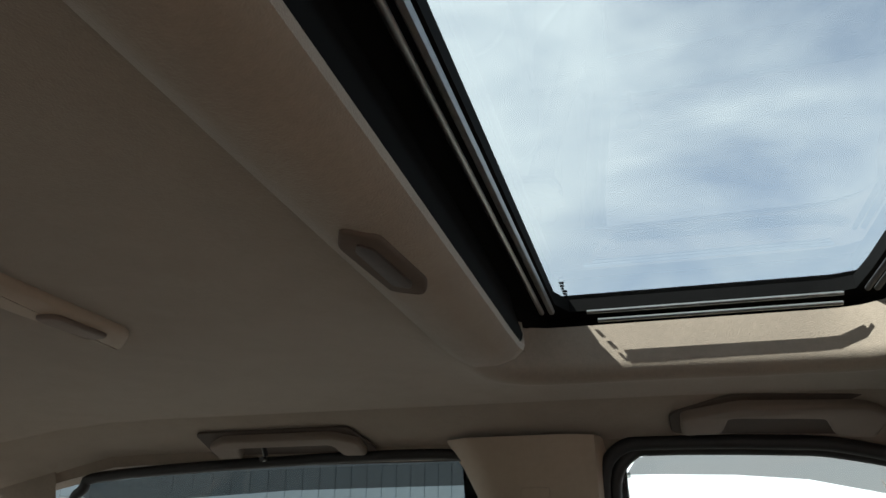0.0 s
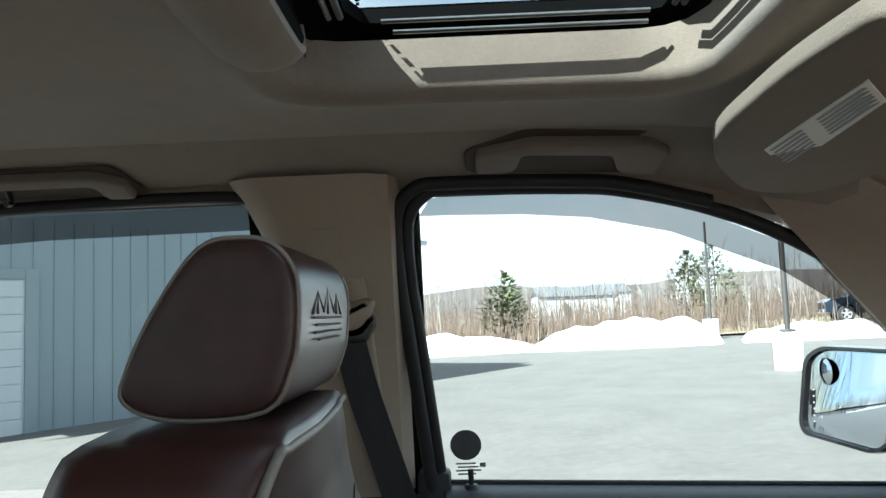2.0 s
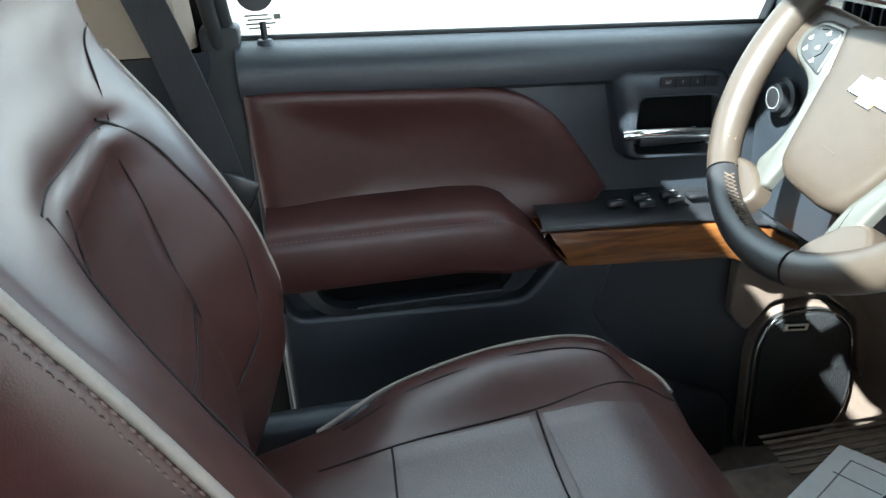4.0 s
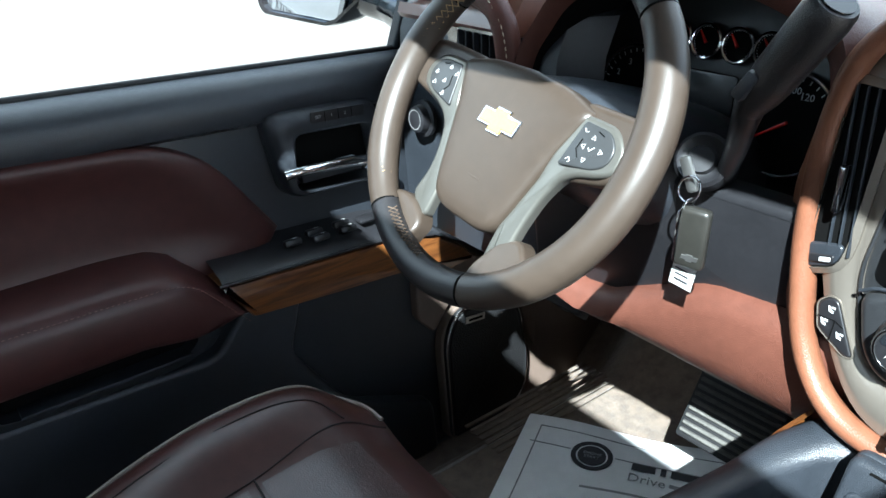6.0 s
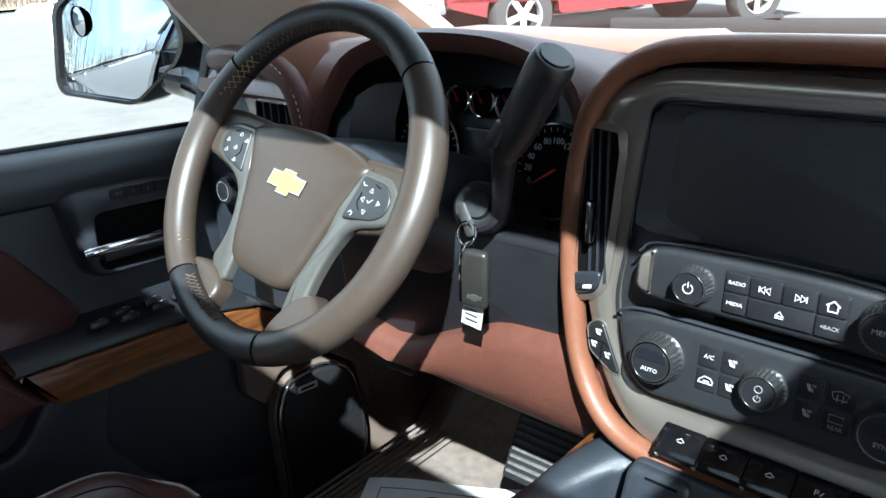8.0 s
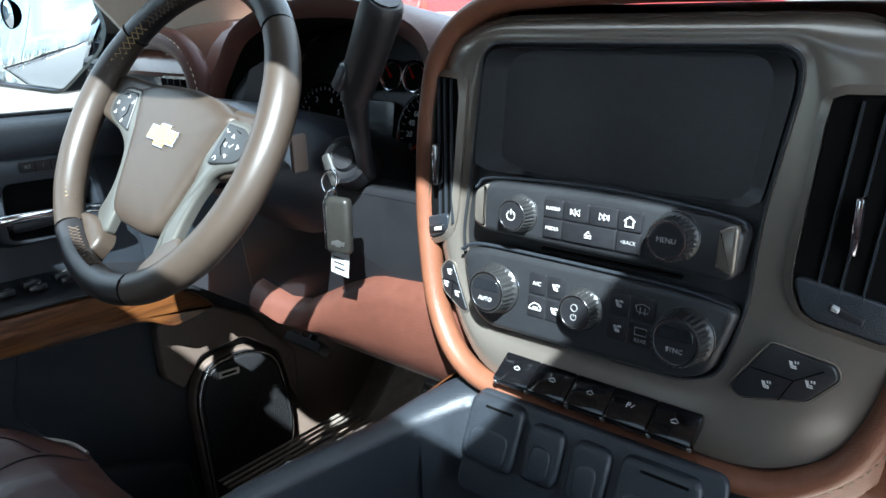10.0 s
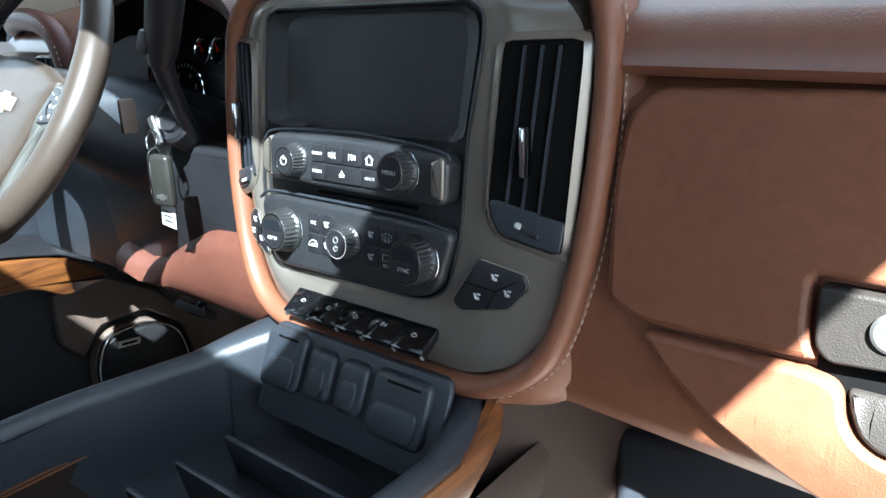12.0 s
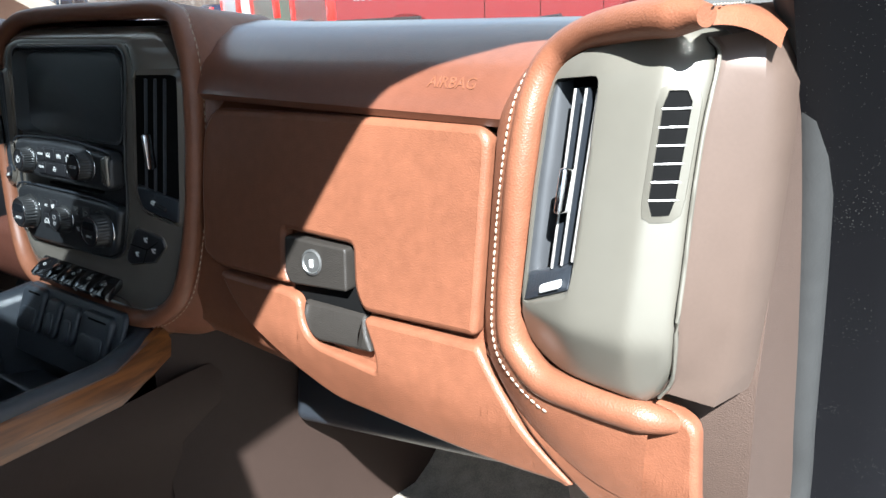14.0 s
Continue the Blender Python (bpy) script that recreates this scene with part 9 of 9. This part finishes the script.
# ---- vehicles ----
def pickup(x, y, heading, body, label, crew=True, words=False, wheel_mat=None):
    """A full-size pickup: body sides, cab, bed, wheels and lights, nose along +y before turning."""
    g_ = thing("pickup_truck", label, "pickup truck", group="parked pickups")
    m = Matrix.Translation((x, y, gz(x, y))) @ Matrix.Rotation(heading, 4, "Z") @ Matrix.Rotation(0.022 * math.cos(heading), 4, "X")
    paint = material("truck_paint", body, 0.25, coat=0.6, grain=0.06, scale=20)
    W, L0 = 0.98, -2.75
    side = [(L0, 0.62), (L0, 1.12), (L0 + 0.02, 1.30), (-0.75, 1.32), (-0.70, 1.30), (1.30, 1.28), (2.45, 1.20), (2.80, 1.02), (2.84, 0.55), (2.30, 0.42)]
    for c in (1.85, -1.75):
        arc = [(c + 0.50 * math.cos(a), 0.42 + 0.50 * math.sin(a)) for a in [math.pi * k / 12 for k in range(13)]]
        if c > 0:
            side += arc
        else:
            side += [(-1.2, 0.40)] + arc
    side += [(L0 + 0.05, 0.55)]
    bm = bmesh.new()
    left = [bm.verts.new(m @ Vector((-W, p[0], p[1]))) for p in side]
    right = [bm.verts.new(m @ Vector((W, p[0], p[1]))) for p in side]
    bm.faces.new(left)
    bm.faces.new(right[::-1])
    for i in range(len(side)):
        bm.faces.new((left[i - 1], right[i - 1], right[i], left[i]))
    bmesh.ops.triangulate(bm, faces=[f for f in bm.faces if len(f.verts) > 4])
    part("body", bm, paint, g_, angle=30)
    bm = bmesh.new()
    cab = [(-0.62, 1.28), (-0.50, 1.80), (-0.30, 1.87), (0.75, 1.87), (1.0, 1.80), (1.60, 1.27)]
    loft(bm, [[m @ Vector((s * (W - (0.02 if z < 1.4 else 0.17)), yy, z)) for yy, z in cab] for s in (-1, 1)], False)
    for s in (-1, 1):
        vs = [bm.verts.new(m @ Vector((s * (W - (0.02 if z < 1.4 else 0.17)), yy, z))) for yy, z in cab]
        bm.faces.new(vs)
    part("cab", bm, paint, g_, angle=30)
    for s in (-1, 1):
        for a, b, c, d in ((-0.46, 0.22, -0.38, 0.26), (0.34, 1.32, 0.36, 0.92)):
            bm = bmesh.new()
            vs = [bm.verts.new(m @ Vector((s * (W - o_), yy, z))) for yy, z, o_ in ((a, 1.33, 0.035), (b, 1.33, 0.035), (d, 1.76, 0.145), (c, 1.76, 0.145))]
            bm.faces.new(vs)
            r_ = bmesh.ops.solidify(bm, geom=bm.faces[:], thickness=0.02)
            part("side_glass", bm, CAR_GLASS, g_, smooth=False)
        bm = bmesh.new()
        rbox(bm, (s * 1.06, 1.05, 1.32), (0.22, 0.10, 0.22), 0.04, 2)
        bmesh.ops.transform(bm, matrix=m, verts=bm.verts)
        part("mirror", bm, BLACK, g_)
        for yy in (0.28, -0.60, 1.35):
            bm = bmesh.new()
            rbox(bm, (s * (W + 0.001), yy, 0.90), (0.008, 0.012, 0.72), 0.002, 1)
            bmesh.ops.transform(bm, matrix=m, verts=bm.verts)
            part("door_gap", bm, VOID, g_)
        bm = bmesh.new()
        rbox(bm, (s * (W + 0.015), 0.0, 1.08), (0.03, 0.18, 0.04), 0.01, 2)
        bmesh.ops.transform(bm, matrix=m, verts=bm.verts)
        part("handle", bm, CHROME, g_)
        bm = bmesh.new()
        rbox(bm, (s * (W - 0.06), L0 + 0.02, 1.05), (0.14, 0.10, 0.42), 0.02, 2)
        bmesh.ops.transform(bm, matrix=m, verts=bm.verts)
        part("tail_light", bm, RED, g_, "red tail light")
        bm = bmesh.new()
        rbox(bm, (s * (W - 0.18), 2.80, 0.98), (0.34, 0.10, 0.20), 0.02, 2)
        bmesh.ops.transform(bm, matrix=m, verts=bm.verts)
        part("head_light", bm, CHROME, g_)
    bm = bmesh.new()
    rbox(bm, (0, 2.83, 0.86), (1.2, 0.06, 0.36), 0.03, 2)
    bmesh.ops.transform(bm, matrix=m, verts=bm.verts)
    part("grille", bm, BLACK, g_)
    for yy in (2.88, L0 - 0.08):
        bm = bmesh.new()
        rbox(bm, (0, yy, 0.58), (1.9, 0.16, 0.20), 0.04, 2)
        bmesh.ops.transform(bm, matrix=m, verts=bm.verts)
        part("bumper", bm, CHROME, g_)
    bm = bmesh.new()
    vs = [bm.verts.new(m @ Vector((xx, yy, z))) for xx, yy, z in ((-0.88, 1.56, 1.31), (0.88, 1.56, 1.31), (0.74, 1.05, 1.78), (-0.74, 1.05, 1.78))]
    bm.faces.new(vs)
    bmesh.ops.solidify(bm, geom=bm.faces[:], thickness=0.02)
    part("windscreen", bm, CAR_GLASS, g_, smooth=False)
    bm = bmesh.new()
    rbox(bm, (0, -1.72, 1.315), (1.70, 1.95, 0.03), 0.01, 1)
    bmesh.ops.transform(bm, matrix=m, verts=bm.verts)
    part("bed_cover", bm, BLACK, g_)
    for s in (-1, 1):
        for c in (1.85, -1.75):
            wm = m @ Matrix.Translation((s * 0.88, c, 0.41)) @ Matrix.Rotation(radians(90 * s), 4, "Y")
            bm = bmesh.new()
            lathe(bm, [(0.24, -0.12), (0.38, -0.12), (0.41, -0.08), (0.41, 0.08), (0.38, 0.12), (0.25, 0.12), (0.24, 0.06)], 32, wm, (True, False))
            wh = part("wheel", bm, TYRE, g_)
            bm = bmesh.new()
            lathe(bm, [(0.255, 0.115), (0.25, 0.125), (0.225, 0.10), (0.22, 0.03)], 32, wm, (False, False))
            part("rim", bm, wheel_mat or RIM_M, wh)
            for k in range(5):
                bm = bmesh.new()
                rbox(bm, (0.135, 0, 0.085), (0.21, 0.085, 0.03), 0.012, 2)
                bmesh.ops.transform(bm, matrix=wm @ Matrix.Rotation(radians(72 * k), 4, "Z"), verts=bm.verts)
                part("spoke", bm, wheel_mat or RIM_M, wh)
            bm = bmesh.new()
            lathe(bm, [(0.07, 0.08), (0.065, 0.115), (0.0, 0.118)], 20, wm, (False, False))
            part("hub_cap", bm, RIM_M, wh)
    if words:
        for s in (-1, 1):
            writing("bed_word", "4x4", 0.20, m @ Matrix.Translation((s * (W + 0.006), -2.35, 1.16)) @ Matrix.Rotation(radians(90 * s), 4, "Z") @ Matrix.Rotation(radians(90), 4, "X"), RIM_M, g_, 0.002)
    return g_


for px_, py_, tone, lab_ in ((-5.5, 10.1, (0.14, 0.012, 0.014), "dark red pickup truck with silver wheels"), (-8.3, 11.7, (0.060, 0.068, 0.055), "grey-green pickup truck parked in a row"),
                             (-11.2, 13.3, (0.36, 0.37, 0.38), "silver-grey pickup truck parked in a row"), (-14.3, 15.0, (0.012, 0.02, 0.045), "dark blue pickup truck parked in a row"), (-17.6, 18.8, (0.55, 0.56, 0.56), "white pickup truck parked in a row")):
    pickup(px_, py_, math.atan2(-0.48, 0.877), tone, lab_, words=tone[0] == 0.14)
pickup(-38.5, 21.6, radians(165), (0.006, 0.012, 0.022), "dark blue pickup truck at the lot's edge")

# own bonnet and wipers ahead of the windscreen
bonnet = tagged(new("bonnet"), "glossy black bonnet of the truck", "bonnet")
bm = bmesh.new()
surface(bm, lambda u, v: Vector((u, v, 1.325 - 0.078 * (v - 1.42) - 0.05 * (u / 0.9) ** 4 - 0.02 * max(0, v - 1.75) ** 2 + 0.006 * math.exp(-((abs(u) - 0.45) / 0.12) ** 2))), 30, 20, (-0.92, 0.92), (1.42, 2.7))
part("bonnet_skin", bm, PAINT, bonnet)
bm = bmesh.new()
rbox(bm, (0, 1.37, 1.33), (1.7, 0.12, 0.04), 0.012, 2)
part("cowl", bm, BLACK, bonnet)
for s in (-1, 1):
    box_part("fender", (s * 0.90, 2.05, 0.86), (0.08, 1.28, 0.56), PAINT, bonnet, 0.03, 3)
box_part("nose", (0, 2.67, 0.86), (1.74, 0.10, 0.56), PAINT, bonnet, 0.03, 3)
for a, b in (((-0.55, 1.36, 1.365), (0.05, 1.33, 1.378)), ((0.05, 1.36, 1.365), (0.62, 1.32, 1.375))):
    wp = thing("wiper", "black windscreen wiper at rest", "wiper", group="wipers")
    tube("blade", [a, b], 0.008, RUBBER, wp, 6, flat=(0.6, 1.6))
    tube("wiper_arm", [Vector(a) + Vector((0, 0.03, -0.01)), Vector(a).lerp(Vector(b), 0.5) + Vector((0, 0.0, 0.012))], 0.006, BLACK, wp, 6)
